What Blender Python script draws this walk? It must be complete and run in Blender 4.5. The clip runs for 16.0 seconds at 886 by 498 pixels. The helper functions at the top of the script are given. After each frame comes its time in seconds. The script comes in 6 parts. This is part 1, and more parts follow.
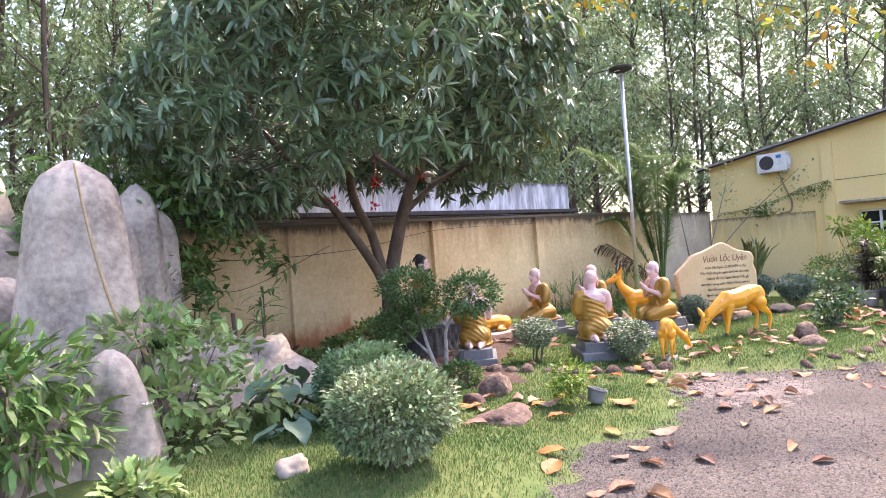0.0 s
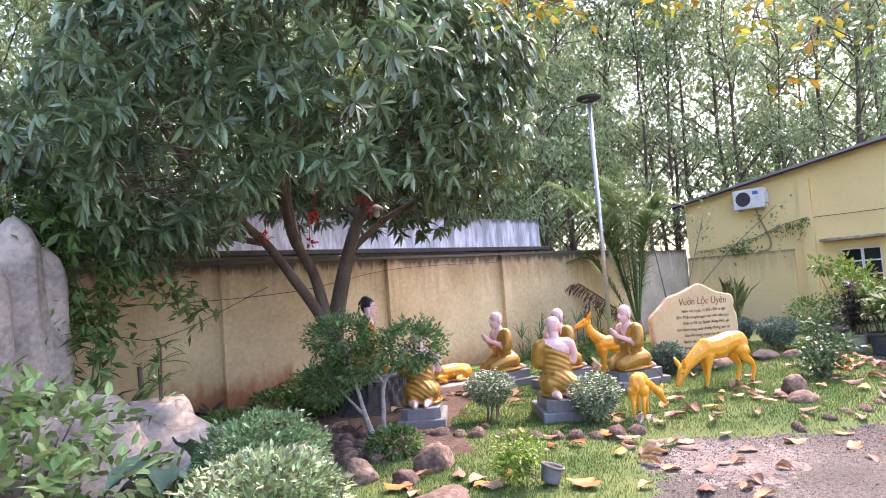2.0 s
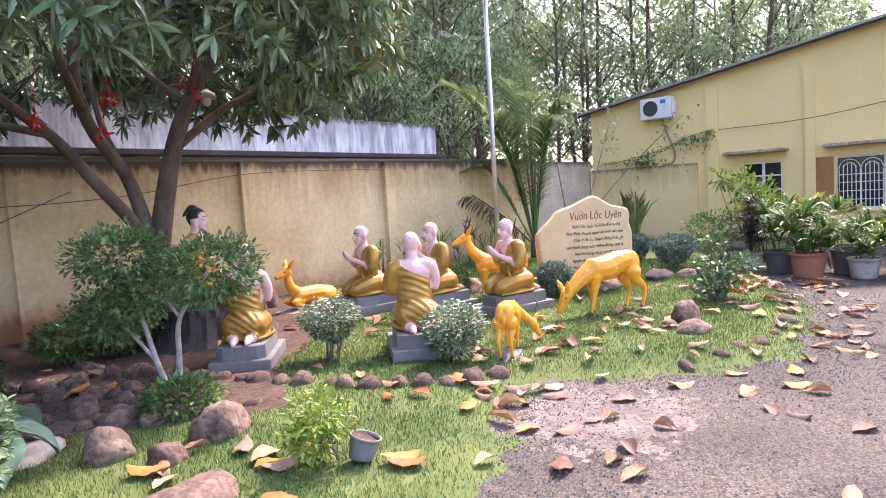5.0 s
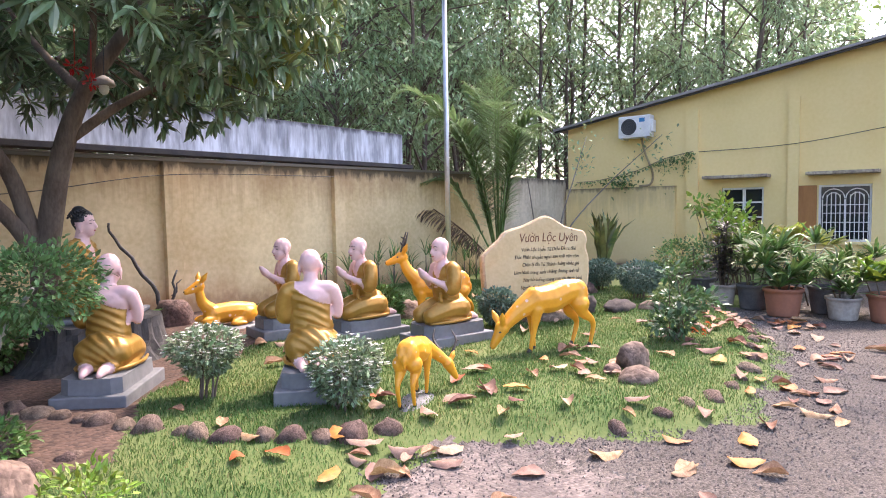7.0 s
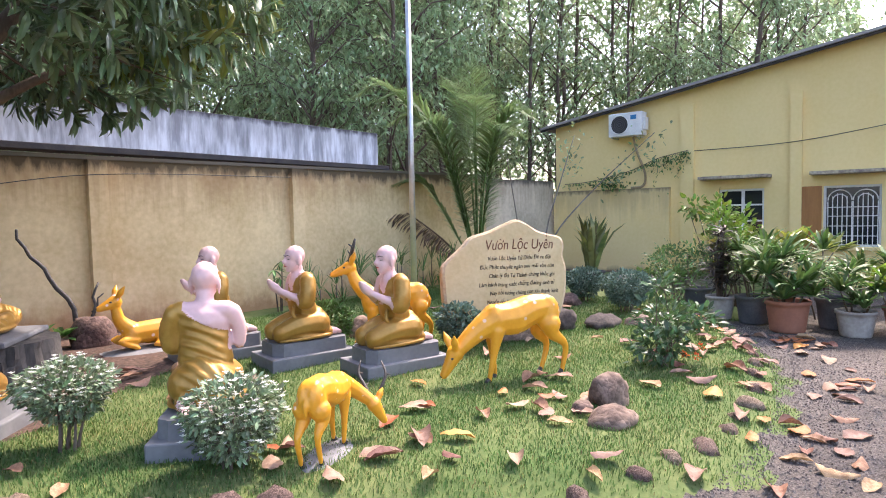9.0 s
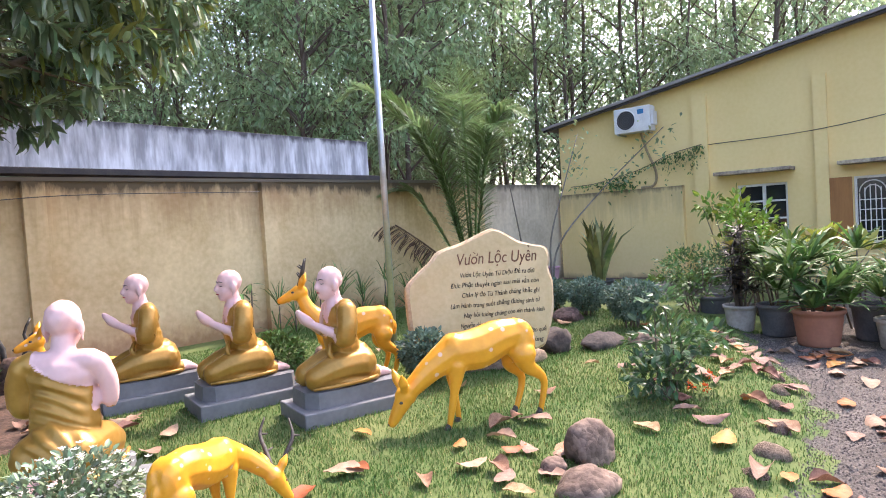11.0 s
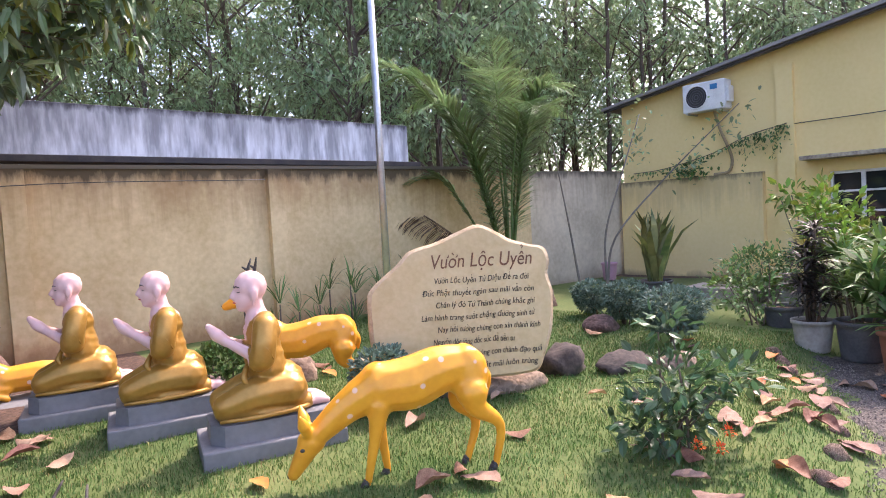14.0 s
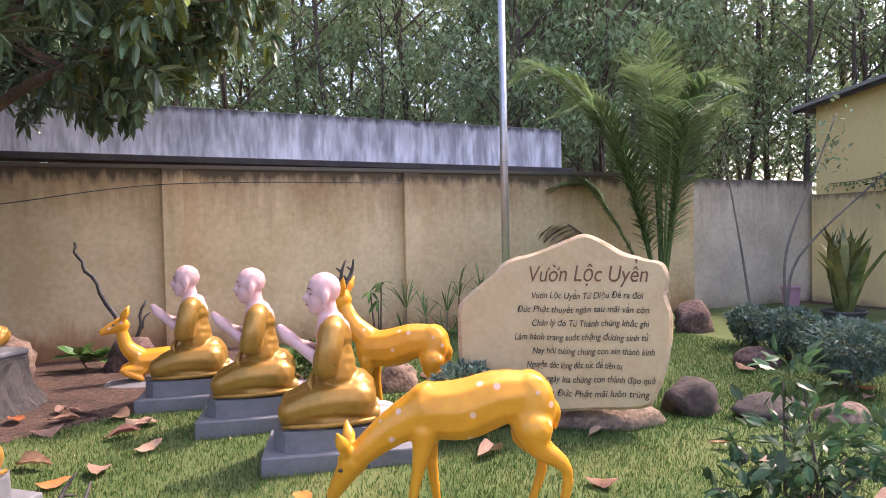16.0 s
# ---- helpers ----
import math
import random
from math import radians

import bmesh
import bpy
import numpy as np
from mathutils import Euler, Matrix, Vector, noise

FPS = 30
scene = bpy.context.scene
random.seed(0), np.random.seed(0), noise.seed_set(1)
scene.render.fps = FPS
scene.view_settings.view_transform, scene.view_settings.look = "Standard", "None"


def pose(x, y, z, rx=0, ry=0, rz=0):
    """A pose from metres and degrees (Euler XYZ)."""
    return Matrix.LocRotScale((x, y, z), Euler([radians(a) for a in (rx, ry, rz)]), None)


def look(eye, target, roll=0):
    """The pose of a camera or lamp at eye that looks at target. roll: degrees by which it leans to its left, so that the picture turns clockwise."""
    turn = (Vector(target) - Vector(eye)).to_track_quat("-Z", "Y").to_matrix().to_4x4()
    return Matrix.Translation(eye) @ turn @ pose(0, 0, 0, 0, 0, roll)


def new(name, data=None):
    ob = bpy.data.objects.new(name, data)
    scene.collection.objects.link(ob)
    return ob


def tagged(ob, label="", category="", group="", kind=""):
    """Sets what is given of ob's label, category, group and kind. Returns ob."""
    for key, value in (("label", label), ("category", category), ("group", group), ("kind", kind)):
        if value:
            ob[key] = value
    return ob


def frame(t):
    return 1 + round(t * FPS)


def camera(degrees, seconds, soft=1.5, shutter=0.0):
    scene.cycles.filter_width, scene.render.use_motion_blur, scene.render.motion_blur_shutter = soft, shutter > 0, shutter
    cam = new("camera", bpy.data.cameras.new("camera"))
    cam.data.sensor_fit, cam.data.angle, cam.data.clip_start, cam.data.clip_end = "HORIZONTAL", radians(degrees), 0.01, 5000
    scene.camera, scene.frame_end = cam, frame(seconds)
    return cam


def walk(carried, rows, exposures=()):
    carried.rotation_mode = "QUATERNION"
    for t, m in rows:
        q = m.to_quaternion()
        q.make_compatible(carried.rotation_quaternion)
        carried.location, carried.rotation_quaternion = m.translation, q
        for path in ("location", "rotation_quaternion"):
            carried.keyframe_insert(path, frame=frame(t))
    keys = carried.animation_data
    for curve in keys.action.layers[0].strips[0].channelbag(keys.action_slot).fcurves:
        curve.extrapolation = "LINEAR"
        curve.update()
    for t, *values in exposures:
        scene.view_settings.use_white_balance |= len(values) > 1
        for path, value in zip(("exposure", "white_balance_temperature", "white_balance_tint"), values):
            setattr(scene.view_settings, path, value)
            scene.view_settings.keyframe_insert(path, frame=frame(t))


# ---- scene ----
cam = camera(69.8, 16.0, 1.0)
PATH = [
    (0, (0.318, 0.427, 1.614), (1.665, 1.904, 1.626), -4.4),
    (0.5, (0.581, 0.571, 1.594), (2.034, 1.944, 1.548), -4.1),
    (1, (0.866, 0.657, 1.599), (2.32, 2.03, 1.574), -4.0),
    (1.5, (1.083, 0.749, 1.662), (2.531, 2.126, 1.747), -4.4),
    (2, (1.39, 0.883, 1.656), (2.785, 2.311, 1.780), -4.4),
    (2.5, (1.732, 0.974, 1.698), (3.051, 2.462, 1.917), -4.0),
    (3, (1.891, 0.988, 1.674), (3.172, 2.489, 1.997), -2.3),
    (3.5, (2.078, 1.044, 1.622), (3.507, 2.442, 1.652), -3.9),
    (4, (2.481, 1.15, 1.573), (3.965, 2.491, 1.544), -2.7),
    (4.5, (2.781, 1.265, 1.547), (4.28, 2.586, 1.444), -2.2),
    (5, (3.087, 1.397, 1.548), (4.638, 2.649, 1.382), -3.6),
    (7.5, (4.537, 1.436, 1.530), (6.11, 2.665, 1.408), -0.8),
    (8, (4.784, 1.547, 1.523), (6.365, 2.765, 1.388), -2.7),
    (8.5, (5.152, 1.593, 1.520), (6.73, 2.816, 1.403), -2.7),
    (9, (5.445, 1.675, 1.509), (7.018, 2.905, 1.396), -1.2),
    (9.5, (5.709, 1.806, 1.496), (7.293, 3.023, 1.403), -2.9),
    (12, (7.181, 1.833, 1.500), (8.65, 3.187, 1.407), -2.2),
    (12.5, (7.443, 1.899, 1.479), (8.882, 3.283, 1.365), -1.6),
    (13, (7.632, 1.935, 1.489), (9.049, 3.342, 1.376), -3.3),
    (13.5, (7.933, 1.904, 1.492), (9.274, 3.384, 1.380), -3.3),
    (14, (8.068, 1.832, 1.501), (9.398, 3.322, 1.398), -3.2),
    (14.5, (8.313, 1.891, 1.470), (9.641, 3.382, 1.360), -1.6),
    (15, (8.543, 1.931, 1.474), (9.841, 3.449, 1.383), -1.6),
    (15.5, (8.678, 1.929, 1.452), (9.819, 3.57, 1.375), -1.4),
    (16, (8.834, 1.847, 1.456), (9.705, 3.646, 1.401), -1.2),
]
walk(cam, [(t, look(eye, target, roll)) for t, eye, target, roll in PATH], [(0.0, 2.5, 6700, 28), (2.0, 2.55, 6600, 30), (3.0, 2.7, 6300, 32), (5.0, 2.55, 6600, 30), (9.0, 2.35, 6500, 22), (12.5, 2.35, 6500, 24), (14.5, 2.15, 6500, 30), (16.0, 2.0, 6600, 31)])

# ---- light ----
world = bpy.data.worlds.new("sky")
scene.world = world
world.use_nodes = True
wn, wl = world.node_tree.nodes, world.node_tree.links
sky = wn.new("ShaderNodeTexSky")
sky.sky_type, sky.sun_disc = "NISHITA", False
SUN_UP, SUN_AZ = radians(52), radians(3)
sky.sun_elevation, sky.sun_rotation = SUN_UP, radians(90) - SUN_AZ
sky.air_density, sky.dust_density, sky.ozone_density = 1.0, 3.0, 1.0
wl.new(sky.outputs[0], wn["Background"].inputs[0])
wn["Background"].inputs[1].default_value = 0.15
sun_data = bpy.data.lights.new("sun", "SUN")
sun_data.energy, sun_data.angle, sun_data.color = 1.45, radians(1.5), (1.0, 0.9, 0.76)
sun = new("sun", sun_data)
sun.matrix_world = look((20 * math.cos(SUN_UP) * math.cos(SUN_AZ), 20 * math.cos(SUN_UP) * math.sin(SUN_AZ), 20 * math.sin(SUN_UP)), (0, 0, 0))


# ---- materials ----
def material(name, a, b=None, scale=4.0, rough=0.8, bump=0.2, fine=40.0, metal=0.0, spec=0.4, sss=0.0, coords="Object", mid=0.5, span=0.25, stretch=(1, 1, 1), rand=0.0, island=0.0, trans=0.0, dots=None):
    """Two colours mixed by noise at two scales, with relief. rand: spread of brightness between objects, island: between loose pieces."""
    m = bpy.data.materials.new(name)
    m.use_nodes = True
    nt = m.node_tree
    n, l = nt.nodes, nt.links
    p = n["Principled BSDF"]
    b = b or tuple(c * 0.7 for c in a)
    tc = n.new("ShaderNodeTexCoord")
    mp = n.new("ShaderNodeMapping")
    mp.inputs["Scale"].default_value = stretch
    l.new(tc.outputs[coords], mp.inputs[0])
    big = n.new("ShaderNodeTexNoise")
    big.inputs["Scale"].default_value, big.inputs["Detail"].default_value = scale, 6
    small = n.new("ShaderNodeTexNoise")
    small.inputs["Scale"].default_value, small.inputs["Detail"].default_value = fine, 4
    for t in (big, small):
        l.new(mp.outputs[0], t.inputs["Vector"])
    mx = n.new("ShaderNodeMix")
    mx.data_type = "FLOAT"
    mx.inputs[0].default_value = 0.35
    l.new(big.outputs[0], mx.inputs[2]), l.new(small.outputs[0], mx.inputs[3])
    rg = n.new("ShaderNodeMapRange")
    rg.inputs[1].default_value, rg.inputs[2].default_value = mid - span / 2, mid + span / 2
    l.new(mx.outputs[0], rg.inputs[0])
    col = n.new("ShaderNodeMix")
    col.data_type = "RGBA"
    col.inputs[6].default_value, col.inputs[7].default_value = (*a, 1), (*b, 1)
    l.new(rg.outputs[0], col.inputs[0])
    out = col.outputs[2]
    if rand or island:
        if rand:
            src = n.new("ShaderNodeObjectInfo").outputs["Random"]
        else:
            src = n.new("ShaderNodeNewGeometry").outputs["Random Per Island"]
        k = rand or island
        r2 = n.new("ShaderNodeMapRange")
        r2.inputs[3].default_value, r2.inputs[4].default_value = 1 - k, 1 + k
        l.new(src, r2.inputs[0])
        hs = n.new("ShaderNodeHueSaturation")
        l.new(r2.outputs[0], hs.inputs["Value"])
        r3 = n.new("ShaderNodeMapRange")
        r3.inputs[3].default_value, r3.inputs[4].default_value = 0.5 - 0.06 * k, 0.5 + 0.06 * k
        l.new(src, r3.inputs[0]), l.new(r3.outputs[0], hs.inputs["Hue"])
        l.new(out, hs.inputs["Color"])
        out = hs.outputs[0]
    if dots:
        colour, dscale, size, zmin = dots
        vo = n.new("ShaderNodeTexVoronoi")
        vo.inputs["Scale"].default_value = dscale
        l.new(tc.outputs["Object"], vo.inputs["Vector"])
        dr = n.new("ShaderNodeMapRange")
        dr.inputs[1].default_value, dr.inputs[2].default_value = size, size * 1.25
        dr.inputs[3].default_value, dr.inputs[4].default_value = 0.8, 0.0
        l.new(vo.outputs["Distance"], dr.inputs[0])
        sx = n.new("ShaderNodeSeparateXYZ")
        l.new(tc.outputs["Object"], sx.inputs[0])
        gt = n.new("ShaderNodeMath")
        gt.operation = "GREATER_THAN"
        gt.inputs[1].default_value = zmin
        l.new(sx.outputs["Z"], gt.inputs[0])
        mu = n.new("ShaderNodeMath")
        mu.operation = "MULTIPLY"
        l.new(dr.outputs[0], mu.inputs[0]), l.new(gt.outputs[0], mu.inputs[1])
        dm = n.new("ShaderNodeMix")
        dm.data_type = "RGBA"
        l.new(mu.outputs[0], dm.inputs[0]), l.new(out, dm.inputs[6])
        dm.inputs[7].default_value = (*colour, 1)
        out = dm.outputs[2]
    l.new(out, p.inputs["Base Color"])
    p.inputs["Roughness"].default_value, p.inputs["Metallic"].default_value = rough, metal
    p.inputs["Specular IOR Level"].default_value = spec
    if bump:
        bp = n.new("ShaderNodeBump")
        bp.inputs["Strength"].default_value, bp.inputs["Distance"].default_value = bump, 0.02
        l.new(mx.outputs[0], bp.inputs["Height"]), l.new(bp.outputs[0], p.inputs["Normal"])
    if trans:
        tr = n.new("ShaderNodeBsdfTranslucent")
        l.new(out, tr.inputs[0])
        ms = n.new("ShaderNodeMixShader")
        ms.inputs[0].default_value = trans
        l.new(p.outputs[0], ms.inputs[1]), l.new(tr.outputs[0], ms.inputs[2])
        l.new(ms.outputs[0], n["Material Output"].inputs[0])
    return m


def leaf_material(name, a, b, rough=0.45, island=0.45, trans=0.3, spec=0.4):
    return material(name, a, b, scale=1.2, fine=6, rough=rough, bump=0, island=island, trans=trans, coords="Object", spec=spec)


M_ASPHALT = material("asphalt", (0.054, 0.045, 0.038), (0.12, 0.101, 0.086), scale=1.1, fine=60, rough=0.95, bump=0.5, mid=0.5, span=0.4)


def gravelled(m, scale, amount):
    """Chips of stone showing in a surface: one shade a cell, and their relief."""
    nt = m.node_tree
    n, l = nt.nodes, nt.links
    p = n["Principled BSDF"]
    out = p.inputs["Base Color"].links[0].from_socket
    tc = n.new("ShaderNodeTexCoord")
    vo = n.new("ShaderNodeTexVoronoi")
    vo.inputs["Scale"].default_value = scale
    l.new(tc.outputs["Object"], vo.inputs["Vector"])
    sp = n.new("ShaderNodeSeparateColor")
    l.new(vo.outputs["Color"], sp.inputs[0])
    rg = n.new("ShaderNodeMapRange")
    rg.inputs[3].default_value, rg.inputs[4].default_value = 1 - amount, 1 + amount
    l.new(sp.outputs[0], rg.inputs[0])
    hs = n.new("ShaderNodeHueSaturation")
    l.new(rg.outputs[0], hs.inputs["Value"]), l.new(out, hs.inputs["Color"])
    l.new(hs.outputs[0], p.inputs["Base Color"])
    old = p.inputs["Normal"].links[0].from_socket
    bp = n.new("ShaderNodeBump")
    bp.invert = True
    bp.inputs["Strength"].default_value, bp.inputs["Distance"].default_value = 0.9, 0.006
    l.new(vo.outputs["Distance"], bp.inputs["Height"]), l.new(old, bp.inputs["Normal"]), l.new(bp.outputs[0], p.inputs["Normal"])
    return m


gravelled(M_ASPHALT, 75, 0.6)
M_GRASS_SOIL = material("lawn_soil", (0.06, 0.105, 0.025), (0.13, 0.155, 0.05), scale=1.2, fine=30, rough=1, bump=0.6)
M_SOIL = gravelled(material("soil", (0.055, 0.033, 0.024), (0.11, 0.068, 0.048), scale=1.5, fine=25, rough=1, bump=0.8), 28, 0.4)
M_CONCRETE = gravelled(material("worn_concrete", (0.10, 0.082, 0.073), (0.19, 0.155, 0.135), scale=2.5, fine=40, rough=0.95, bump=0.3), 40, 0.3)
M_WALL = material("yellow_plaster", (0.53, 0.395, 0.205), (0.73, 0.58, 0.34), scale=0.8, fine=14, rough=0.92, bump=0.15)


def stained(m, height, depth, colour, foot, foot_colour, xmax):
    """Mould patches along a wall's head and red soil splashes at its foot, both broken up by noise."""
    nt = m.node_tree
    n, l = nt.nodes, nt.links
    p = n["Principled BSDF"]
    out = p.inputs["Base Color"].links[0].from_socket
    tc = n.new("ShaderNodeTexCoord")
    sx = n.new("ShaderNodeSeparateXYZ")
    l.new(tc.outputs["Object"], sx.inputs[0])
    grime = tuple(0.45 * c + 0.55 * k for c, k in zip(colour, foot_colour))
    for z0, z1, col, sc, amount, run in ((height - 1.5, height + 0.5, grime, 1.6, 0.32, (4.5, 4.5, 0.22)), (height - 3.0, height + 2.6, grime, 0.9, 0.26, (1.3, 1.3, 0.7)), (height - depth, height + 0.12, colour, 2.6, 0.9, (2.6, 2.6, 0.7)), (foot, -0.15, foot_colour, 1.3, 0.9, (2.2, 2.2, 0.8)), (foot * 0.6, -0.2, grime, 3.0, 0.5, (2.0, 2.0, 1.2))):
        mp = n.new("ShaderNodeMapping")
        mp.inputs["Scale"].default_value = run
        l.new(tc.outputs["Object"], mp.inputs[0])
        no = n.new("ShaderNodeTexNoise")
        no.inputs["Scale"].default_value, no.inputs["Detail"].default_value, no.inputs["Roughness"].default_value = sc, 7, 0.65
        l.new(mp.outputs[0], no.inputs["Vector"])
        rg = n.new("ShaderNodeMapRange")
        rg.inputs[1].default_value, rg.inputs[2].default_value = z0, z1
        rg.inputs[3].default_value, rg.inputs[4].default_value = -0.55, 0.45
        l.new(sx.outputs["Z"], rg.inputs[0])
        ad = n.new("ShaderNodeMath")
        l.new(no.outputs[0], ad.inputs[0]), l.new(rg.outputs[0], ad.inputs[1])
        r2 = n.new("ShaderNodeMapRange")
        r2.inputs[1].default_value, r2.inputs[2].default_value, r2.inputs[4].default_value = 0.37, 0.62, amount
        l.new(ad.outputs[0], r2.inputs[0])
        fac = r2.outputs[0]
        if col is foot_colour:
            rx = n.new("ShaderNodeMapRange")
            rx.inputs[1].default_value, rx.inputs[2].default_value, rx.inputs[3].default_value, rx.inputs[4].default_value = xmax - 2, xmax + 1, 1.0, 0.35
            l.new(sx.outputs["X"], rx.inputs[0])
            mu = n.new("ShaderNodeMath")
            mu.operation = "MULTIPLY"
            l.new(fac, mu.inputs[0]), l.new(rx.outputs[0], mu.inputs[1])
            fac = mu.outputs[0]
        mx = n.new("ShaderNodeMix")
        mx.data_type = "RGBA"
        mx.inputs[7].default_value = (*col, 1)
        l.new(fac, mx.inputs[0]), l.new(out, mx.inputs[6])
        out = mx.outputs[2]
    l.new(out, p.inputs["Base Color"])
    return m


stained(M_WALL, 2.31, 0.42, (0.075, 0.058, 0.036), 1.05, (0.36, 0.145, 0.055), 9.0)
M_LOW = stained(material("yellow_paint_low", (0.74, 0.56, 0.25), (0.80, 0.62, 0.31), scale=0.8, fine=14, rough=0.9, bump=0.12), 2.0, 0.28, (0.20, 0.16, 0.09), 0.3, (0.40, 0.30, 0.17), 9.0)
M_HOUSE = material("yellow_paint", (0.76, 0.58, 0.25), (0.82, 0.64, 0.30), scale=0.5, fine=14, rough=0.85, bump=0.1)
M_PLASTER = material("grey_plaster", (0.46, 0.40, 0.30), (0.66, 0.585, 0.45), scale=1.2, fine=12, rough=0.95, bump=0.2)
stained(M_PLASTER, 2.28, 0.35, (0.10, 0.09, 0.07), 0.4, (0.26, 0.18, 0.12), 9.0)
M_PARAPET = stained(material("weathered_limewash", (0.34, 0.36, 0.39), (0.76, 0.80, 0.84), scale=4.2, fine=16, rough=0.95, bump=0.4, stretch=(1, 1, 0.2), span=0.2), 3.44, 0.28, (0.05, 0.05, 0.055), 2.8, (0.15, 0.14, 0.13), 9.0)
M_PIPE = material("wrapped_pipe", (0.36, 0.27, 0.15), (0.28, 0.21, 0.12), scale=20, rough=0.8)
M_DARK = material("dark_metal", (0.03, 0.03, 0.035), (0.06, 0.055, 0.05), rough=0.7)
M_STEEL = material("galvanised_steel", (0.45, 0.46, 0.47), (0.58, 0.59, 0.60), scale=8, rough=0.4, metal=0.8, bump=0.05)
M_ROOF = material("roof_sheet", (0.22, 0.21, 0.20), (0.32, 0.30, 0.28), rough=0.6, metal=0.3)
M_WHITE = material("white_paint", (0.74, 0.74, 0.72), (0.62, 0.62, 0.60), scale=5, rough=0.5, bump=0.05)
M_GLASS = material("dark_glass", (0.015, 0.018, 0.02), (0.02, 0.025, 0.03), rough=0.08, bump=0, spec=0.6)
M_BARK = material("bark", (0.09, 0.065, 0.05), (0.17, 0.13, 0.10), scale=6, fine=40, rough=0.95, bump=0.8, stretch=(1, 1, 0.35))
M_BARK_PALE = material("pale_bark", (0.16, 0.14, 0.12), (0.27, 0.24, 0.20), scale=5, fine=30, rough=0.95, bump=0.5, stretch=(1, 1, 0.3))
M_MANGO = leaf_material("mango_leaf", (0.095, 0.16, 0.078), (0.185, 0.265, 0.14), rough=0.3, trans=0.22, island=0.5, spec=0.7)
# sunlight painted into the leaf colour, for the crown's right side
M_MANGO_SUNLIT = leaf_material("mango_leaf_sunlit", (0.14, 0.19, 0.045), (0.22, 0.24, 0.06), rough=0.35)
M_FOREST = leaf_material("acacia_leaf", (0.165, 0.25, 0.12), (0.34, 0.43, 0.225), trans=0.45)


# ---- helpers for meshes ----
def mesh_from(name, verts, faces, mats, smooth=False, index=None):
    me = bpy.data.meshes.new(name)
    me.from_pydata([tuple(v) for v in verts], [], [tuple(f) for f in faces])
    for m in mats if isinstance(mats, (list, tuple)) else [mats]:
        me.materials.append(m)
    if index is not None:
        me.polygons.foreach_set("material_index", np.asarray(index, dtype=np.int32))
    if smooth:
        me.polygons.foreach_set("use_smooth", np.ones(len(me.polygons), dtype=bool))
    me.update()
    return me


def child(name, me, parent=None, label="", at=None):
    ob = new(name, me)
    if at is not None:
        ob.matrix_basis = at
    if parent is not None:
        ob.parent = parent
    return tagged(ob, label)


def part(name, bm, mat, parent=None, label="", at=None, smooth=False):
    me = bpy.data.meshes.new(name)
    bm.to_mesh(me)
    bm.free()
    me.materials.append(mat)
    if smooth:
        me.polygons.foreach_set("use_smooth", np.ones(len(me.polygons), dtype=bool))
    return child(name, me, parent, label, at)


def thing(name, at, label, category, group="", kind=""):
    ob = new(name)
    ob.empty_display_size = 0.1
    ob.matrix_basis = at
    return tagged(ob, label, category, group, kind)


def box(bm, x0, x1, y0, y1, z0, z1, bevel=0.0):
    r = bmesh.ops.create_cube(bm, size=1, matrix=Matrix.Translation(((x0 + x1) / 2, (y0 + y1) / 2, (z0 + z1) / 2)) @ Matrix.Diagonal((x1 - x0, y1 - y0, z1 - z0, 1)))
    if bevel:
        es = list({e for v in r["verts"] for e in v.link_edges})
        bmesh.ops.bevel(bm, geom=es, offset=bevel, segments=2, affect="EDGES", profile=0.5)
    return bm


def boxed(*a, bevel=0.0):
    return box(bmesh.new(), *a, bevel=bevel)


def tube_data(points, radii, seg=8, cap=True, flat=1.0):
    """Vertices and faces of a tapered round bar along the points."""
    pts = [Vector(p) for p in points]
    vs, fs = [], []
    side = None
    for i, p in enumerate(pts):
        d = (pts[min(i + 1, len(pts) - 1)] - pts[max(i - 1, 0)]).normalized()
        if side is None:
            side = d.orthogonal().normalized()
        side = (side - d * side.dot(d)).normalized()
        up = d.cross(side)
        for k in range(seg):
            a = 2 * math.pi * k / seg
            vs.append(p + (side * math.cos(a) + up * math.sin(a) * flat) * radii[i])
    for i in range(len(pts) - 1):
        for k in range(seg):
            a, b = i * seg + k, i * seg + (k + 1) % seg
            fs.append((a, b, b + seg, a + seg))
    if cap:
        fs.append(tuple(range(seg))[::-1])
        fs.append(tuple(range((len(pts) - 1) * seg, len(pts) * seg)))
    return vs, fs


def merged(*datas):
    vs, fs = [], []
    for v, f in datas:
        o = len(vs)
        vs += list(v)
        fs += [tuple(i + o for i in q) for q in f]
    return vs, fs


def smooth_path(points, n=6):
    """Catmull-Rom through the points."""
    p = [Vector(q) for q in points]
    p = [p[0] * 2 - p[1]] + p + [p[-1] * 2 - p[-2]]
    out = []
    for i in range(1, len(p) - 2):
        for k in range(n):
            t = k / n
            out.append(0.5 * ((2 * p[i]) + (p[i + 1] - p[i - 1]) * t + (2 * p[i - 1] - 5 * p[i] + 4 * p[i + 1] - p[i + 2]) * t * t + (3 * p[i] - p[i - 1] - 3 * p[i + 1] + p[i + 2]) * t**3))
    out.append(p[-2])
    return out


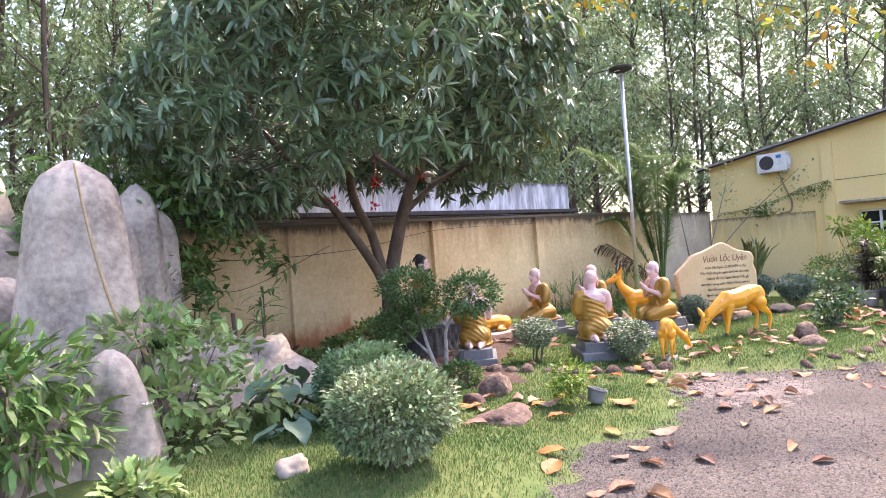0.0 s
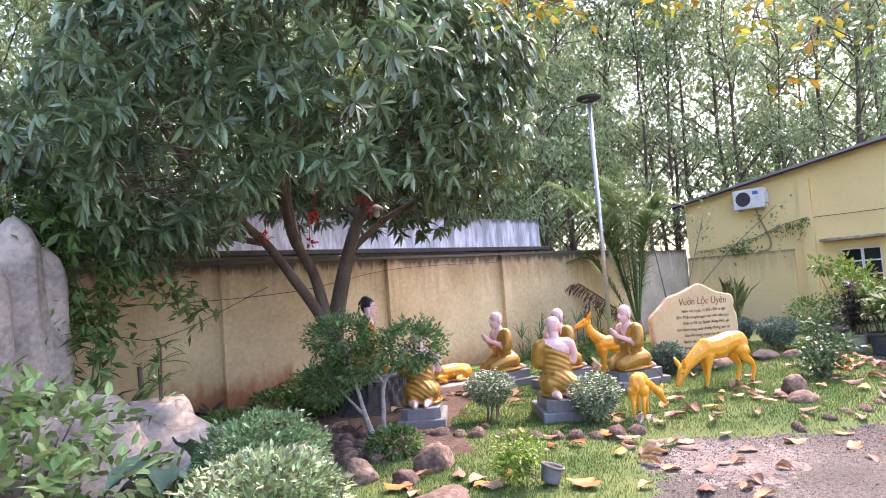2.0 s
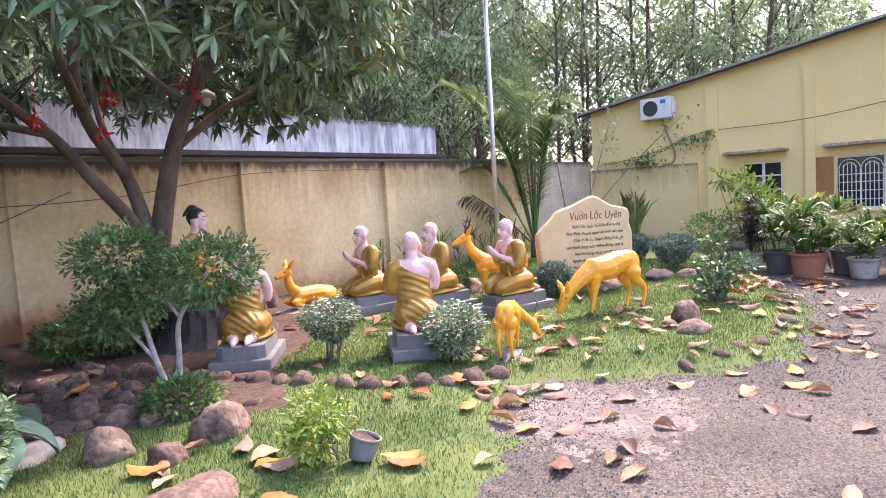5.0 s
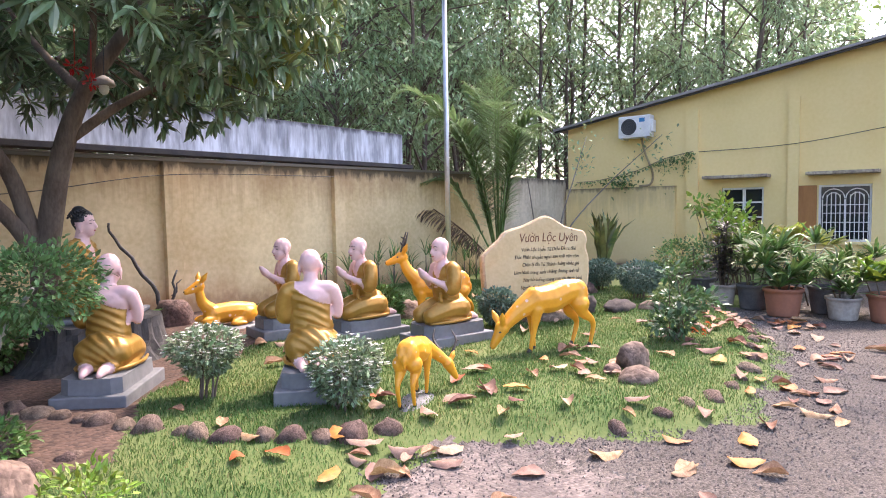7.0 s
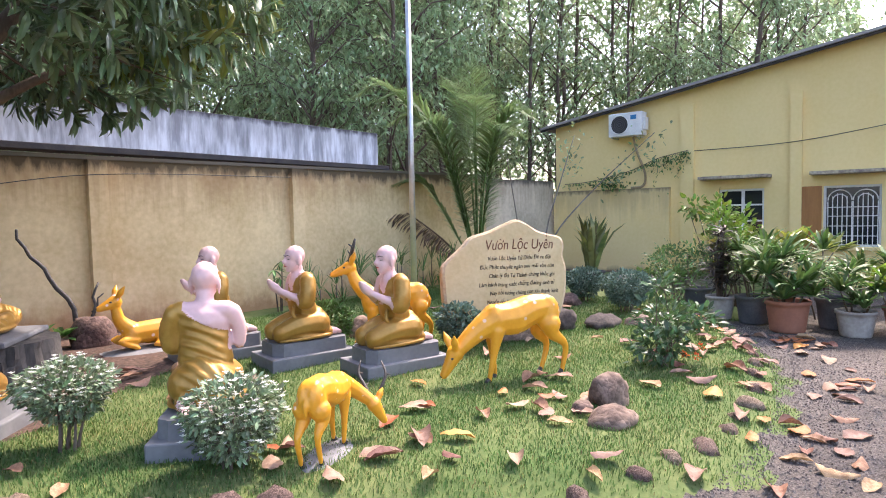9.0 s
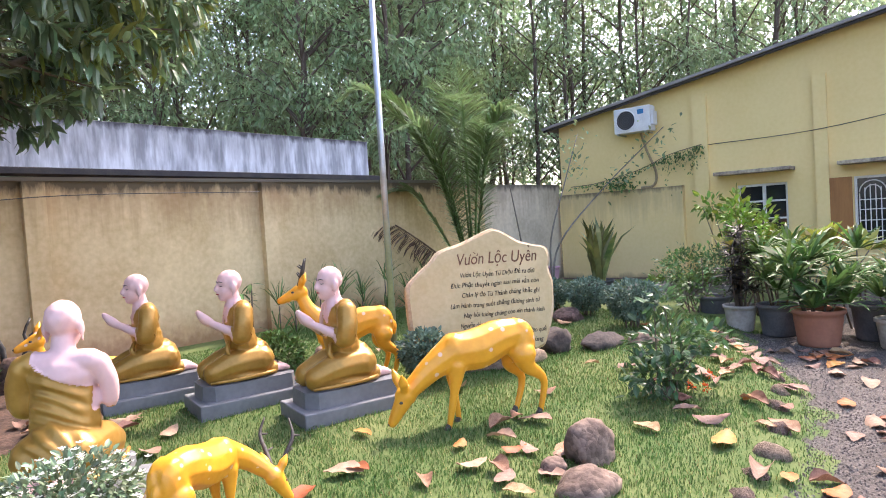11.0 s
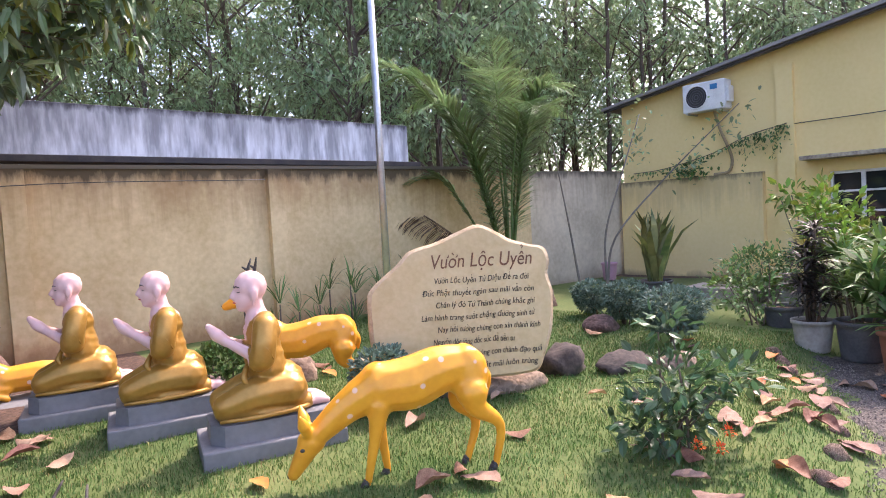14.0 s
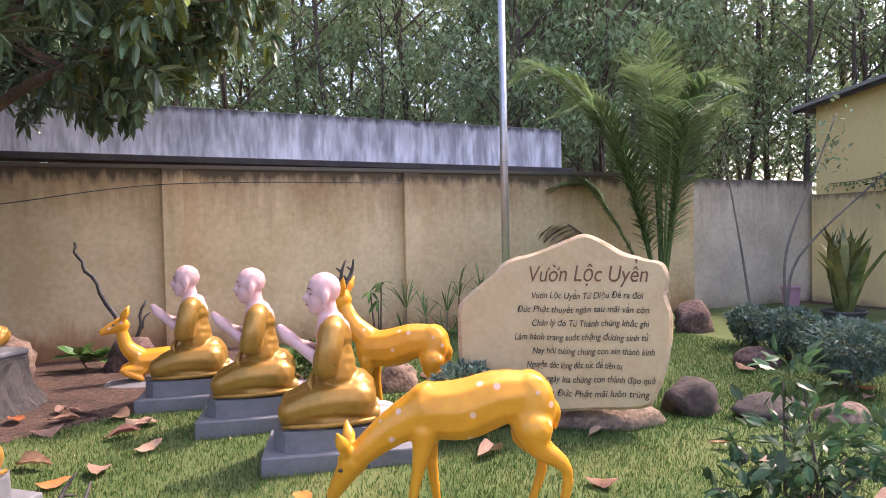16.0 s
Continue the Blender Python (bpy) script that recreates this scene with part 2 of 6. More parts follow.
def leaf_shape(kind):
    """A leaf of length 1 along +x with its width along y, slightly folded: vertices and faces."""
    if kind == "long":
        v = [(0, 0, 0), (0.3, 0.125, 0.03), (0.34, 0, 0.0), (0.3, -0.125, 0.03), (0.72, 0.10, -0.03), (0.72, 0, -0.06), (0.72, -0.10, -0.03), (1, 0, -0.16)]
        f = [(0, 2, 1), (0, 3, 2), (1, 2, 5, 4), (2, 3, 6, 5), (4, 5, 7), (5, 6, 7)]
    elif kind == "strap":
        v = [(0, 0.03, 0), (0, -0.03, 0), (0.4, 0.055, 0.10), (0.4, -0.055, 0.10), (0.75, 0.04, 0.08), (0.75, -0.04, 0.08), (1, 0, -0.04)]
        f = [(0, 1, 3, 2), (2, 3, 5, 4), (4, 5, 6)]
    elif kind == "blade":
        v = [(0, 0.012, 0), (0, -0.012, 0), (0.4, 0.022, 0.07), (0.4, -0.022, 0.07), (0.75, 0.016, 0.03), (0.75, -0.016, 0.03), (1, 0, -0.12)]
        f = [(0, 1, 3, 2), (2, 3, 5, 4), (4, 5, 6)]
    elif kind == "frond":
        v = [(0, 0.012, 0), (0, -0.012, 0), (0.4, 0.026, 0.03), (0.4, -0.026, 0.03), (0.75, 0.02, 0.01), (0.75, -0.02, 0.01), (1, 0, -0.09)]
        f = [(0, 1, 3, 2), (2, 3, 5, 4), (4, 5, 6)]
    elif kind == "oval":
        v = [(0, 0, 0), (0.35, 0.24, 0.05), (0.4, 0, 0), (0.35, -0.24, 0.05), (0.75, 0.18, 0.02), (0.75, -0.18, 0.02), (1, 0, -0.08)]
        f = [(0, 2, 1), (0, 3, 2), (1, 2, 4), (2, 3, 5), (2, 6, 4), (2, 5, 6)]
    else:
        v = [(0, 0, 0), (0.45, 0.17, 0.03), (1, 0, -0.04), (0.45, -0.17, 0.03)]
        f = [(0, 1, 2, 3)]
    return np.array(v, float), f


def scatter_leaves(rng, places, ways, sizes, kind="diamond", roll=1.0):
    """One leaf at each place that points along its way: vertices and faces of them all."""
    lv, lf = leaf_shape(kind)
    n = len(places)
    d = ways / (np.linalg.norm(ways, axis=1, keepdims=True) + 1e-9)
    up = np.array([0, 0, 1.0]) + rng.normal(0, 0.45 * roll, (n, 3))
    side = np.cross(up, d)
    side /= np.linalg.norm(side, axis=1, keepdims=True) + 1e-9
    nor = np.cross(d, side)
    v = places[:, None] + sizes[:, None, None] * (lv[None, :, :1] * d[:, None] + lv[None, :, 1:2] * side[:, None] + lv[None, :, 2:] * nor[:, None])
    k = len(lv)
    faces = [tuple(i + o for i in q) for o in range(0, n * k, k) for q in lf]
    return v.reshape(-1, 3), faces


def rock_mesh(name, size, seed, mat, rough=0.22, sub=3, flat=0.0):
    """A weathered boulder with its foot at z 0."""
    bm = bmesh.new()
    bmesh.ops.create_icosphere(bm, subdivisions=sub, radius=1)
    o = Vector((seed * 7.3, seed * 3.1, seed * 1.7))
    for v in bm.verts:
        d = v.co.normalized()
        k = 1 + rough * noise.noise(d * 1.1 + o) * 1.6 + rough * 0.8 * noise.noise(d * 2.7 + o) + rough * 0.4 * noise.noise(d * 6 + o) - rough * 0.5 * max(0.0, 0.2 - abs(noise.noise(d * 1.9 + o * 2)))
        v.co = Vector((d.x * size[0], d.y * size[1], d.z * size[2])) * k
        v.co.z = max(v.co.z, -size[2] * 0.45) + size[2] * 0.42
    me = bpy.data.meshes.new(name)
    bm.to_mesh(me)
    bm.free()
    me.materials.append(mat)
    me.polygons.foreach_set("use_smooth", np.ones(len(me.polygons), dtype=bool))
    return me


# ---- ground, walls and houses ----
def inside_lawn(x, y):
    """Signed distance in metres to the lawn's edge along the drive: positive on the lawn."""
    edge = np.interp(x, LAWN_X, LAWN_Y)
    return y - edge


LAWN_X = [-8.0, 0.5, 2.6, 3.5, 4.2, 5.0, 5.7, 6.4, 7.0, 7.6, 8.2, 9.0, 10.0, 11.0, 12.0, 13.0, 13.8, 14.6, 15.4, 20.6]
LAWN_Y = [2.6, 2.6, 2.7, 3.0, 3.45, 3.3, 3.25, 3.6, 4.1, 3.9, 3.3, 2.55, 2.5, 2.55, 2.75, 3.05, 3.5, 3.9, 4.0, 4.0]


def ground_height(x, y):
    s = np.clip(inside_lawn(x, y) / 0.5, 0, 1)
    drive = 0.05 - 0.016 * np.clip(x, 0, 13)
    lawn = 0.01 + 0.03 * np.sin(x * 1.3) * np.sin(y * 1.1 + 1) + 0.13 * np.clip((4.6 - x) / 1.4, 0, 1)
    return drive * (1 - s) + lawn * s


def bed_mask(x, y):
    """How much of the bare planting bed lies at a place: under the big tree and between the stone rings."""
    a = np.clip((y - np.interp(x, [2, 3.6, 4.5, 5.3, 6.0, 6.8, 8.0, 9.2, 10.2], [8.6, 7.0, 6.5, 5.6, 5.2, 6.4, 7.2, 7.7, 8.9])) / 0.3, 0, 1) * (x < 10.4)
    return a


def grid_mesh(name, xs, ys, height, mats, choose):
    X, Y = np.meshgrid(xs, ys, indexing="ij")
    Z = height(X, Y)
    v = np.stack([X, Y, Z], -1).reshape(-1, 3)
    ny = len(ys)
    i, j = np.meshgrid(np.arange(len(xs) - 1), np.arange(ny - 1), indexing="ij")
    a = (i * ny + j).ravel()
    f = np.stack([a, a + ny, a + ny + 1, a + 1], 1)
    cx, cy = v[f].mean(1)[:, 0], v[f].mean(1)[:, 1]
    return mesh_from(name, v, f, mats, True, choose(cx, cy))


def pick_ground(x, y):
    wob = 0.10 * np.sin(x * 5.1) * np.sin(y * 4.3) + 0.06 * np.sin(x * 11 + y * 7)
    d = inside_lawn(x, y) + wob
    k = np.where(d > 0, 1, 0)
    k = np.where((d > 0) & (bed_mask(x, y) + wob > 0.5), 2, k)
    patch = ((x - 7.15) / 0.75) ** 2 + ((y - 3.35) / 0.62) ** 2 + 3 * wob + 0.5 * np.sin(x * 23 + 3 * np.sin(y * 17)) * np.sin(y * 19) < 1
    k = np.where(patch & (d <= 0.12), 3, k)
    k = np.where((x > 21) | (y > 10.6) | (x < -6), 2, k)
    return k


def coordinates(lo, hi, a, b, fine, coarse):
    return np.unique(np.r_[np.arange(lo, a, coarse), np.arange(a, b, fine), np.arange(b, hi + coarse, coarse)].round(4))


ground = new("ground", grid_mesh("ground", coordinates(-150, 170, -2, 16, 0.05, 4.0), coordinates(-150, 170, -1, 10.6, 0.05, 4.0), ground_height, [M_ASPHALT, M_GRASS_SOIL, M_SOIL, M_CONCRETE], pick_ground))
tagged(ground, "asphalt drive with lawn, soil bed and worn concrete", "ground", kind="structure")

WALL_S = -0.07  # the yard wall's slant in plan


def wall_y(x):
    return 10.27 + WALL_S * (x - 12.28)


def slab_along(name, x0, x1, front, back, z0, z1, mat, slope=WALL_S, y_at=wall_y):
    """An upright slab along the slanting yard wall, front and back metres before and behind its face."""
    v = []
    for x in (x0, x1):
        for off in (-front, back):
            for z in (z0, z1):
                v.append((x, y_at(x) + off, z))
    f = [(0, 2, 3, 1), (4, 5, 7, 6), (0, 1, 5, 4), (2, 6, 7, 3), (0, 4, 6, 2), (1, 3, 7, 5)]
    return mesh_from(name, v, f, mat)


wall_north = tagged(new("wall_north", slab_along("wall_north", -14, 17.6, 0, 0.16, -0.2, 2.31, M_WALL)), "weathered yellow plastered yard wall with black mould stains", "wall", kind="structure")
tagged(new("wall_north_end", slab_along("wall_north_end", 17.6, 20.5, -0.01, 0.15, -0.2, 2.28, M_PLASTER)), "bare grey plastered end of the yard wall", "wall", kind="structure")
for x in (-0.45, 2.74, 5.93, 9.17, 12.3):
    child("pilaster", slab_along("pilaster", x - 0.02, x + 0.22, 0.1, 0, -0.2, 2.3, M_WALL), wall_north)
child("coping", slab_along("coping", -14, 17.6, 0.025, 0.185, 2.31, 2.36, M_PLASTER), wall_north)

# the neighbour's house behind the wall: a limewashed parapet over a dark eave and shadow gap
neighbour = thing("neighbour_house", Matrix.Identity(4), "low house behind the wall with weathered blue-white parapet", "house")
part("wall", boxed(2.5, 16.5, 12.45, 20, -0.1, 2.5), M_PLASTER, neighbour)
part("parapet", boxed(2.5, 16.58, 12.3, 12.5, 2.68, 3.44, bevel=0.01), M_PARAPET, neighbour, "streaked limewashed parapet")
part("parapet", boxed(16.38, 16.58, 12.5, 20, 2.68, 3.44, bevel=0.01), M_PARAPET, neighbour)
# roof edge; its near-black colour also paints the shadow gap under the parapet
part("eave", boxed(2.3, 16.7, 12.05, 12.45, 2.56, 2.66, bevel=0.01), M_DARK, neighbour, "dark strip for the eave and the shadow gap")
part("roof", boxed(2.5, 16.4, 12.5, 20, 2.5, 2.56), M_ROOF, neighbour)

# the yellow house
HX = 20.5


def roof_z(y):
    return 3.66 + 0.165 * (9.5 - y)


house = thing("house", Matrix.Translation((HX, 0, 0)), "long yellow painted house with mono-pitch metal roof", "house")


def prism_x(x0, x1, outline):
    """A solid between two x planes with the outline given as (y, z)."""
    n = len(outline)
    v = [(x0, y, z) for y, z in outline] + [(x1, y, z) for y, z in outline]
    f = [tuple(range(n))[::-1], tuple(range(n, 2 * n))] + [(i, (i + 1) % n, n + (i + 1) % n, n + i) for i in range(n)]
    return v, f


# wall pieces round the two window openings
Y0 = -9.0
wins = [(4.65, 5.58, 0.85, 1.90), (2.56, 3.55, 0.66, 1.90)]
pieces = []
ys = sorted({Y0, 9.62, *[w[0] for w in wins], *[w[1] for w in wins]})
for a, b in zip(ys, ys[1:]):
    w = [w for w in wins if w[0] == a and w[1] == b]
    if w:
        pieces.append(prism_x(0, 0.18, [(a, -0.2), (b, -0.2), (b, w[0][2]), (a, w[0][2])]))
        pieces.append(prism_x(0, 0.18, [(a, w[0][3]), (b, w[0][3]), (b, roof_z(b)), (a, roof_z(a))]))
    else:
        pieces.append(prism_x(0, 0.18, [(a, -0.2), (b, -0.2), (b, roof_z(b)), (a, roof_z(a))]))
for piece in pieces:
    child("wall", mesh_from("wall", *piece, M_HOUSE), house, "yellow painted wall")
child("wall", mesh_from("wall", *prism_x(0.18, 8, [(9.4, -0.2), (9.62, -0.2), (9.62, 3.6), (9.4, 3.6)]), M_HOUSE), house)
child("low_wall", mesh_from("low_wall", *prism_x(-0.14, 0, [(6.64, -0.2), (9.62, -0.2), (9.62, 2.0), (6.64, 2.0)]), M_LOW), house, "mould-streaked lower wall")
child("wall", mesh_from("wall", *prism_x(0.18, 8, [(Y0, -0.2), (Y0 + 0.2, -0.2), (Y0 + 0.2, roof_z(Y0)), (Y0, roof_z(Y0))]), M_HOUSE), house)
for a, b in ((6.1, 6.39), (3.93, 4.15), (1.6, 1.85), (-1.0, -0.75)):
    child("pilaster", mesh_from("pilaster", *prism_x(-0.09, 0, [(a, -0.2), (b, -0.2), (b, roof_z(6.39) - 0.3), (a, roof_z(6.39) - 0.3)]), M_HOUSE), house)
child("roof", mesh_from("roof", *prism_x(-0.35, 8.2, [(9.9, roof_z(9.9)), (9.9, roof_z(9.9) + 0.06), (Y0 - 0.3, roof_z(Y0 - 0.3) + 0.06), (Y0 - 0.3, roof_z(Y0 - 0.3))]), M_ROOF), house, "grey metal roof sheet")
child("fascia", mesh_from("fascia", *prism_x(-0.30, -0.26, [(9.88, roof_z(9.88) - 0.05), (9.88, roof_z(9.88) - 0.002), (Y0 - 0.3, roof_z(Y0 - 0.3) - 0.002), (Y0 - 0.3, roof_z(Y0 - 0.3) - 0.05)]), M_DARK), house)
part("floor", boxed(0.2, 8, Y0, 9.4, -0.1, 0.0), M_CONCRETE, house)


# ---- trees ----
def forest_tree_mesh(seed, height):
    """A tall thin acacia: leaning forked stem, few limbs, sparse drooping foliage. Trunk and crown as two meshes."""
    rng = np.random.default_rng(seed)
    r = random.Random(seed)
    bars, tips = [], []
    lean = Vector((r.uniform(-0.08, 0.08), r.uniform(-0.08, 0.08), 1))
    stem = [Vector((0, 0, -0.1))]
    for i in range(1, 9):
        stem.append(Vector((lean.x * height * i / 8 + r.uniform(-0.12, 0.12), lean.y * height * i / 8 + r.uniform(-0.12, 0.12), height * i / 8)))
    rad = [0.09 * (1 - 0.8 * i / 8) for i in range(9)]
    bars.append(tube_data(smooth_path(stem, 3), np.interp(np.linspace(0, 8, 25), range(9), rad), 6))
    for i in range(27):
        t = r.uniform(0.16, 1.0)
        base = stem[int(t * 7.99)].lerp(stem[min(8, int(t * 7.99) + 1)], t * 7.99 % 1)
        a = r.uniform(0, 6.283)
        ln = r.uniform(1.1, 2.9) * (1.15 - 0.5 * t)
        mid = base + Vector((math.cos(a) * ln * 0.5, math.sin(a) * ln * 0.5, ln * 0.5))
        tip = base + Vector((math.cos(a) * ln, math.sin(a) * ln, ln * r.uniform(0.4, 0.8)))
        bars.append(tube_data([base, mid, tip], [0.035, 0.022, 0.008], 4, cap=False))
        for k in range(4):
            c = mid.lerp(tip, r.uniform(0.0, 1.1)) + Vector((r.gauss(0, 0.25), r.gauss(0, 0.25), r.gauss(0, 0.2)))
            tips.append(c)
    tips += [stem[-1] + Vector((r.gauss(0, 0.4), r.gauss(0, 0.4), r.gauss(0, 0.4))) for _ in range(6)]
    P, W, S = [], [], []
    for c in tips:
        n = r.randint(20, 46)
        k = rng.normal(0, 1, (n, 3)) * np.array([0.30, 0.30, 0.22]) * r.uniform(0.7, 1.35)
        P.append(np.array(c) + k)
        W.append(np.c_[k[:, :2] * 1.6 + rng.normal(0, 0.45, (n, 2)), rng.normal(-0.75, 0.4, n)])
        S.append(rng.uniform(0.14, 0.28, n))
    v, f = scatter_leaves(rng, np.concatenate(P), np.concatenate(W), np.concatenate(S), "diamond")
    trunk = mesh_from("trunk", *merged(*bars), M_BARK, True)
    return trunk, mesh_from("crown", v, f, M_FOREST)


forest = [forest_tree_mesh(s, h) for s, h in ((11, 15), (12, 17), (13, 14), (14, 18), (15, 16), (16, 12))]
rt = random.Random(5)
spots = []
for row, (y0, step) in enumerate(((14.5, 2.1), (17.5, 2.0), (21.5, 2.0), (25.5, 2.2), (30, 2.6), (36, 3.2))):
    x = -16 - row * 3
    while x < 31 + row * 3:
        spots.append((x + rt.uniform(-0.7, 0.7), y0 + rt.uniform(-1.3, 1.3)))
        x += step
for row, x0 in enumerate((29.5, 32, 35.5)):
    y = 5.6 + row * 0.5
    while y < 14:
        spots.append((x0 + rt.uniform(-1, 1), y + rt.uniform(-0.8, 0.8)))
        y += 2.0
for x, y in spots:
    if 2 < x < 17 and 11.9 < y < 20.5:
        continue
    k = rt.randrange(len(forest))
    m = pose(x, y, 0, 0, 0, rt.uniform(0, 360)) @ Matrix.Scale(rt.uniform(0.95, 1.32), 4)
    tree = thing("acacia_tree", m, "tall slender acacia tree with sparse grey-green leaves", "tree", "trees behind the wall")
    child("trunk", forest[k][0], tree)
    child("crown", forest[k][1], tree)


# the far edge of the wood, where single trees no longer show
rw = np.random.default_rng(77)
n_far = 82000
arc = rw.uniform(radians(-2), radians(150), n_far)
dist = rw.uniform(44, 56, n_far)
fz = rw.uniform(0, 1, n_far) ** 0.85 * (29 + 4 * np.sin(arc * 31) + 3 * np.sin(arc * 73) - 6 * np.clip(1 - arc, 0, 1)) * np.clip((arc - 0.02) / 0.12, 0.3, 1)
fp = np.c_[8 + dist * np.cos(arc), 2 + dist * np.sin(arc), fz]
far_v, far_f = scatter_leaves(rw, fp, np.c_[rw.normal(0, 1, (n_far, 2)), rw.normal(-0.4, 0.5, n_far)], rw.uniform(0.55, 1.15, n_far), "diamond")
tagged(new("far_woods", mesh_from("far_woods", far_v, far_f, M_FOREST)), "hazy grey-green foliage of the distant wood", "woods", kind="stuff")


def mango_tree():
    rng = np.random.default_rng(3)
    r = random.Random(3)
    base = Vector((7.2, 9.45, 0))
    tree = thing("mango_tree", Matrix.Translation(base), "broad mango tree with dark glossy leaves and forked trunk", "tree")
    limbs = [
        [(0.05, 0, -0.1), (0.0, 0, 0.5), (-0.02, -0.02, 1.0), (0.02, -0.08, 1.4), (0.1, -0.35, 2.25), (0.32, -0.5, 2.95), (0.85, -0.7, 3.85), (1.3, -0.8, 4.8)],
        [(-0.01, -0.02, 0.95), (-0.15, -0.02, 1.4), (-0.36, -0.06, 2.05), (-0.85, -0.3, 2.65), (-1.05, -0.6, 3.4), (-0.9, -0.9, 4.6)],
        [(-0.01, 0, 0.9), (-0.3, -0.05, 1.42), (-0.78, -0.22, 1.93), (-1.2, -0.25, 2.45), (-1.85, -0.5, 2.9), (-2.6, -0.7, 3.6), (-3.0, -0.8, 4.2)],
        [(0.12, -0.4, 2.35), (0.8, -0.6, 2.9), (1.6, -0.9, 3.3), (2.3, -1.1, 3.7)],
        [(-0.95, -0.4, 2.8), (-1.4, -1.1, 3.2), (-1.8, -2.0, 3.8)],
        [(0.3, -0.45, 2.9), (0.2, 0.4, 3.5), (0.0, 1.0, 4.2)],
        [(-1.3, -0.28, 2.5), (-2.3, 0.0, 2.75), (-3.6, 0.0, 3.2)],
        [(0.75, -0.65, 3.6), (0.8, -1.4, 4.0), (1.0, -2.2, 4.4)],
        [(-0.36, -0.06, 2.05), (-0.55, 0.05, 2.7), (-0.6, 0.1, 3.6), (-0.3, 0.1, 4.6)],
        [(0.32, -0.5, 2.95), (0.25, -0.9, 3.5), (0.0, -1.5, 4.3)],
    ]
    radii = [(0.19, 0.05), (0.105, 0.045), (0.095, 0.035), (0.06, 0.02), (0.06, 0.02), (0.06, 0.02), (0.05, 0.02), (0.05, 0.02), (0.05, 0.02), (0.05, 0.02)]
    bars = []
    for pts, (a, b) in zip(limbs, radii):
        sp = smooth_path(pts, 4)
        bars.append(tube_data(sp, np.linspace(a, b, len(sp)), 10))
    child("trunk", mesh_from("trunk", *merged(*bars), M_BARK, True), tree, "forked brown trunk")
    # whorls of leaves over and within an uneven dome
    C, R = np.array([6.2, 8.65, 4.35]) - np.array(base), np.array([3.95, 3.1, 2.5])
    P, W, S, L = [], [], [], []
    twigs = []
    count = 0
    while count < 2800:
        d = rng.normal(0, 1, 3)
        d /= np.linalg.norm(d)
        rad = rng.uniform(0.6, 1.0) ** 0.5
        lump = 1 + 0.18 * noise.noise(Vector(d) * 2.3) + 0.10 * noise.noise(Vector(d) * 5)
        c = C + d * R * rad * lump
        under = 2.6 + 0.22 * min(c[0] + 1.5, 0) + 0.5 * noise.noise(Vector((c[0], c[1], 0))) + 0.3 * np.clip(-c[1] - 1.0, 0, 1) + 1.2 * math.exp(-((c[0] + 0.5) ** 2 + (c[1] + 0.4) ** 2) / 2.2)
        if c[2] < under:
            continue
        if c[0] + base.x < np.interp(c[2], [3.4, 4.4, 5.2, 6.1, 7.0], [2.6, 3.0, 3.5, 4.3, 5.2]) + 0.3 * noise.noise(Vector(c) * 1.7):
            continue
        gap = noise.noise(Vector(c) * 0.9)
        if gap < -0.36:
            continue
        count += 1
        out = d + np.array([0, 0, 0.25])
        out /= np.linalg.norm(out)
        n = rng.integers(9, 15)
        az = rng.uniform(0, 6.283) + np.arange(n) * 2.4
        t1 = np.cross(out, [0.3, 0.2, 0.9])
        t1 /= np.linalg.norm(t1)
        t2 = np.cross(out, t1)
        open_ = rng.uniform(0.7, 1.5, n)[:, None]
        w = (t1 * np.cos(az)[:, None] + t2 * np.sin(az)[:, None]) * open_ + out * rng.uniform(0.1, 0.6, n)[:, None] + [0, 0, -0.35]
        P.append(c + out * rng.uniform(-0.06, 0.06, n)[:, None]), W.append(w), S.append(rng.uniform(0.17, 0.29, n))
        if count % 6 == 0:
            twigs.append(tube_data([c - out * 0.7 + [0, 0, -0.1], c], [0.014, 0.006], 4, cap=False))
    P, W, S = np.concatenate(P), np.concatenate(W), np.concatenate(S)
    # leaves towards the sun take the yellow-green that stands in for sunlight
    pale = (P[:, 0] > 1.3 + 0.6 * np.sin(P[:, 2] * 2)) & (rng.random(len(P)) < 0.28) & (P[:, 2] > 3)
    v, f = scatter_leaves(rng, P[~pale], W[~pale], S[~pale], "long")
    child("crown", mesh_from("crown", v, f, M_MANGO), tree, "dense dark green leaves")
    v, f = scatter_leaves(rng, P[pale], W[pale], S[pale], "long")
    child("sunlit_leaves", mesh_from("sunlit_leaves", v, f, M_MANGO_SUNLIT), tree, "yellow-green leaves coloured as sunlit on the right side")
    tagged(child("twig", mesh_from("twig", *merged(*twigs), M_BARK), tree), kind="stuff")
    return tree


mango_tree()


# ---- statues ----
M_GOLD = material("gold_paint", (0.35, 0.18, 0.03), (0.46, 0.255, 0.055), scale=5, fine=30, rough=0.38, bump=0.1, metal=0.35, spec=0.5)
M_SKIN = material("pink_paint", (0.72, 0.47, 0.44), (0.66, 0.42, 0.39), scale=4, fine=30, rough=0.42, bump=0.04)
M_BLACK = material("black_paint", (0.012, 0.011, 0.012), (0.02, 0.02, 0.02), rough=0.4, bump=0.05)
M_LIP = material("red_paint", (0.42, 0.04, 0.04), (0.36, 0.03, 0.03), rough=0.4, bump=0)
M_DEER = material("orange_deer_paint", (0.80, 0.36, 0.025), (0.70, 0.29, 0.02), scale=4, fine=24, rough=0.34, bump=0.06, spec=0.5, dots=((0.82, 0.55, 0.42), 9.0, 0.15, 0.42))
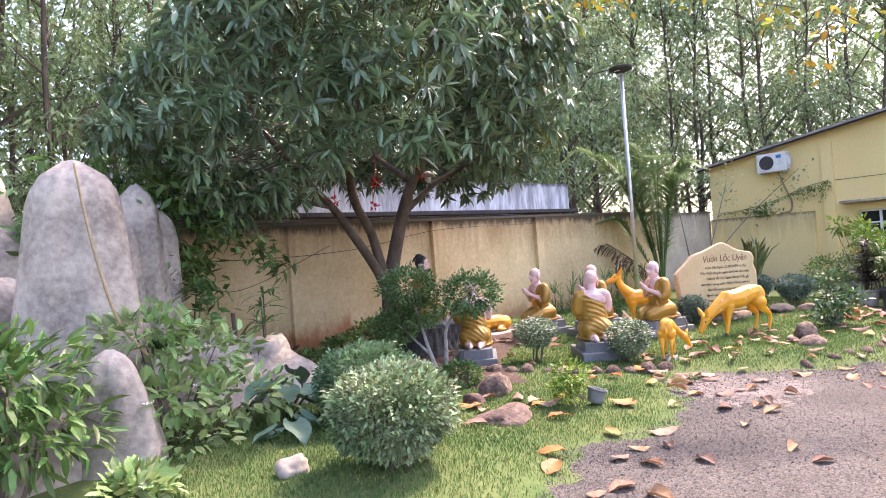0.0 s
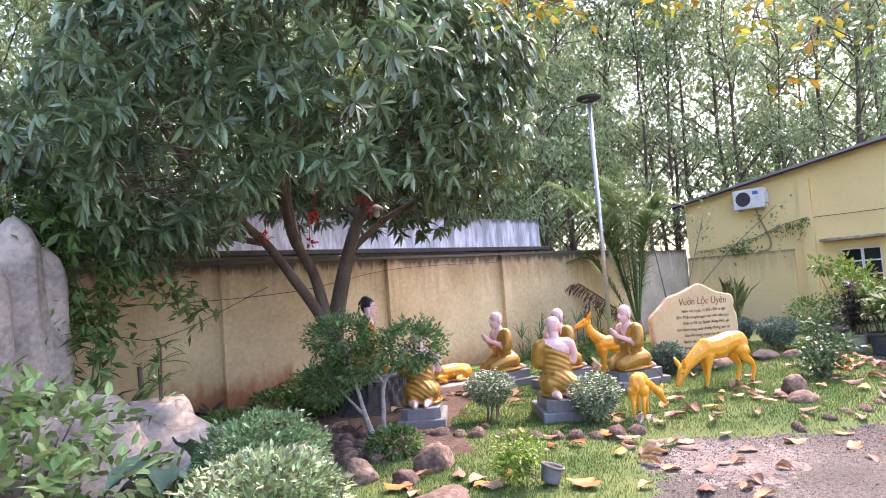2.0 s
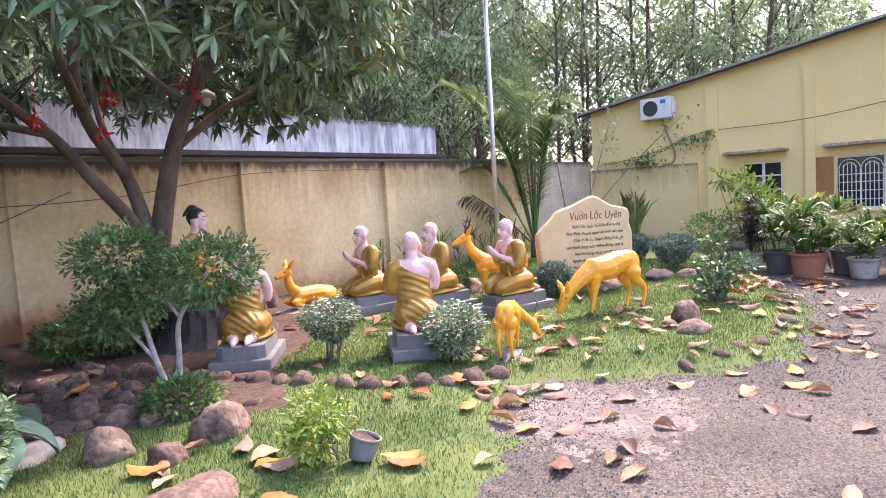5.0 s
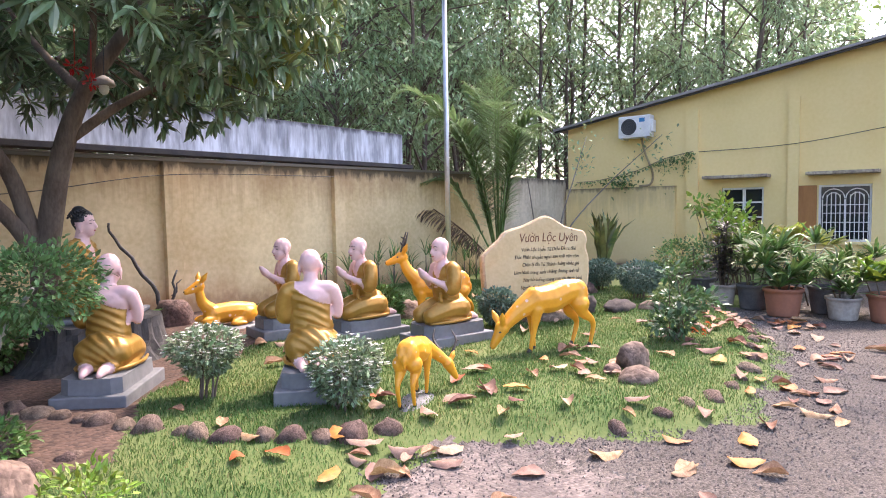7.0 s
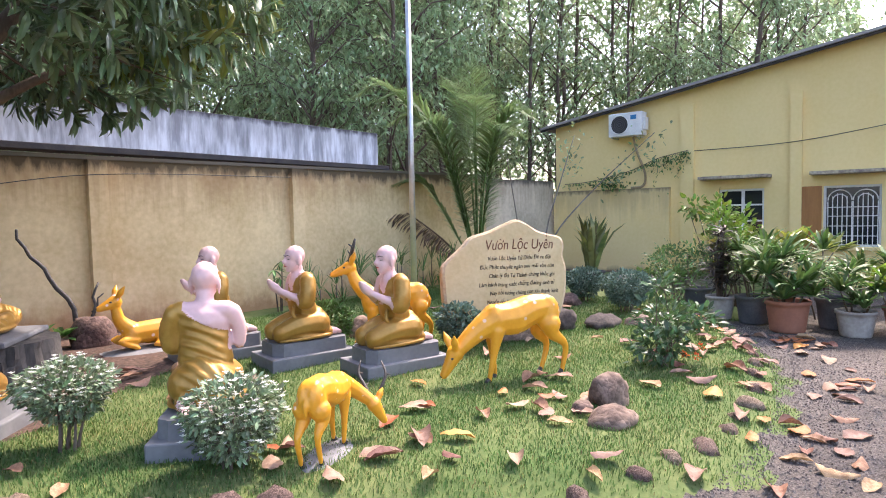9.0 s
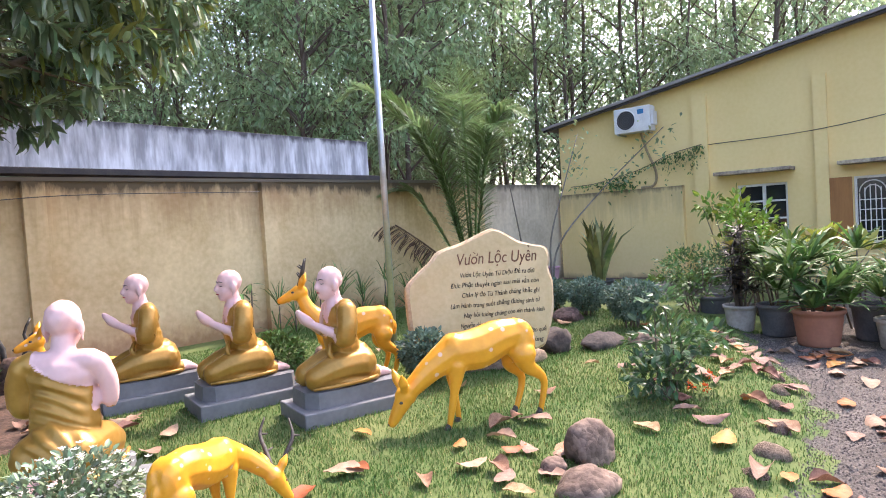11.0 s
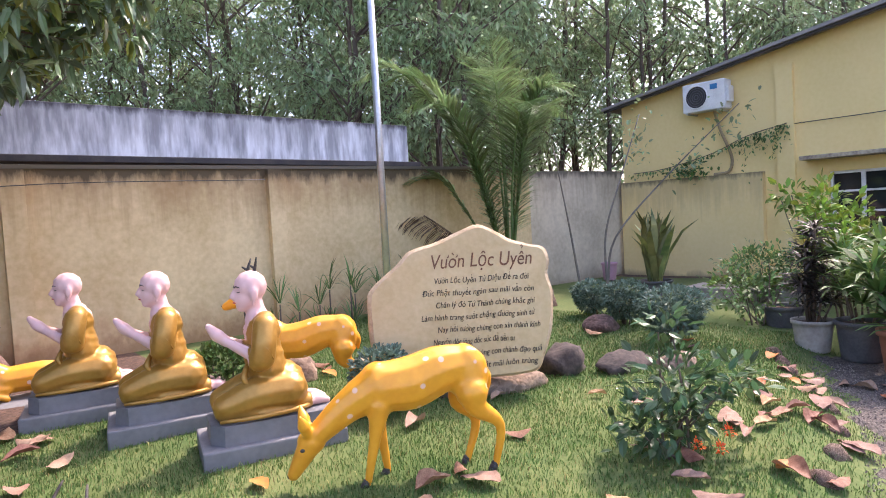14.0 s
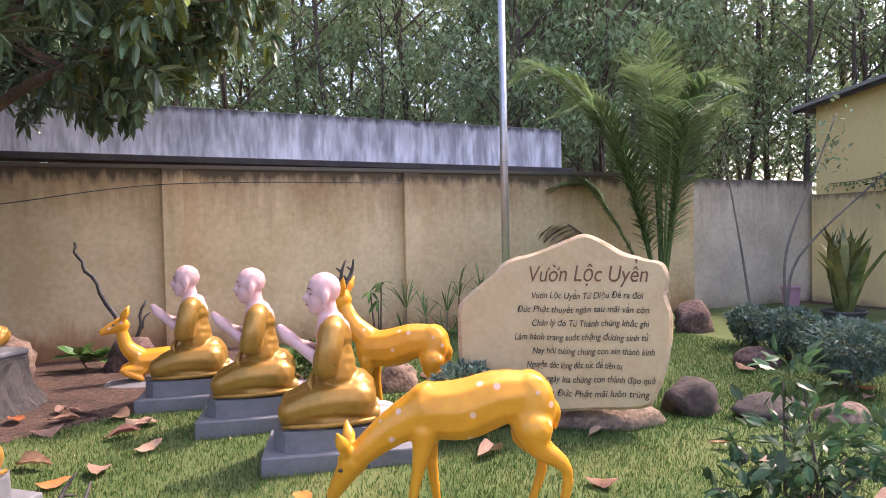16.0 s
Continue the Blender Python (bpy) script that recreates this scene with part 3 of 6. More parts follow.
M_DEER_LOW = material("orange_deer_paint_low", (0.80, 0.36, 0.025), (0.70, 0.29, 0.02), scale=4, fine=24, rough=0.34, bump=0.06, spec=0.5, dots=((0.85, 0.62, 0.56), 8.5, 0.15, 0.12))
M_ANTLER = material("dark_antler", (0.03, 0.026, 0.024), (0.07, 0.06, 0.05), scale=20, rough=0.6)
M_PLINTH = material("grey_plinth_paint", (0.135, 0.138, 0.145), (0.205, 0.207, 0.212), scale=3, fine=20, rough=0.6, bump=0.1)
M_STUMP = material("cement_bark", (0.03, 0.028, 0.026), (0.085, 0.078, 0.07), scale=5, fine=30, rough=0.95, bump=0.8, stretch=(1, 1, 0.25))


def ball_data(c, r, turn=None, sub=2):
    bm = bmesh.new()
    bmesh.ops.create_icosphere(bm, subdivisions=sub, radius=1)
    m = (turn or Matrix.Identity(3))
    vs = [Vector(c) + m @ Vector((v.co.x * r[0], v.co.y * r[1], v.co.z * r[2])) for v in bm.verts]
    fs = [tuple(v.index for v in f.verts) for f in bm.faces]
    bm.free()
    return vs, fs


def limb_data(points, radii, n=3, seg=10):
    p = smooth_path(points, n)
    r = np.interp(np.linspace(0, 1, len(p)), np.linspace(0, 1, len(radii)), radii)
    return merged(tube_data(p, r, seg), ball_data(p[0], (r[0],) * 3), ball_data(p[-1], (r[-1],) * 3))


def fuse(datas, voxel, smooth=4):
    """The union of closed shells as one smooth skin: vertices and faces."""
    ob = new("fused", mesh_from("fused", *merged(*datas), M_SKIN))
    rm = ob.modifiers.new("skin", "REMESH")
    rm.mode, rm.voxel_size = "VOXEL", voxel
    sm = ob.modifiers.new("smooth", "SMOOTH")
    sm.factor, sm.iterations = 0.5, smooth
    me = bpy.data.meshes.new_from_object(ob.evaluated_get(bpy.context.evaluated_depsgraph_get()))
    v = np.empty(len(me.vertices) * 3)
    me.vertices.foreach_get("co", v)
    nrm = np.array([q.normal[:] for q in me.vertices])
    f = [tuple(p.vertices) for p in me.polygons]
    old = ob.data
    bpy.data.objects.remove(ob)
    bpy.data.meshes.remove(me)
    bpy.data.meshes.remove(old)
    return v.reshape(-1, 3), f, nrm


def statue_mesh(name, fused, index, mats, extras):
    """One mesh out of the fused body with a material index a face and small shells (data, material index)."""
    vs, fs, ix = [tuple(v) for v in fused[0]], list(fused[1]), list(index)
    for (v, f), k in extras:
        o = len(vs)
        vs += [tuple(q) for q in v]
        fs += [tuple(i + o for i in q) for q in f]
        ix += [k] * len(f)
    return mesh_from(name, vs, fs, mats, True, ix)


def head_blobs(c, s=1.0):
    """Skull, jaw, nose, ears of a head that faces +x round c."""
    c = Vector(c)
    at = lambda x, y, z: c + Vector((x, y, z)) * s
    r = lambda *q: tuple(k * s for k in q)
    return [
        ball_data(at(-0.006, 0, 0.026), r(0.098, 0.083, 0.096)), ball_data(at(0.022, 0, -0.045), r(0.072, 0.066, 0.078)),
        ball_data(at(0.05, 0, -0.095), r(0.036, 0.04, 0.03)), limb_data([at(0.086, 0, 0.012), at(0.102, 0, -0.03)], r(0.011, 0.019)),
        ball_data(at(0.076, 0, -0.062), r(0.02, 0.03, 0.018)),
        *[ball_data(at(-0.012, y * 0.085, -0.022), r(0.026, 0.012, 0.048)) for y in (1, -1)],
        *[ball_data(at(-0.004, y * 0.082, -0.07), r(0.012, 0.010, 0.026)) for y in (1, -1)],
    ]


def face_extras(c, s=1.0):
    c = Vector(c)
    at = lambda x, y, z: c + Vector((x, y, z)) * s
    out = []
    for y in (1, -1):
        out.append((limb_data([at(0.0765, y * 0.018, 0.0), at(0.0735, y * 0.036, -0.003), at(0.064, y * 0.050, 0.0)], (0.0026 * s, 0.0036 * s, 0.002 * s), 2, 6), 2))
        out.append((limb_data([at(0.088, y * 0.014, 0.024), at(0.083, y * 0.036, 0.033), at(0.066, y * 0.056, 0.026)], (0.0026 * s, 0.0034 * s, 0.002 * s), 2, 6), 2))
    out.append((limb_data([at(0.088, -0.021, -0.066), at(0.0965, 0, -0.064), at(0.088, 0.021, -0.066)], (0.003 * s, 0.0058 * s, 0.003 * s), 2, 6), 3))
    return out


def monk_mesh(depth):
    """depth: how deep the folds of the robe lie on the back."""
    H = (0.035, 0, 0.825)
    blobs = head_blobs(H, 1.13) + [
        limb_data([(0.0, 0, 0.62), (0.005, 0, 0.70), (0.02, 0, 0.77)], (0.085, 0.062, 0.06)),
        ball_data((-0.025, 0, 0.55), (0.118, 0.178, 0.14)), ball_data((-0.02, 0, 0.40), (0.125, 0.178, 0.22)), ball_data((-0.04, 0, 0.30), (0.125, 0.182, 0.24)), ball_data((-0.08, 0, 0.17), (0.15, 0.20, 0.17)),
        limb_data([(-0.03, -0.15, 0.625), (-0.03, 0.15, 0.625)], (0.066, 0.066)),
        limb_data([(-0.02, -0.185, 0.605), (0.0, -0.222, 0.50), (0.015, -0.22, 0.40)], (0.062, 0.052, 0.045)),
        limb_data([(0.015, -0.218, 0.395), (0.11, -0.13, 0.445), (0.215, -0.03, 0.51)], (0.046, 0.040, 0.031)),
        limb_data([(-0.02, 0.185, 0.60), (0.0, 0.225, 0.50), (0.015, 0.222, 0.40)], (0.078, 0.078, 0.078)),
        limb_data([(0.015, 0.218, 0.395), (0.11, 0.13, 0.445), (0.215, 0.03, 0.51)], (0.05, 0.040, 0.031)),
        ball_data((0.035, 0.205, 0.395), (0.075, 0.062, 0.078)),
        *[limb_data([(0.205, y * 0.018, 0.50), (0.262, y * 0.017, 0.55), (0.312, y * 0.011, 0.612)], (0.036, 0.044, 0.024)) for y in (1, -1)],
        ball_data((-0.14, 0, 0.17), (0.15, 0.195, 0.16)),
        *[limb_data([(-0.16, y * 0.10, 0.15), (0.06, y * 0.115, 0.15), (0.245, y * 0.105, 0.095)], (0.125, 0.115, 0.085)) for y in (1, -1)],
        *[limb_data([(0.25, y * 0.105, 0.07), (0.0, y * 0.13, 0.055), (-0.27, y * 0.10, 0.05)], (0.075, 0.07, 0.055)) for y in (1, -1)],
        ball_data((-0.02, 0, 0.035), (0.29, 0.225, 0.035)),
        *[limb_data([(-0.27, y * 0.075, 0.045), (-0.36, y * 0.07, 0.04), (-0.425, y * 0.065, 0.02)], (0.045, 0.042, 0.025)) for y in (1, -1)],
    ]
    v, f, nrm = fuse(blobs, 0.0105, 5)
    # the robe hangs from the left shoulder: skin shows on head, right shoulder and arm, forearms, chest and feet
    x, y, z = v.T
    line = z - (0.565 + 0.55 * (y + 0.05)) - 0.05 * np.clip(x * 6, -1, 1)
    skin = (z > 0.70) | ((line > 0) & (y < 0.13)) | ((y < -0.155) & (z > 0.36) & (x > -0.1)) | ((x > 0.098) & (z > 0.36) & ((z < 0.64) | (x > 0.2))) | ((x < -0.305) & (z < 0.1))
    skin |= (x > 0.02) & (z > 0.50) & (np.abs(y - 0.02) < 0.035 + (z - 0.50) * 0.35)
    if depth < 0.005:
        skin &= ~((z < 0.66) & (z > 0.36) & (y > -0.02) & (x < 0.098) & (np.abs(y - 0.02) > 0.02 + (z - 0.50) * 0.3))
    fold = np.sin((z - y * (0.45 + 0.35 * np.clip(-x * 5, 0, 1)) + 0.03 * np.sin(y * 11 + x * 5)) * 92) * 0.75 + np.sin((z + 0.35 * x - y * 0.6) * 61 + 2 * np.sin(y * 13)) * 0.3
    calm = np.clip((z - 0.03) / 0.07, 0, 1) * np.where((x > 0.05) & (z < 0.3), 0.25, 1.0) * (0.07 + 1.36 * np.clip((-x - 0.055) / 0.05, 0, 1) * np.clip((0.165 - np.abs(y)) / 0.06, 0.0, 1) * np.clip((z - 0.12) / 0.2, 0.35, 1))
    v = v + nrm * np.where(skin, 0, 0.006 + depth * fold * calm)[:, None]
    index = [0 if sum(skin[i] for i in q) * 2 < len(q) else 1 for q in f]
    extras = face_extras(H, 1.13)
    for k in range(3):
        extras.append((limb_data([(0.052 - 0.012 * k, 0.255 - 0.01 * k, 0.52 + 0.03 * k), (0.0, 0.298 - 0.008 * k, 0.48 + 0.035 * k), (-0.045, 0.283 - 0.01 * k, 0.40 + 0.03 * k)], (0.006, 0.011, 0.005), 3, 6), 0))
    extras.append((limb_data([(0.29, 0.19, 0.022), (0.05, 0.238, 0.03), (-0.2, 0.205, 0.034), (-0.3, 0.12, 0.03)], (0.012, 0.016, 0.018, 0.012), 4, 8), 0))
    extras.append((limb_data([(0.29, -0.19, 0.022), (0.05, -0.238, 0.03), (-0.2, -0.205, 0.034), (-0.3, -0.12, 0.03)], (0.012, 0.016, 0.018, 0.012), 4, 8), 0))
    extras.append((limb_data([(0.10, 0.10, 0.34), (0.13, 0.14, 0.27), (0.10, 0.16, 0.22)], (0.016, 0.024, 0.008), 3, 8), 0))
    return statue_mesh("monk_statue", (v, f), index, [M_GOLD, M_SKIN, M_BLACK, M_LIP], extras)


def plinth_bm():
    bm = bmesh.new()
    box(bm, -0.50, 0.42, -0.29, 0.29, -0.06, 0.125, bevel=0.012)
    outline = [(0.36, -0.14), (0.28, -0.235), (-0.40, -0.235), (-0.45, -0.16), (-0.45, 0.16), (-0.40, 0.235), (0.28, 0.235), (0.36, 0.14)]
    low = [bm.verts.new((x, y, 0.126)) for x, y in outline]
    top = [bm.verts.new((x * 0.985, y * 0.98, 0.252)) for x, y in outline]
    bm.faces.new(top)
    n = len(outline)
    for i in range(n):
        bm.faces.new((low[i], low[(i + 1) % n], top[(i + 1) % n], top[i]))
    return bm


plinth_mesh = bpy.data.meshes.new("plinth")
_b = plinth_bm()
bmesh.ops.recalc_face_normals(_b, faces=_b.faces)
_b.to_mesh(plinth_mesh)
_b.free()
plinth_mesh.materials.append(M_PLINTH)
MONK, MONK_BACK = monk_mesh(0.0022), monk_mesh(0.0085)
MONKS = [(9.95, 5.86, 163, 1.0), (9.655, 6.87, 165, 1.0), (9.255, 7.79, 166, 1.0), (7.86, 5.66, 47, 1.0), (6.75, 6.94, 44, 1.0)]
for x, y, a, s in MONKS:
    tagged(new("plinth", plinth_mesh), "two-step grey painted concrete plinth on the lawn", "plinth", "plinths of the kneeling statues").matrix_basis = pose(x, y, 0.0, 0, 0, a)
    tagged(new("monk_statue", MONK_BACK if a < 90 else MONK), "kneeling monk statue in gold robe with joined palms", "statue", "kneeling monk statues").matrix_basis = pose(x, y, 0.252, 0, 0, a)


def buddha_mesh():
    H = (0.03, 0, 0.83)
    blobs = head_blobs(H, 1.0) + [
        limb_data([(0.0, 0, 0.60), (0.005, 0, 0.70), (0.02, 0, 0.77)], (0.09, 0.062, 0.06)),
        ball_data((-0.02, 0, 0.53), (0.125, 0.185, 0.15)), ball_data((-0.02, 0, 0.36), (0.125, 0.165, 0.2)), ball_data((-0.03, 0, 0.18), (0.16, 0.2, 0.16)),
        limb_data([(-0.02, -0.16, 0.61), (-0.02, 0.16, 0.61)], (0.07, 0.07)),
        *[limb_data([(-0.02, y * 0.19, 0.60), (0.0, y * 0.245, 0.46), (0.06, y * 0.25, 0.33)], (0.075, 0.07, 0.065)) for y in (1, -1)],
        *[limb_data([(0.06, y * 0.245, 0.32), (0.17, y * 0.15, 0.255), (0.22, y * 0.04, 0.24)], (0.058, 0.045, 0.032)) for y in (1, -1)],
        *[limb_data([(-0.08, y * 0.12, 0.12), (0.08, y * 0.28, 0.11), (0.18, y * 0.36, 0.085)], (0.12, 0.11, 0.085)) for y in (1, -1)],
        *[limb_data([(0.18, y * 0.35, 0.07), (0.26, y * 0.1, 0.075), (0.26, -y * 0.12, 0.09)], (0.075, 0.07, 0.05)) for y in (1, -1)],
        ball_data((0.04, 0, 0.04), (0.32, 0.40, 0.05)),
    ]
    v, f, nrm = fuse(blobs, 0.011, 5)
    x, y, z = v.T
    skin = (z > 0.695) | ((x > 0.17) & (np.abs(y) < 0.11) & (z > 0.21) & (z < 0.31)) | ((x > 0.02) & (z > 0.53) & (np.abs(y) < 0.03 + 0.4 * (z - 0.53)))
    hair = (z > 0.845) & ((x < 0.055) | (z > 0.905)) | ((z > 0.77) & (x < -0.03) & (np.abs(y) < 0.078))
    fold = np.sin((z - 0.55 * np.abs(y) ** 1.3 + 0.05 * np.sin(y * 9)) * 98)
    v = v + nrm * np.where(hair, 0.010, np.where(skin, 0, 0.005 + 0.006 * fold * np.clip((z - 0.05) / 0.06, 0, 1)))[:, None]
    index = [2 if sum(hair[i] for i in q) * 2 >= len(q) else (1 if sum(skin[i] for i in q) * 2 >= len(q) else 0) for q in f]
    extras = face_extras(H, 1.0) + [(ball_data((-0.01, 0, 0.945), (0.062, 0.06, 0.05)), 2)]
    for i in range(120):
        a, e = i * 2.4, 0.1 + 1.45 * (i / 120)
        p = Vector((0.0 + 0.105 * math.cos(a) * math.cos(e), 0.092 * math.sin(a) * math.cos(e), 0.866 + 0.098 * math.sin(e)))
        if p.x < 0.075 or p.z > 0.92:
            extras.append((ball_data(p, (0.011, 0.011, 0.011), sub=1), 2))
    return statue_mesh("buddha_statue", (v, f), index, [M_GOLD, M_SKIN, M_BLACK, M_LIP], extras)


BX, BY = 7.25, 8.63
stump = thing("tree_stump", pose(BX + 0.05, BY - 0.1, 0, 0, 0, -40), "cement tree stump with ridged grey bark", "stump")
stump.matrix_basis = stump.matrix_basis @ Matrix.Diagonal((1, 1, 0.82, 1))
sv, sf = [], []
SEG, RINGS = 72, 9
for i in range(RINGS):
    t = i / (RINGS - 1)
    for k in range(SEG):
        a = 2 * math.pi * k / SEG
        r = (0.60 + 0.20 * (1 - t) ** 3 + 0.05 * math.sin(3 * a + 1)) + 0.022 * math.sin(a * 23 + 3 * math.sin(t * 3 + a * 2)) + 0.012 * noise.noise(Vector((a * 9, t * 4, 2)))
        sv.append((r * math.cos(a) * 1.0, r * math.sin(a) * 1.1, 0.56 * t - 0.03))
for i in range(RINGS - 1):
    for k in range(SEG):
        a, b = i * SEG + k, i * SEG + (k + 1) % SEG
        sf.append((a, b, b + SEG, a + SEG))
sf.append(tuple(range((RINGS - 1) * SEG, RINGS * SEG)))
child("bark", mesh_from("bark", sv, sf, M_STUMP, False), stump, "deeply ridged grey bark")
part("top_slab", boxed(-0.45, 0.45, -0.48, 0.48, 0.533, 0.60, bevel=0.02), M_PLINTH, stump, "smooth grey seat slab")
tagged(new("buddha_statue", buddha_mesh()), "seated statue in gold robe with black curled hair", "statue").matrix_basis = pose(BX, BY, 0.492, 0, 0, -42) @ Matrix.Scale(1.15, 4)


def ear_data(base, tip, r):
    b, t = Vector(base), Vector(tip)
    return limb_data([b, b.lerp(t, 0.5), t], (r * 0.7, r, r * 0.25), 3, 8)


def deer_mesh(name, kind):
    """Facing +x with the feet at z 0."""
    blobs, extras = [], []
    if kind == "lying":
        blobs += [limb_data([(-0.36, 0, 0.16), (-0.1, 0, 0.19), (0.2, 0, 0.19)], (0.13, 0.145, 0.13)), ball_data((-0.28, 0.06, 0.13), (0.17, 0.11, 0.13)), ball_data((-0.28, -0.06, 0.13), (0.17, 0.11, 0.13)),
                  limb_data([(0.2, 0, 0.22), (0.34, 0, 0.36), (0.38, 0, 0.52)], (0.11, 0.075, 0.055))]
        head, nose = Vector((0.39, 0, 0.585)), Vector((0.56, 0, 0.525))
        for y in (1, -1):
            blobs += [limb_data([(0.2, y * 0.08, 0.12), (0.38, y * 0.1, 0.13), (0.2, y * 0.13, 0.035)], (0.06, 0.04, 0.03)), limb_data([(-0.2, y * 0.1, 0.08), (0.0, y * 0.16, 0.05), (-0.2, y * 0.17, 0.03)], (0.06, 0.035, 0.025))]
    else:
        blobs += [limb_data([(-0.32, 0, 0.655), (-0.16, 0, 0.635), (0.02, 0, 0.575), (0.2, 0, 0.57)], (0.125, 0.15, 0.165, 0.15)), ball_data((-0.33, 0.045, 0.60), (0.135, 0.09, 0.18)), ball_data((-0.33, -0.045, 0.60), (0.135, 0.09, 0.18)),
                  ball_data((0.22, 0.045, 0.55), (0.115, 0.085, 0.17)), ball_data((0.22, -0.045, 0.55), (0.115, 0.085, 0.17))]
        stride = {"graze": (0.10, -0.04), "stag": (0.05, -0.05), "fawn": (0.06, -0.03)}[kind]
        for y, s in ((1, stride[0]), (-1, stride[1])):
            blobs += [limb_data([(0.22, y * 0.075, 0.48), (0.22 + s * 0.4, y * 0.078, 0.28), (0.215 + s, y * 0.075, 0.025)], (0.072, 0.036, 0.023)),
                      limb_data([(-0.34, y * 0.08, 0.50), (-0.32 - s * 0.5, y * 0.085, 0.40), (-0.43 - s * 0.8, y * 0.08, 0.27), (-0.37 - s, y * 0.075, 0.025)], (0.105, 0.068, 0.032, 0.023), 4)]
            for px in (0.217 + s, -0.368 - s):
                extras.append((limb_data([(px + 0.004, y * 0.075, 0.035), (px + 0.018, y * 0.075, 0.0)], (0.024, 0.029), 2, 8), 1))
        if kind == "stag":
            blobs.append(limb_data([(0.22, 0, 0.62), (0.38, 0, 0.78), (0.45, 0, 0.93)], (0.12, 0.08, 0.058)))
            head, nose = Vector((0.47, 0, 0.975)), Vector((0.66, 0, 0.90))
        elif kind == "fawn":
            blobs.append(limb_data([(0.24, 0, 0.60), (0.42, -0.10, 0.48), (0.50, -0.24, 0.35)], (0.115, 0.085, 0.062)))
            head, nose = Vector((0.52, -0.27, 0.31)), Vector((0.57, -0.36, 0.13))
        else:
            blobs.append(limb_data([(0.20, 0, 0.58), (0.40, 0, 0.475), (0.585, 0, 0.33)], (0.145, 0.10, 0.07)))
            head, nose = Vector((0.62, 0, 0.295)), Vector((0.735, 0, 0.11))
        blobs.append(limb_data([(-0.415, 0, 0.64), (-0.465, 0, 0.56), (-0.46, 0, 0.47)], (0.03, 0.03, 0.014)))
    d = (nose - head).normalized()
    up = Vector((0, 1, 0)).cross(d) * -1
    blobs += [ball_data(head, (0.088, 0.074, 0.08)), limb_data([head, head.lerp(nose, 0.55), nose], (0.076, 0.056, 0.038))]
    for y in (1, -1):
        side = Vector((0, y, 0))
        tip = head - d * 0.13 + side * 0.12 + up * 0.15
        blobs.append(ear_data(head - d * 0.03 + side * 0.045 + up * 0.04, tip, 0.04))
        extras.append((ball_data(head + d * 0.055 + side * 0.058 + up * 0.03, (0.015, 0.009, 0.011)), 1))
        if kind in ("stag", "fawn"):
            s = 0.8 if kind == "stag" else 1.25
            b = head - d * 0.02 + up * 0.05 + side * 0.028
            up2 = (up * 0.8 - d * 0.6).normalized()
            beam = [b, b + (up2 * 0.12 + side * 0.05) * s, b + (up2 * 0.24 + side * 0.10) * s, b + (up2 * 0.36 + side * 0.07) * s]
            extras.append((limb_data(beam, (0.022, 0.019, 0.015, 0.007), 4, 8), 1))
            extras.append((limb_data([beam[1], beam[1] + (d * 0.07 + up2 * 0.09) * s], (0.015, 0.006), 2, 6), 1))
            extras.append((limb_data([beam[2], beam[2] + (d * 0.08 + up2 * 0.07) * s], (0.014, 0.006), 2, 6), 1))
    extras.append((ball_data(nose + d * 0.018 + up * 0.012, (0.018, 0.018, 0.014)), 1))
    v, f, nrm = fuse(blobs, 0.0115, 5)
    return statue_mesh(name, (v, f), [0] * len(f), [M_DEER_LOW if kind == "lying" else M_DEER, M_ANTLER], extras)


for kind, x, y, z, a, s, label in (
    ("graze", 10.33, 4.69, 0.0, 151, 0.96, "orange spotted deer statue grazing with lowered head"),
    ("stag", 10.66, 6.52, 0.0, 139, 0.95, "orange stag statue with dark antlers, head raised"),
    ("fawn", 8.08, 4.68, 0.03, 24, 0.66, "small orange buck statue grazing on a stone"),
    ("lying", 9.05, 8.78, 0.05, 176, 0.95, "orange deer statue lying with head raised"),
):
    tagged(new("deer_statue", deer_mesh("deer_statue", kind)), label, "statue").matrix_basis = pose(x, y, z, 0, 0, a) @ Matrix.Scale(s, 4)
tagged(new("slab_stone", rock_mesh("slab_stone", (0.34, 0.14, 0.05), 3, M_PLINTH, 0.1)), "small grey slab under the buck statue", "stone").matrix_basis = pose(8.08, 4.68, -0.03, 0, 0, 24)
tagged(new("slab_stone", rock_mesh("slab_stone", (0.6, 0.3, 0.06), 5, M_PLINTH, 0.08)), "thin grey slab under the lying deer statue", "stone").matrix_basis = pose(9.0, 8.78, -0.02, 0, 0, 176)

# ---- the carved stone ----
M_CARVED = material("carved_sandstone", (0.53, 0.385, 0.19), (0.64, 0.485, 0.265), scale=2.5, fine=24, rough=0.7, bump=0.1)
M_EDGE = material("rough_sandstone", (0.42, 0.29, 0.16), (0.62, 0.47, 0.30), scale=7, fine=40, rough=0.9, bump=0.9)
M_CARVE_BROWN = material("brown_lettering", (0.14, 0.06, 0.03), (0.20, 0.09, 0.045), rough=0.7, bump=0)
M_CARVE_DARK = material("dark_lettering", (0.035, 0.03, 0.022), (0.06, 0.05, 0.035), rough=0.7, bump=0)

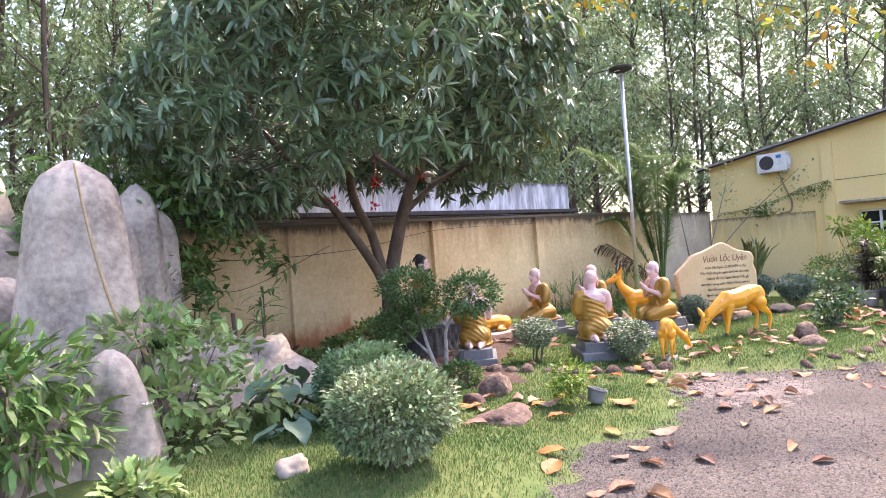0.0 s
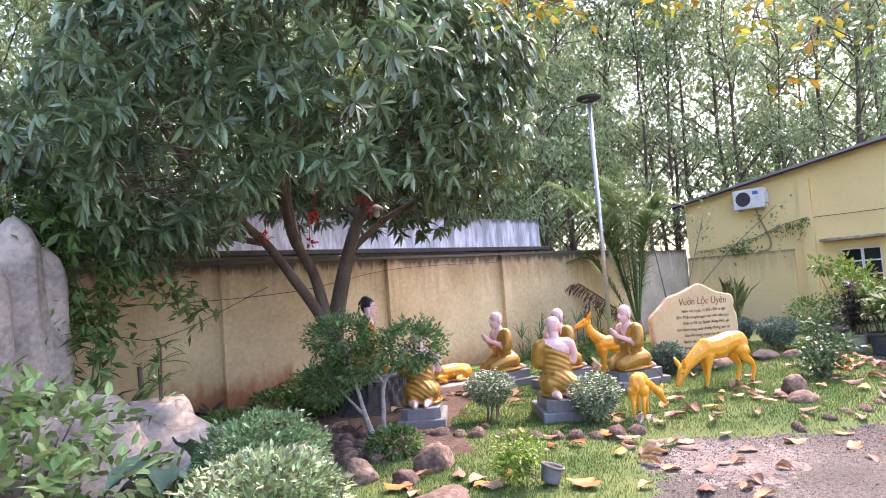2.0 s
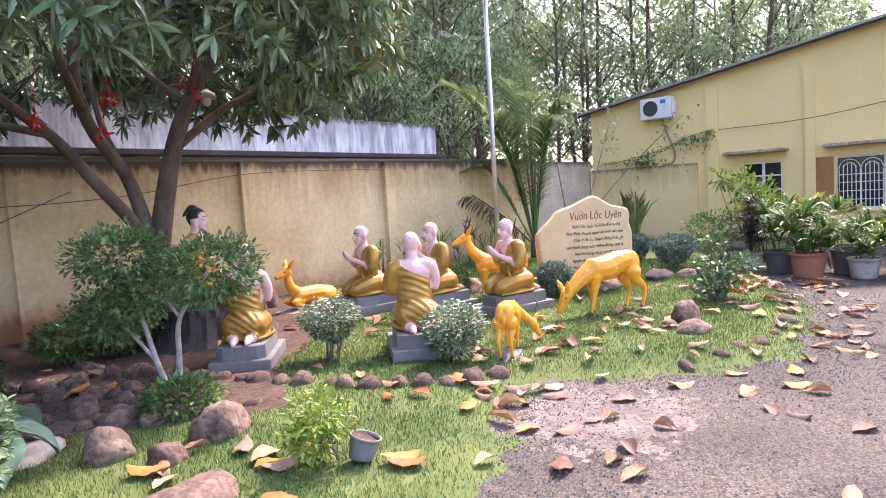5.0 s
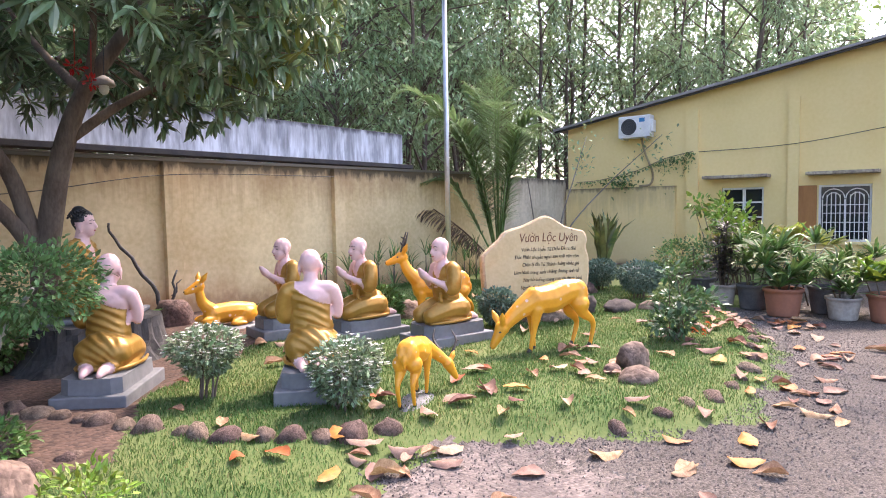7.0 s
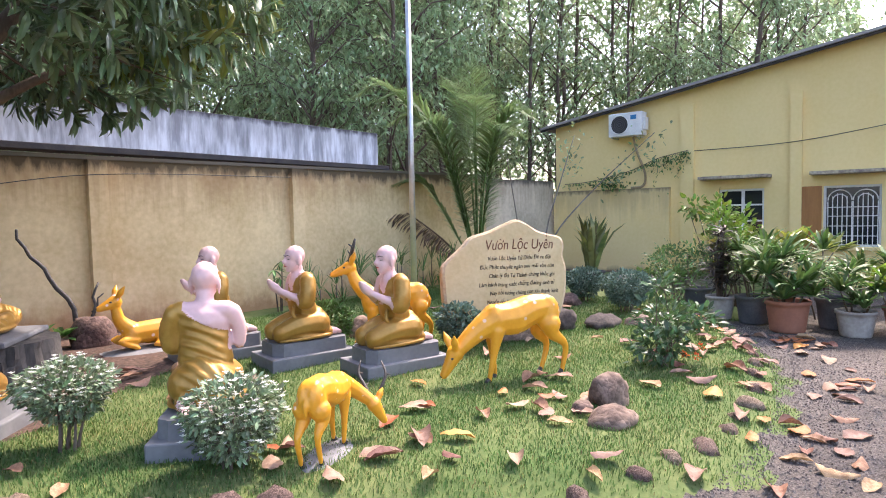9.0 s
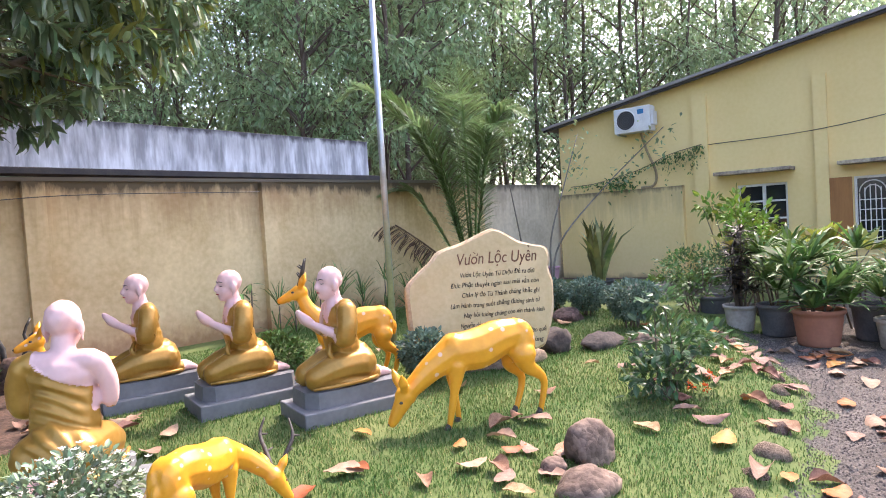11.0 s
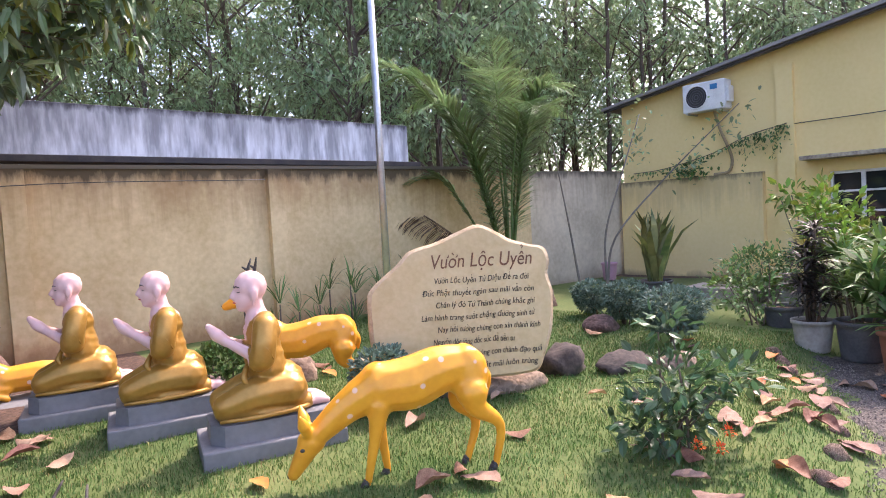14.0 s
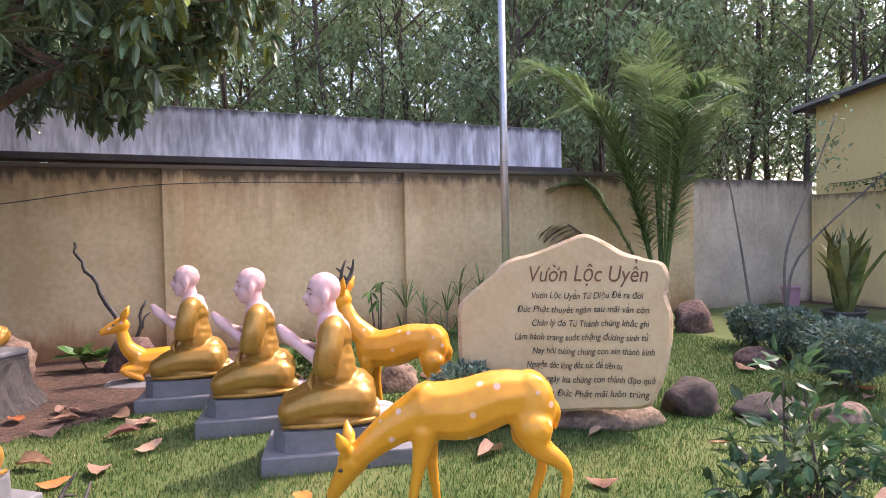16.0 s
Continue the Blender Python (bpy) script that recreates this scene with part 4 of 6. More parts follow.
ax_u = Vector((0.8096, -0.587, 0)).normalized()
ax_w = Vector((0.0666, 0.0947, 0.9933))
ax_n = ax_u.cross(ax_w).normalized()
ax_w = ax_n.cross(ax_u)
FACE = Matrix.Translation((11.505, 5.631, 1.142)) @ Matrix((ax_u, ax_w, ax_n)).transposed().to_4x4()
tablet = thing("inscribed_stone", FACE, "carved sandstone tablet with engraved verse, set on rock", "stone tablet")
knots = [(-0.66, -0.30), (-0.63, -0.20), (-0.42, -0.02), (-0.30, 0.09), (-0.10, 0.145), (0.08, 0.215), (0.24, 0.275), (0.38, 0.235), (0.52, 0.14), (0.68, 0.095), (0.80, 0.06), (0.835, -0.05), (0.815, -0.16), (0.85, -0.30), (0.835, -0.50), (0.80, -0.66), (0.72, -0.88), (0.62, -0.945), (0.30, -0.965), (0.0, -0.985), (-0.40, -1.0), (-0.58, -0.96), (-0.63, -0.80), (-0.655, -0.55)]
ring = [p.to_2d() for p in smooth_path([(*k, 0) for k in knots + knots[:1]], 4)[:-1]]
ring = [Vector((p.x + 0.006 * noise.noise(Vector((p.x * 9, p.y * 9, 0))), p.y + 0.006 * noise.noise(Vector((p.x * 9, p.y * 9, 5))))) for p in ring]
cen = Vector((0.08, -0.4))
levels = [(0.0, 0.965), (-0.02, 1.0), (-0.07, 1.012), (-0.13, 1.0), (-0.17, 0.95)]
tv, tf, tix = [], [], []
for dz, k in levels:
    for i, p in enumerate(ring):
        w = 1 + 0.012 * noise.noise(Vector((p.x * 5, p.y * 5, dz * 30))) if k > 0.97 else 1
        q = cen + (p - cen) * k * w
        tv.append((q.x, q.y, dz + (0.006 * noise.noise(Vector((p.x * 12, p.y * 12, dz))) if dz < 0 else 0)))
NR = len(ring)
for li in range(len(levels) - 1):
    for i in range(NR):
        a, b = li * NR + i, li * NR + (i + 1) % NR
        tf.append((a, a + NR, b + NR, b)), tix.append(1)
tf += [tuple(range(NR)), tuple(range(4 * NR, 5 * NR))[::-1]]
tix += [0, 1]
child("slab", mesh_from("slab", tv, tf, [M_CARVED, M_EDGE], False, tix), tablet, "pale sandstone slab with wavy rough edge")


ACCENTS = {"ờ": ("o", "horn grave"), "ơ": ("o", "horn"), "ở": ("o", "horn hook"), "ư": ("u", "horn"), "ự": ("u", "horn"), "ừ": ("u", "horn grave"), "ể": ("ê", "hook"), "ế": ("ê", "acute"), "ề": ("ê", "grave"), "ồ": ("ô", "grave"), "ố": ("ô", "acute"), "ấ": ("â", "acute"), "ứ": ("u", "horn acute"), "ử": ("u", "horn hook"), "ắ": ("ă", "acute"), "ẫ": ("â", "hook")}


def glyphs(text, size):
    cu = bpy.data.curves.new("lettering", "FONT")
    cu.body, cu.size, cu.extrude, cu.shear = text, size, 0.002, 0.22
    ob = new("lettering", cu)
    me = bpy.data.meshes.new_from_object(ob.evaluated_get(bpy.context.evaluated_depsgraph_get()))
    bpy.data.objects.remove(ob)
    return me


def lettering(text, u0, u1, base, size, mat):
    """A line of writing between u0 and u1; doubled accents are added as strokes of their own."""
    plain = "".join(ACCENTS.get(c, (c, ""))[0] for c in text)
    me = glyphs(plain, size)
    strokes = []
    for i, c in enumerate(text):
        if c in ACCENTS:
            m = glyphs(plain[: i + 1], size)
            x = max(v.co.x for v in m.vertices) - size * 0.12
            bpy.data.meshes.remove(m)
            y = size * 0.80
            for kind in ACCENTS[c][1].split():
                tall = 0.0 if "ê" in ACCENTS[c][0] or "ô" in ACCENTS[c][0] or "â" in ACCENTS[c][0] else -0.16
                pts = {"grave": [(-0.13, 0.09 + tall), (0.0, -0.02 + tall)], "acute": [(-0.05, -0.02 + tall), (0.08, 0.10 + tall)], "hook": [(-0.05, 0.12 + tall), (0.05, 0.16 + tall), (0.08, 0.08 + tall), (0.0, 0.02 + tall)], "horn": [(0.10, -0.30), (0.19, -0.26), (0.20, -0.17)]}[kind]
                strokes.append(tube_data([(x + a * size, y + b * size, 0) for a, b in pts], [size * 0.03] * len(pts), 6))
    if strokes:
        sv_, sf_ = merged(([tuple(v.co) for v in me.vertices], [tuple(p.vertices) for p in me.polygons]), *strokes)
        bpy.data.meshes.remove(me)
        me = bpy.data.meshes.new("lettering")
        me.from_pydata([tuple(q) for q in sv_], [], sf_)
    xs = [v.co.x for v in me.vertices]
    lo = min(xs)
    k = (u1 - u0) / max(0.01, max(xs) - lo)
    for v in me.vertices:
        wob = 0.004 * math.sin(v.co.x * 37 / max(size, 0.01) * 0.02)
        v.co = Vector((u0 + (v.co.x - lo) * k, base + v.co.y + wob, 0.0025 + v.co.z))
    me.materials.clear()
    me.materials.append(mat)
    child("lettering", me, tablet, "engraved painted lettering")


lettering("Vườn Lộc Uyển", -0.135, 0.69, -0.065, 0.165, M_CARVE_BROWN)
for i, (text, a, b) in enumerate((
    ("Vườn Lộc Uyển Tứ Diệu Đế ra đời", -0.12, 0.655),
    ("Đức Phật thuyết ngàn sau mãi vẫn còn", -0.225, 0.69),
    ("Chân lý đó Tứ Thánh chúng khắc ghi", -0.12, 0.69),
    ("Làm hành trang suốt chặng đường sinh tử", -0.245, 0.685),
    ("Nay hồi tưởng chúng con xin thành kính", -0.12, 0.72),
    ("Nguyện dốc lòng dốc sức để tiến tu", -0.16, 0.50),
    ("Mong ngày kia chúng con thành đạo quả", -0.16, 0.72),
    ("Nhớ ân Đức Phật mãi luôn trùng", -0.16, 0.68),
)):
    lettering(text, a, b, -0.205 - 0.098 * i + 0.02, 0.066, M_CARVE_DARK)


# ---- shrubs and garden plants ----
M_VARIEG = leaf_material("variegated_leaf", (0.13, 0.20, 0.085), (0.34, 0.40, 0.23), trans=0.2, island=0.6)
M_VARIEG_DARK = leaf_material("white_edged_leaf", (0.09, 0.15, 0.065), (0.30, 0.37, 0.23), trans=0.15, island=0.6)
M_GREEN = leaf_material("green_leaf", (0.065, 0.135, 0.035), (0.13, 0.22, 0.06))
M_LEAFY = leaf_material("mid_green_leaf", (0.08, 0.16, 0.045), (0.15, 0.25, 0.07))
M_CLOUD = leaf_material("cloud_tree_leaf", (0.075, 0.155, 0.05), (0.17, 0.27, 0.10), rough=0.4)
M_DOME = leaf_material("grey_green_leaf", (0.08, 0.16, 0.075), (0.17, 0.27, 0.13), rough=0.5)
M_HIBISCUS = leaf_material("pale_green_leaf", (0.15, 0.26, 0.075), (0.40, 0.50, 0.22), trans=0.35)
M_TARO = material("taro_leaf", (0.085, 0.17, 0.12), (0.14, 0.24, 0.17), scale=5, fine=40, rough=0.5, bump=0.1, rand=0.25, trans=0.15)
M_TEAL = leaf_material("blue_green_leaf", (0.08, 0.145, 0.105), (0.16, 0.235, 0.18), rough=0.5)
M_LIGHT = leaf_material("bright_leaf", (0.13, 0.24, 0.03), (0.26, 0.34, 0.05))
M_YELLOW = leaf_material("yellow_leaf", (0.28, 0.32, 0.05), (0.40, 0.40, 0.09))
M_ALMOND = leaf_material("almond_leaf", (0.30, 0.26, 0.03), (0.50, 0.36, 0.05))
M_PURPLE = leaf_material("dark_purple_leaf", (0.022, 0.018, 0.018), (0.055, 0.04, 0.035), trans=0.1)
M_PALM = leaf_material("palm_leaf", (0.13, 0.22, 0.075), (0.25, 0.35, 0.15), rough=0.33, trans=0.4)
M_DRY = leaf_material("dry_frond", (0.10, 0.06, 0.04), (0.18, 0.12, 0.07), rough=0.8, trans=0.1)
M_SNAKE = leaf_material("snake_plant_leaf", (0.06, 0.09, 0.03), (0.30, 0.28, 0.09), rough=0.4, trans=0.05)
M_PETAL = leaf_material("white_petal", (0.70, 0.70, 0.62), (0.80, 0.80, 0.74), island=0.1)
M_RED = material("red_ribbon", (0.55, 0.02, 0.02), (0.42, 0.015, 0.015), rough=0.6, bump=0)
M_ROSE_RED = leaf_material("rose_petal", (0.70, 0.10, 0.02), (0.80, 0.18, 0.03), island=0.2)
M_ROSE = leaf_material("rose_leaf", (0.04, 0.09, 0.035), (0.095, 0.165, 0.07), rough=0.3)
M_GRASS = leaf_material("grass_blade", (0.056, 0.128, 0.029), (0.118, 0.195, 0.053), rough=0.6, island=0.35, trans=0.35)
M_GRASS_DRY = leaf_material("dry_grass", (0.24, 0.21, 0.08), (0.34, 0.28, 0.12), rough=0.8, trans=0.2)
M_WHITEWASH = material("whitewashed_bark", (0.42, 0.40, 0.36), (0.22, 0.19, 0.16), scale=9, fine=40, rough=0.95, bump=0.6)
M_ROCK = material("grey_cement_rock", (0.19, 0.16, 0.135), (0.50, 0.425, 0.35), scale=2.0, fine=18, rough=0.92, bump=0.9, mid=0.48)
M_BOULDER = material("brown_boulder", (0.095, 0.062, 0.047), (0.24, 0.165, 0.125), scale=3.0, fine=26, rough=0.95, bump=0.9, rand=0.3)
gravelled(M_BOULDER, 26, 0.3)
M_ROCK_DARK = material("dark_boulder", (0.035, 0.03, 0.027), (0.11, 0.085, 0.07), scale=3.0, fine=26, rough=0.95, bump=0.9)
M_TERRACOTTA = material("terracotta", (0.36, 0.15, 0.09), (0.28, 0.12, 0.075), scale=5, fine=30, rough=0.85, bump=0.15)
M_POT_PALE = material("pale_pot", (0.40, 0.365, 0.32), (0.24, 0.215, 0.19), scale=4, fine=25, rough=0.85, bump=0.2)
M_POT_DARK = material("dark_pot", (0.07, 0.07, 0.075), (0.12, 0.12, 0.12), scale=4, rough=0.8, bump=0.2)


def foliage(rng, blobs, n, size, kind, droop=0.1, shell=0.55, lump=0.12):
    """Leaves over and within ellipsoids (centre, radii): places, ways, sizes."""
    P, W = [], []
    vol = np.array([r[0] * r[1] + r[1] * r[2] + r[0] * r[2] for _, r in blobs])
    for (c, r), k in zip(blobs, (n * vol / vol.sum()).astype(int)):
        d = rng.normal(0, 1, (k, 3))
        d /= np.linalg.norm(d, axis=1, keepdims=True)
        wob = np.array([noise.noise(Vector(q) * 3.1 + Vector(c)) for q in d])
        rad = rng.uniform(shell, 1.0, k) ** 0.6 * (1 + lump * 1.6 * wob) + rng.normal(0, 0.02, k)
        P.append(np.array(c) + d * np.array(r) * rad[:, None])
        W.append(d + rng.normal(0, 0.55, (k, 3)) + [0, 0, 0.15 - droop])
    P, W = np.concatenate(P), np.concatenate(W)
    return P, W, rng.uniform(0.7, 1.25, len(P)) * size


def bush(name, at, label, blobs, n, size, mat, kind="oval", stems=5, stem_r=0.012, seed=1, flowers=0, flower_size=0.03, bark=M_BARK, shell=0.55, droop=0.1, lump=0.12, category="shrub", foot=(0, 0), group=""):
    rng = np.random.default_rng(seed)
    ob = thing(name, at, label, category, group)
    P, W, S = foliage(rng, blobs, n, size, kind, droop, shell, lump)
    v, f = scatter_leaves(rng, P, W, S, kind)
    child("foliage", mesh_from("foliage", v, f, mat), ob)
    r = random.Random(seed)
    for i in range(stems):
        c, rr = blobs[i % len(blobs)]
        tip = Vector(c) + Vector((r.uniform(-0.5, 0.5) * rr[0], r.uniform(-0.5, 0.5) * rr[1], r.uniform(-0.2, 0.4) * rr[2]))
        base = Vector((foot[0] + r.uniform(-0.03, 0.03) * stems / 3, foot[1] + r.uniform(-0.03, 0.03) * stems / 3, -0.05))
        midp = base.lerp(tip, 0.5) + Vector((r.uniform(-0.05, 0.05), r.uniform(-0.05, 0.05), 0))
        child("stem", mesh_from("stem", *tube_data(smooth_path([base, midp, tip], 4), np.linspace(stem_r, stem_r * 0.4, 9), 7), bark, True), ob)
    if flowers:
        top = [i for i in rng.permutation(len(P)) if W[i][2] > -0.2][:flowers]
        FP, FW = [], []
        for i in top:
            for k in range(5):
                a = k * 1.257
                FP.append(P[i] + W[i] * 0.03)
                FW.append((math.cos(a), math.sin(a), 0.5))
        v, f = scatter_leaves(rng, np.array(FP), np.array(FW), np.full(len(FP), flower_size), "oval", 0.2)
        tagged(child("blossom", mesh_from("blossom", v, f, M_PETAL), ob), "small white flowers", kind="stuff")
    return ob


bush("ball_shrub", pose(2.98, 4.0, 0.12), "clipped round variegated shrub on the lawn", [((0, 0, 0.45), (0.45, 0.45, 0.31)), ((-0.02, 0.02, 0.36), (0.40, 0.40, 0.25))], 10500, 0.044, M_VARIEG, stems=8, stem_r=0.022, seed=21, flowers=6, shell=0.7)
bush("dome_shrub", pose(3.68, 5.3, 0.1), "clipped domed green shrub with tiny white flowers", [((0, 0, 0.42), (0.48, 0.47, 0.32)), ((0.0, 0, 0.3), (0.44, 0.44, 0.28))], 8000, 0.046, M_DOME, stems=6, stem_r=0.02, seed=22, flowers=14, shell=0.7)
bush("standard_shrub", pose(5.75, 6.5, 0), "small cloud-pruned tree with whitewashed stems", [((-0.24, 0.36, 1.22), (0.40, 0.38, 0.25)), ((0.18, -0.34, 1.07), (0.41, 0.38, 0.29)), ((-0.2, 0.7, 0.70), (0.36, 0.34, 0.24)), ((-0.05, 0.35, 0.85), (0.3, 0.3, 0.2))], 7600, 0.052, M_CLOUD, stems=0, seed=23, shell=0.45, lump=0.28, category="tree")
cloud_tree = bpy.data.objects["standard_shrub"]
for pts, r0 in (([(0.0, 0.0, -0.05), (0.01, -0.02, 0.35), (0.05, -0.03, 0.68), (0.18, -0.3, 1.05)], 0.03), ([(-0.03, 0.05, -0.05), (-0.1, 0.15, 0.3), (-0.12, 0.25, 0.6), (-0.22, 0.36, 1.2)], 0.03), ([(-0.1, 0.17, 0.32), (-0.15, 0.4, 0.5), (-0.2, 0.7, 0.72)], 0.018), ([(0.05, -0.03, 0.66), (0.0, 0.15, 0.85), (-0.05, 0.35, 0.95)], 0.014)):
    p = smooth_path(pts, 4)
    child("stem", mesh_from("stem", *tube_data(p, np.linspace(r0, r0 * 0.5, len(p)), 8), M_WHITEWASH, True), cloud_tree, "whitewashed stem")
bush("low_shrub", pose(5.5, 6.0, 0), "low leafy green clump among rubble stones", [((0, 0, 0.13), (0.30, 0.26, 0.16))], 1100, 0.055, M_GREEN, stems=4, stem_r=0.008, seed=24)
bush("white_flowering_shrub", pose(7.13, 6.14, 0), "small open shrub with white-edged leaves", [((0, 0, 0.45), (0.30, 0.28, 0.15)), ((0.02, 0, 0.34), (0.22, 0.2, 0.14))], 2300, 0.045, M_VARIEG_DARK, stems=6, stem_r=0.013, seed=25, flowers=220, flower_size=0.024)
bush("white_flowering_shrub", pose(7.6, 4.98, 0), "dense small shrub with white-edged leaves", [((0, 0, 0.37), (0.30, 0.28, 0.18)), ((0, 0, 0.24), (0.25, 0.24, 0.16))], 2700, 0.045, M_VARIEG_DARK, stems=6, stem_r=0.012, seed=26, flowers=220, flower_size=0.024)
for i, (x, y, w, h) in enumerate(((14.95, 6.2, 0.29, 0.54), (14.35, 5.25, 0.36, 0.58), (15.3, 6.95, 0.26, 0.48), (10.86, 5.72, 0.24, 0.50))):
    bush("juniper_shrub", pose(x, y, 0), "rounded blue-green clipped shrub", [((0, 0, h * 0.72), (w, w, h * 0.34)), ((0, 0, h * 0.5), (w * 0.8, w * 0.8, h * 0.3))], int(9000 * w), 0.05, M_TEAL, stems=6, stem_r=0.012, seed=30 + i, shell=0.65, group="blue-green shrubs")
bush("green_shrub", pose(10.1, 6.95, 0), "small glossy green shrub between the statues", [((0, 0, 0.34), (0.26, 0.26, 0.22))], 1500, 0.06, M_GREEN, stems=5, seed=41)
bush("rose_bush", pose(11.6, 3.75, 0), "open rose bush with large dark leaves", [((0.0, 0.0, 0.42), (0.34, 0.34, 0.24)), ((-0.2, 0.05, 0.20), (0.28, 0.28, 0.18)), ((0.26, -0.22, 0.44), (0.22, 0.2, 0.12)), ((0.0, 0.05, 0.74), (0.13, 0.13, 0.13)), ((0.15, 0.05, 0.2), (0.25, 0.25, 0.16))], 600, 0.092, M_ROSE, stems=9, stem_r=0.010, seed=42, shell=0.15, lump=0.35)
rng_r = np.random.default_rng(12)
rd = rng_r.normal(0, 1, (40, 3))
for x, y, z in ((11.35, 3.5, 0.17), (11.45, 3.42, 0.14), (11.52, 3.4, 0.22)):
    v, f = scatter_leaves(rng_r, rd * 0.012, rd + [0, 0, 0.4], rng_r.uniform(0.016, 0.028, 40), "oval", 1)
    child("bloom", mesh_from("bloom", v, f, M_ROSE_RED), bpy.data.objects["rose_bush"], "orange-red rose bloom", at=Matrix.Translation((x - 11.6, y - 3.75, z)))
bush("tall_shrub", pose(17.3, 5.6, 0), "feathery pale green shrub beside the pots", [((0, 0, 0.5), (0.4, 0.4, 0.38)), ((0.3, -0.6, 0.5), (0.4, 0.4, 0.38))], 2200, 0.06, M_GREEN, stems=7, seed=43, shell=0.3, lump=0.3)
bush("feathery_shrub", pose(15.75, 4.95, 0), "loose grey-green shrub at the lawn's far edge", [((0, 0, 0.35), (0.42, 0.4, 0.3)), ((0.35, 0.45, 0.45), (0.35, 0.35, 0.35)), ((0.3, -0.2, 0.7), (0.3, 0.3, 0.3))], 620, 0.07, M_LEAFY, stems=9, seed=143, shell=0.2, lump=0.3)
bush("feathery_shrub", pose(16.3, 4.2, -0.1), "tall pale shrub behind the dark croton", [((0, 0, 1.0), (0.35, 0.35, 0.4)), ((0.1, 0.3, 1.35), (0.25, 0.25, 0.25))], 700, 0.09, M_LIGHT, stems=7, seed=144, shell=0.2, lump=0.3)
bush("tall_shrub", pose(17.9, 4.9, 0), "tall sparse shrub with pale leaves by the window", [((0, 0, 1.35), (0.32, 0.32, 0.4)), ((0.2, 0.5, 1.5), (0.25, 0.25, 0.25)), ((-0.1, -0.35, 1.1), (0.4, 0.4, 0.4))], 380, 0.14, M_LIGHT, stems=6, stem_r=0.014, seed=44, shell=0.2, lump=0.3)
bush("dark_bush", pose(6.35, 8.75, 0), "dark green bush at the foot of the mango tree", [((0, 0, 0.35), (0.5, 0.45, 0.32)), ((-0.6, 0.1, 0.25), (0.35, 0.35, 0.22))], 3000, 0.07, M_GREEN, stems=6, seed=45, shell=0.3)
bush("dark_bush", pose(4.6, 7.9, 0), "sparse dark shrub in the soil bed", [((0, 0, 0.25), (0.28, 0.28, 0.24))], 700, 0.07, M_GREEN, stems=5, seed=46, shell=0.2)
# left rockery plants
bush("hibiscus_shrub", pose(2.25, 6.1, 0), "leafy variegated shrub with white flowers before rocks", [((-0.15, 0.05, 1.12), (0.50, 0.4, 0.24)), ((0.35, 0.2, 0.85), (0.45, 0.4, 0.25)), ((-0.1, -0.25, 0.62), (0.5, 0.35, 0.2)), ((0.6, -0.1, 0.45), (0.42, 0.35, 0.22)), ((0.0, -0.3, 0.25), (0.4, 0.3, 0.14))], 900, 0.135, M_HIBISCUS, stems=9, stem_r=0.014, seed=47, flowers=20, flower_size=0.05, shell=0.25, lump=0.25)
bush("leafy_shrub", pose(0.95, 5.55, 0), "large glossy green shrub with lance-shaped leaves", [((0, 0, 0.95), (0.48, 0.45, 0.36)), ((0.15, -0.1, 0.62), (0.45, 0.4, 0.25)), ((-0.3, 0, 1.1), (0.4, 0.4, 0.3))], 900, 0.17, M_GREEN, kind="long", stems=7, stem_r=0.02, seed=48, shell=0.3, lump=0.25)
bush("peace_lily", pose(1.55, 4.95, 0.08), "low yellow-green leafy plant with white blooms", [((0, 0, 0.13), (0.24, 0.22, 0.12))], 260, 0.13, M_HIBISCUS, kind="oval", stems=4, seed=49, shell=0.3, flowers=7, flower_size=0.05)


def rosette(rng, c, n, length, rise, spread=1.0):
    az = rng.uniform(0, 6.283, n)
    el = rng.uniform(rise - 0.5, rise + 0.5, n)
    W = np.c_[np.cos(az) * np.cos(el) * spread, np.sin(az) * np.cos(el) * spread, np.sin(el)]
    return np.tile(np.array(c, float), (n, 1)) + W * 0.02, W, rng.uniform(0.75, 1.15, n) * length


def rosette_plant(name, at, label, centres, n, length, rise, mat, seed, kind="strap", spread=1.0, category="plant"):
    rng = np.random.default_rng(seed)
    ob = thing(name, at, label, category)
    sets = [rosette(rng, c, n, length, rise, spread) for c in centres]
    P, W, S = (np.concatenate(q) for q in zip(*sets))
    v, f = scatter_leaves(rng, P, W, S, kind, 0.5)
    child("leaves", mesh_from("leaves", v, f, mat), ob)
    for c in centres:
        if c[2] > 0.15:
            child("stem", mesh_from("stem", *tube_data([(c[0] * 0.4, c[1] * 0.4, -0.05), c], [0.014, 0.009], 6), M_BARK, True), ob)
    return ob


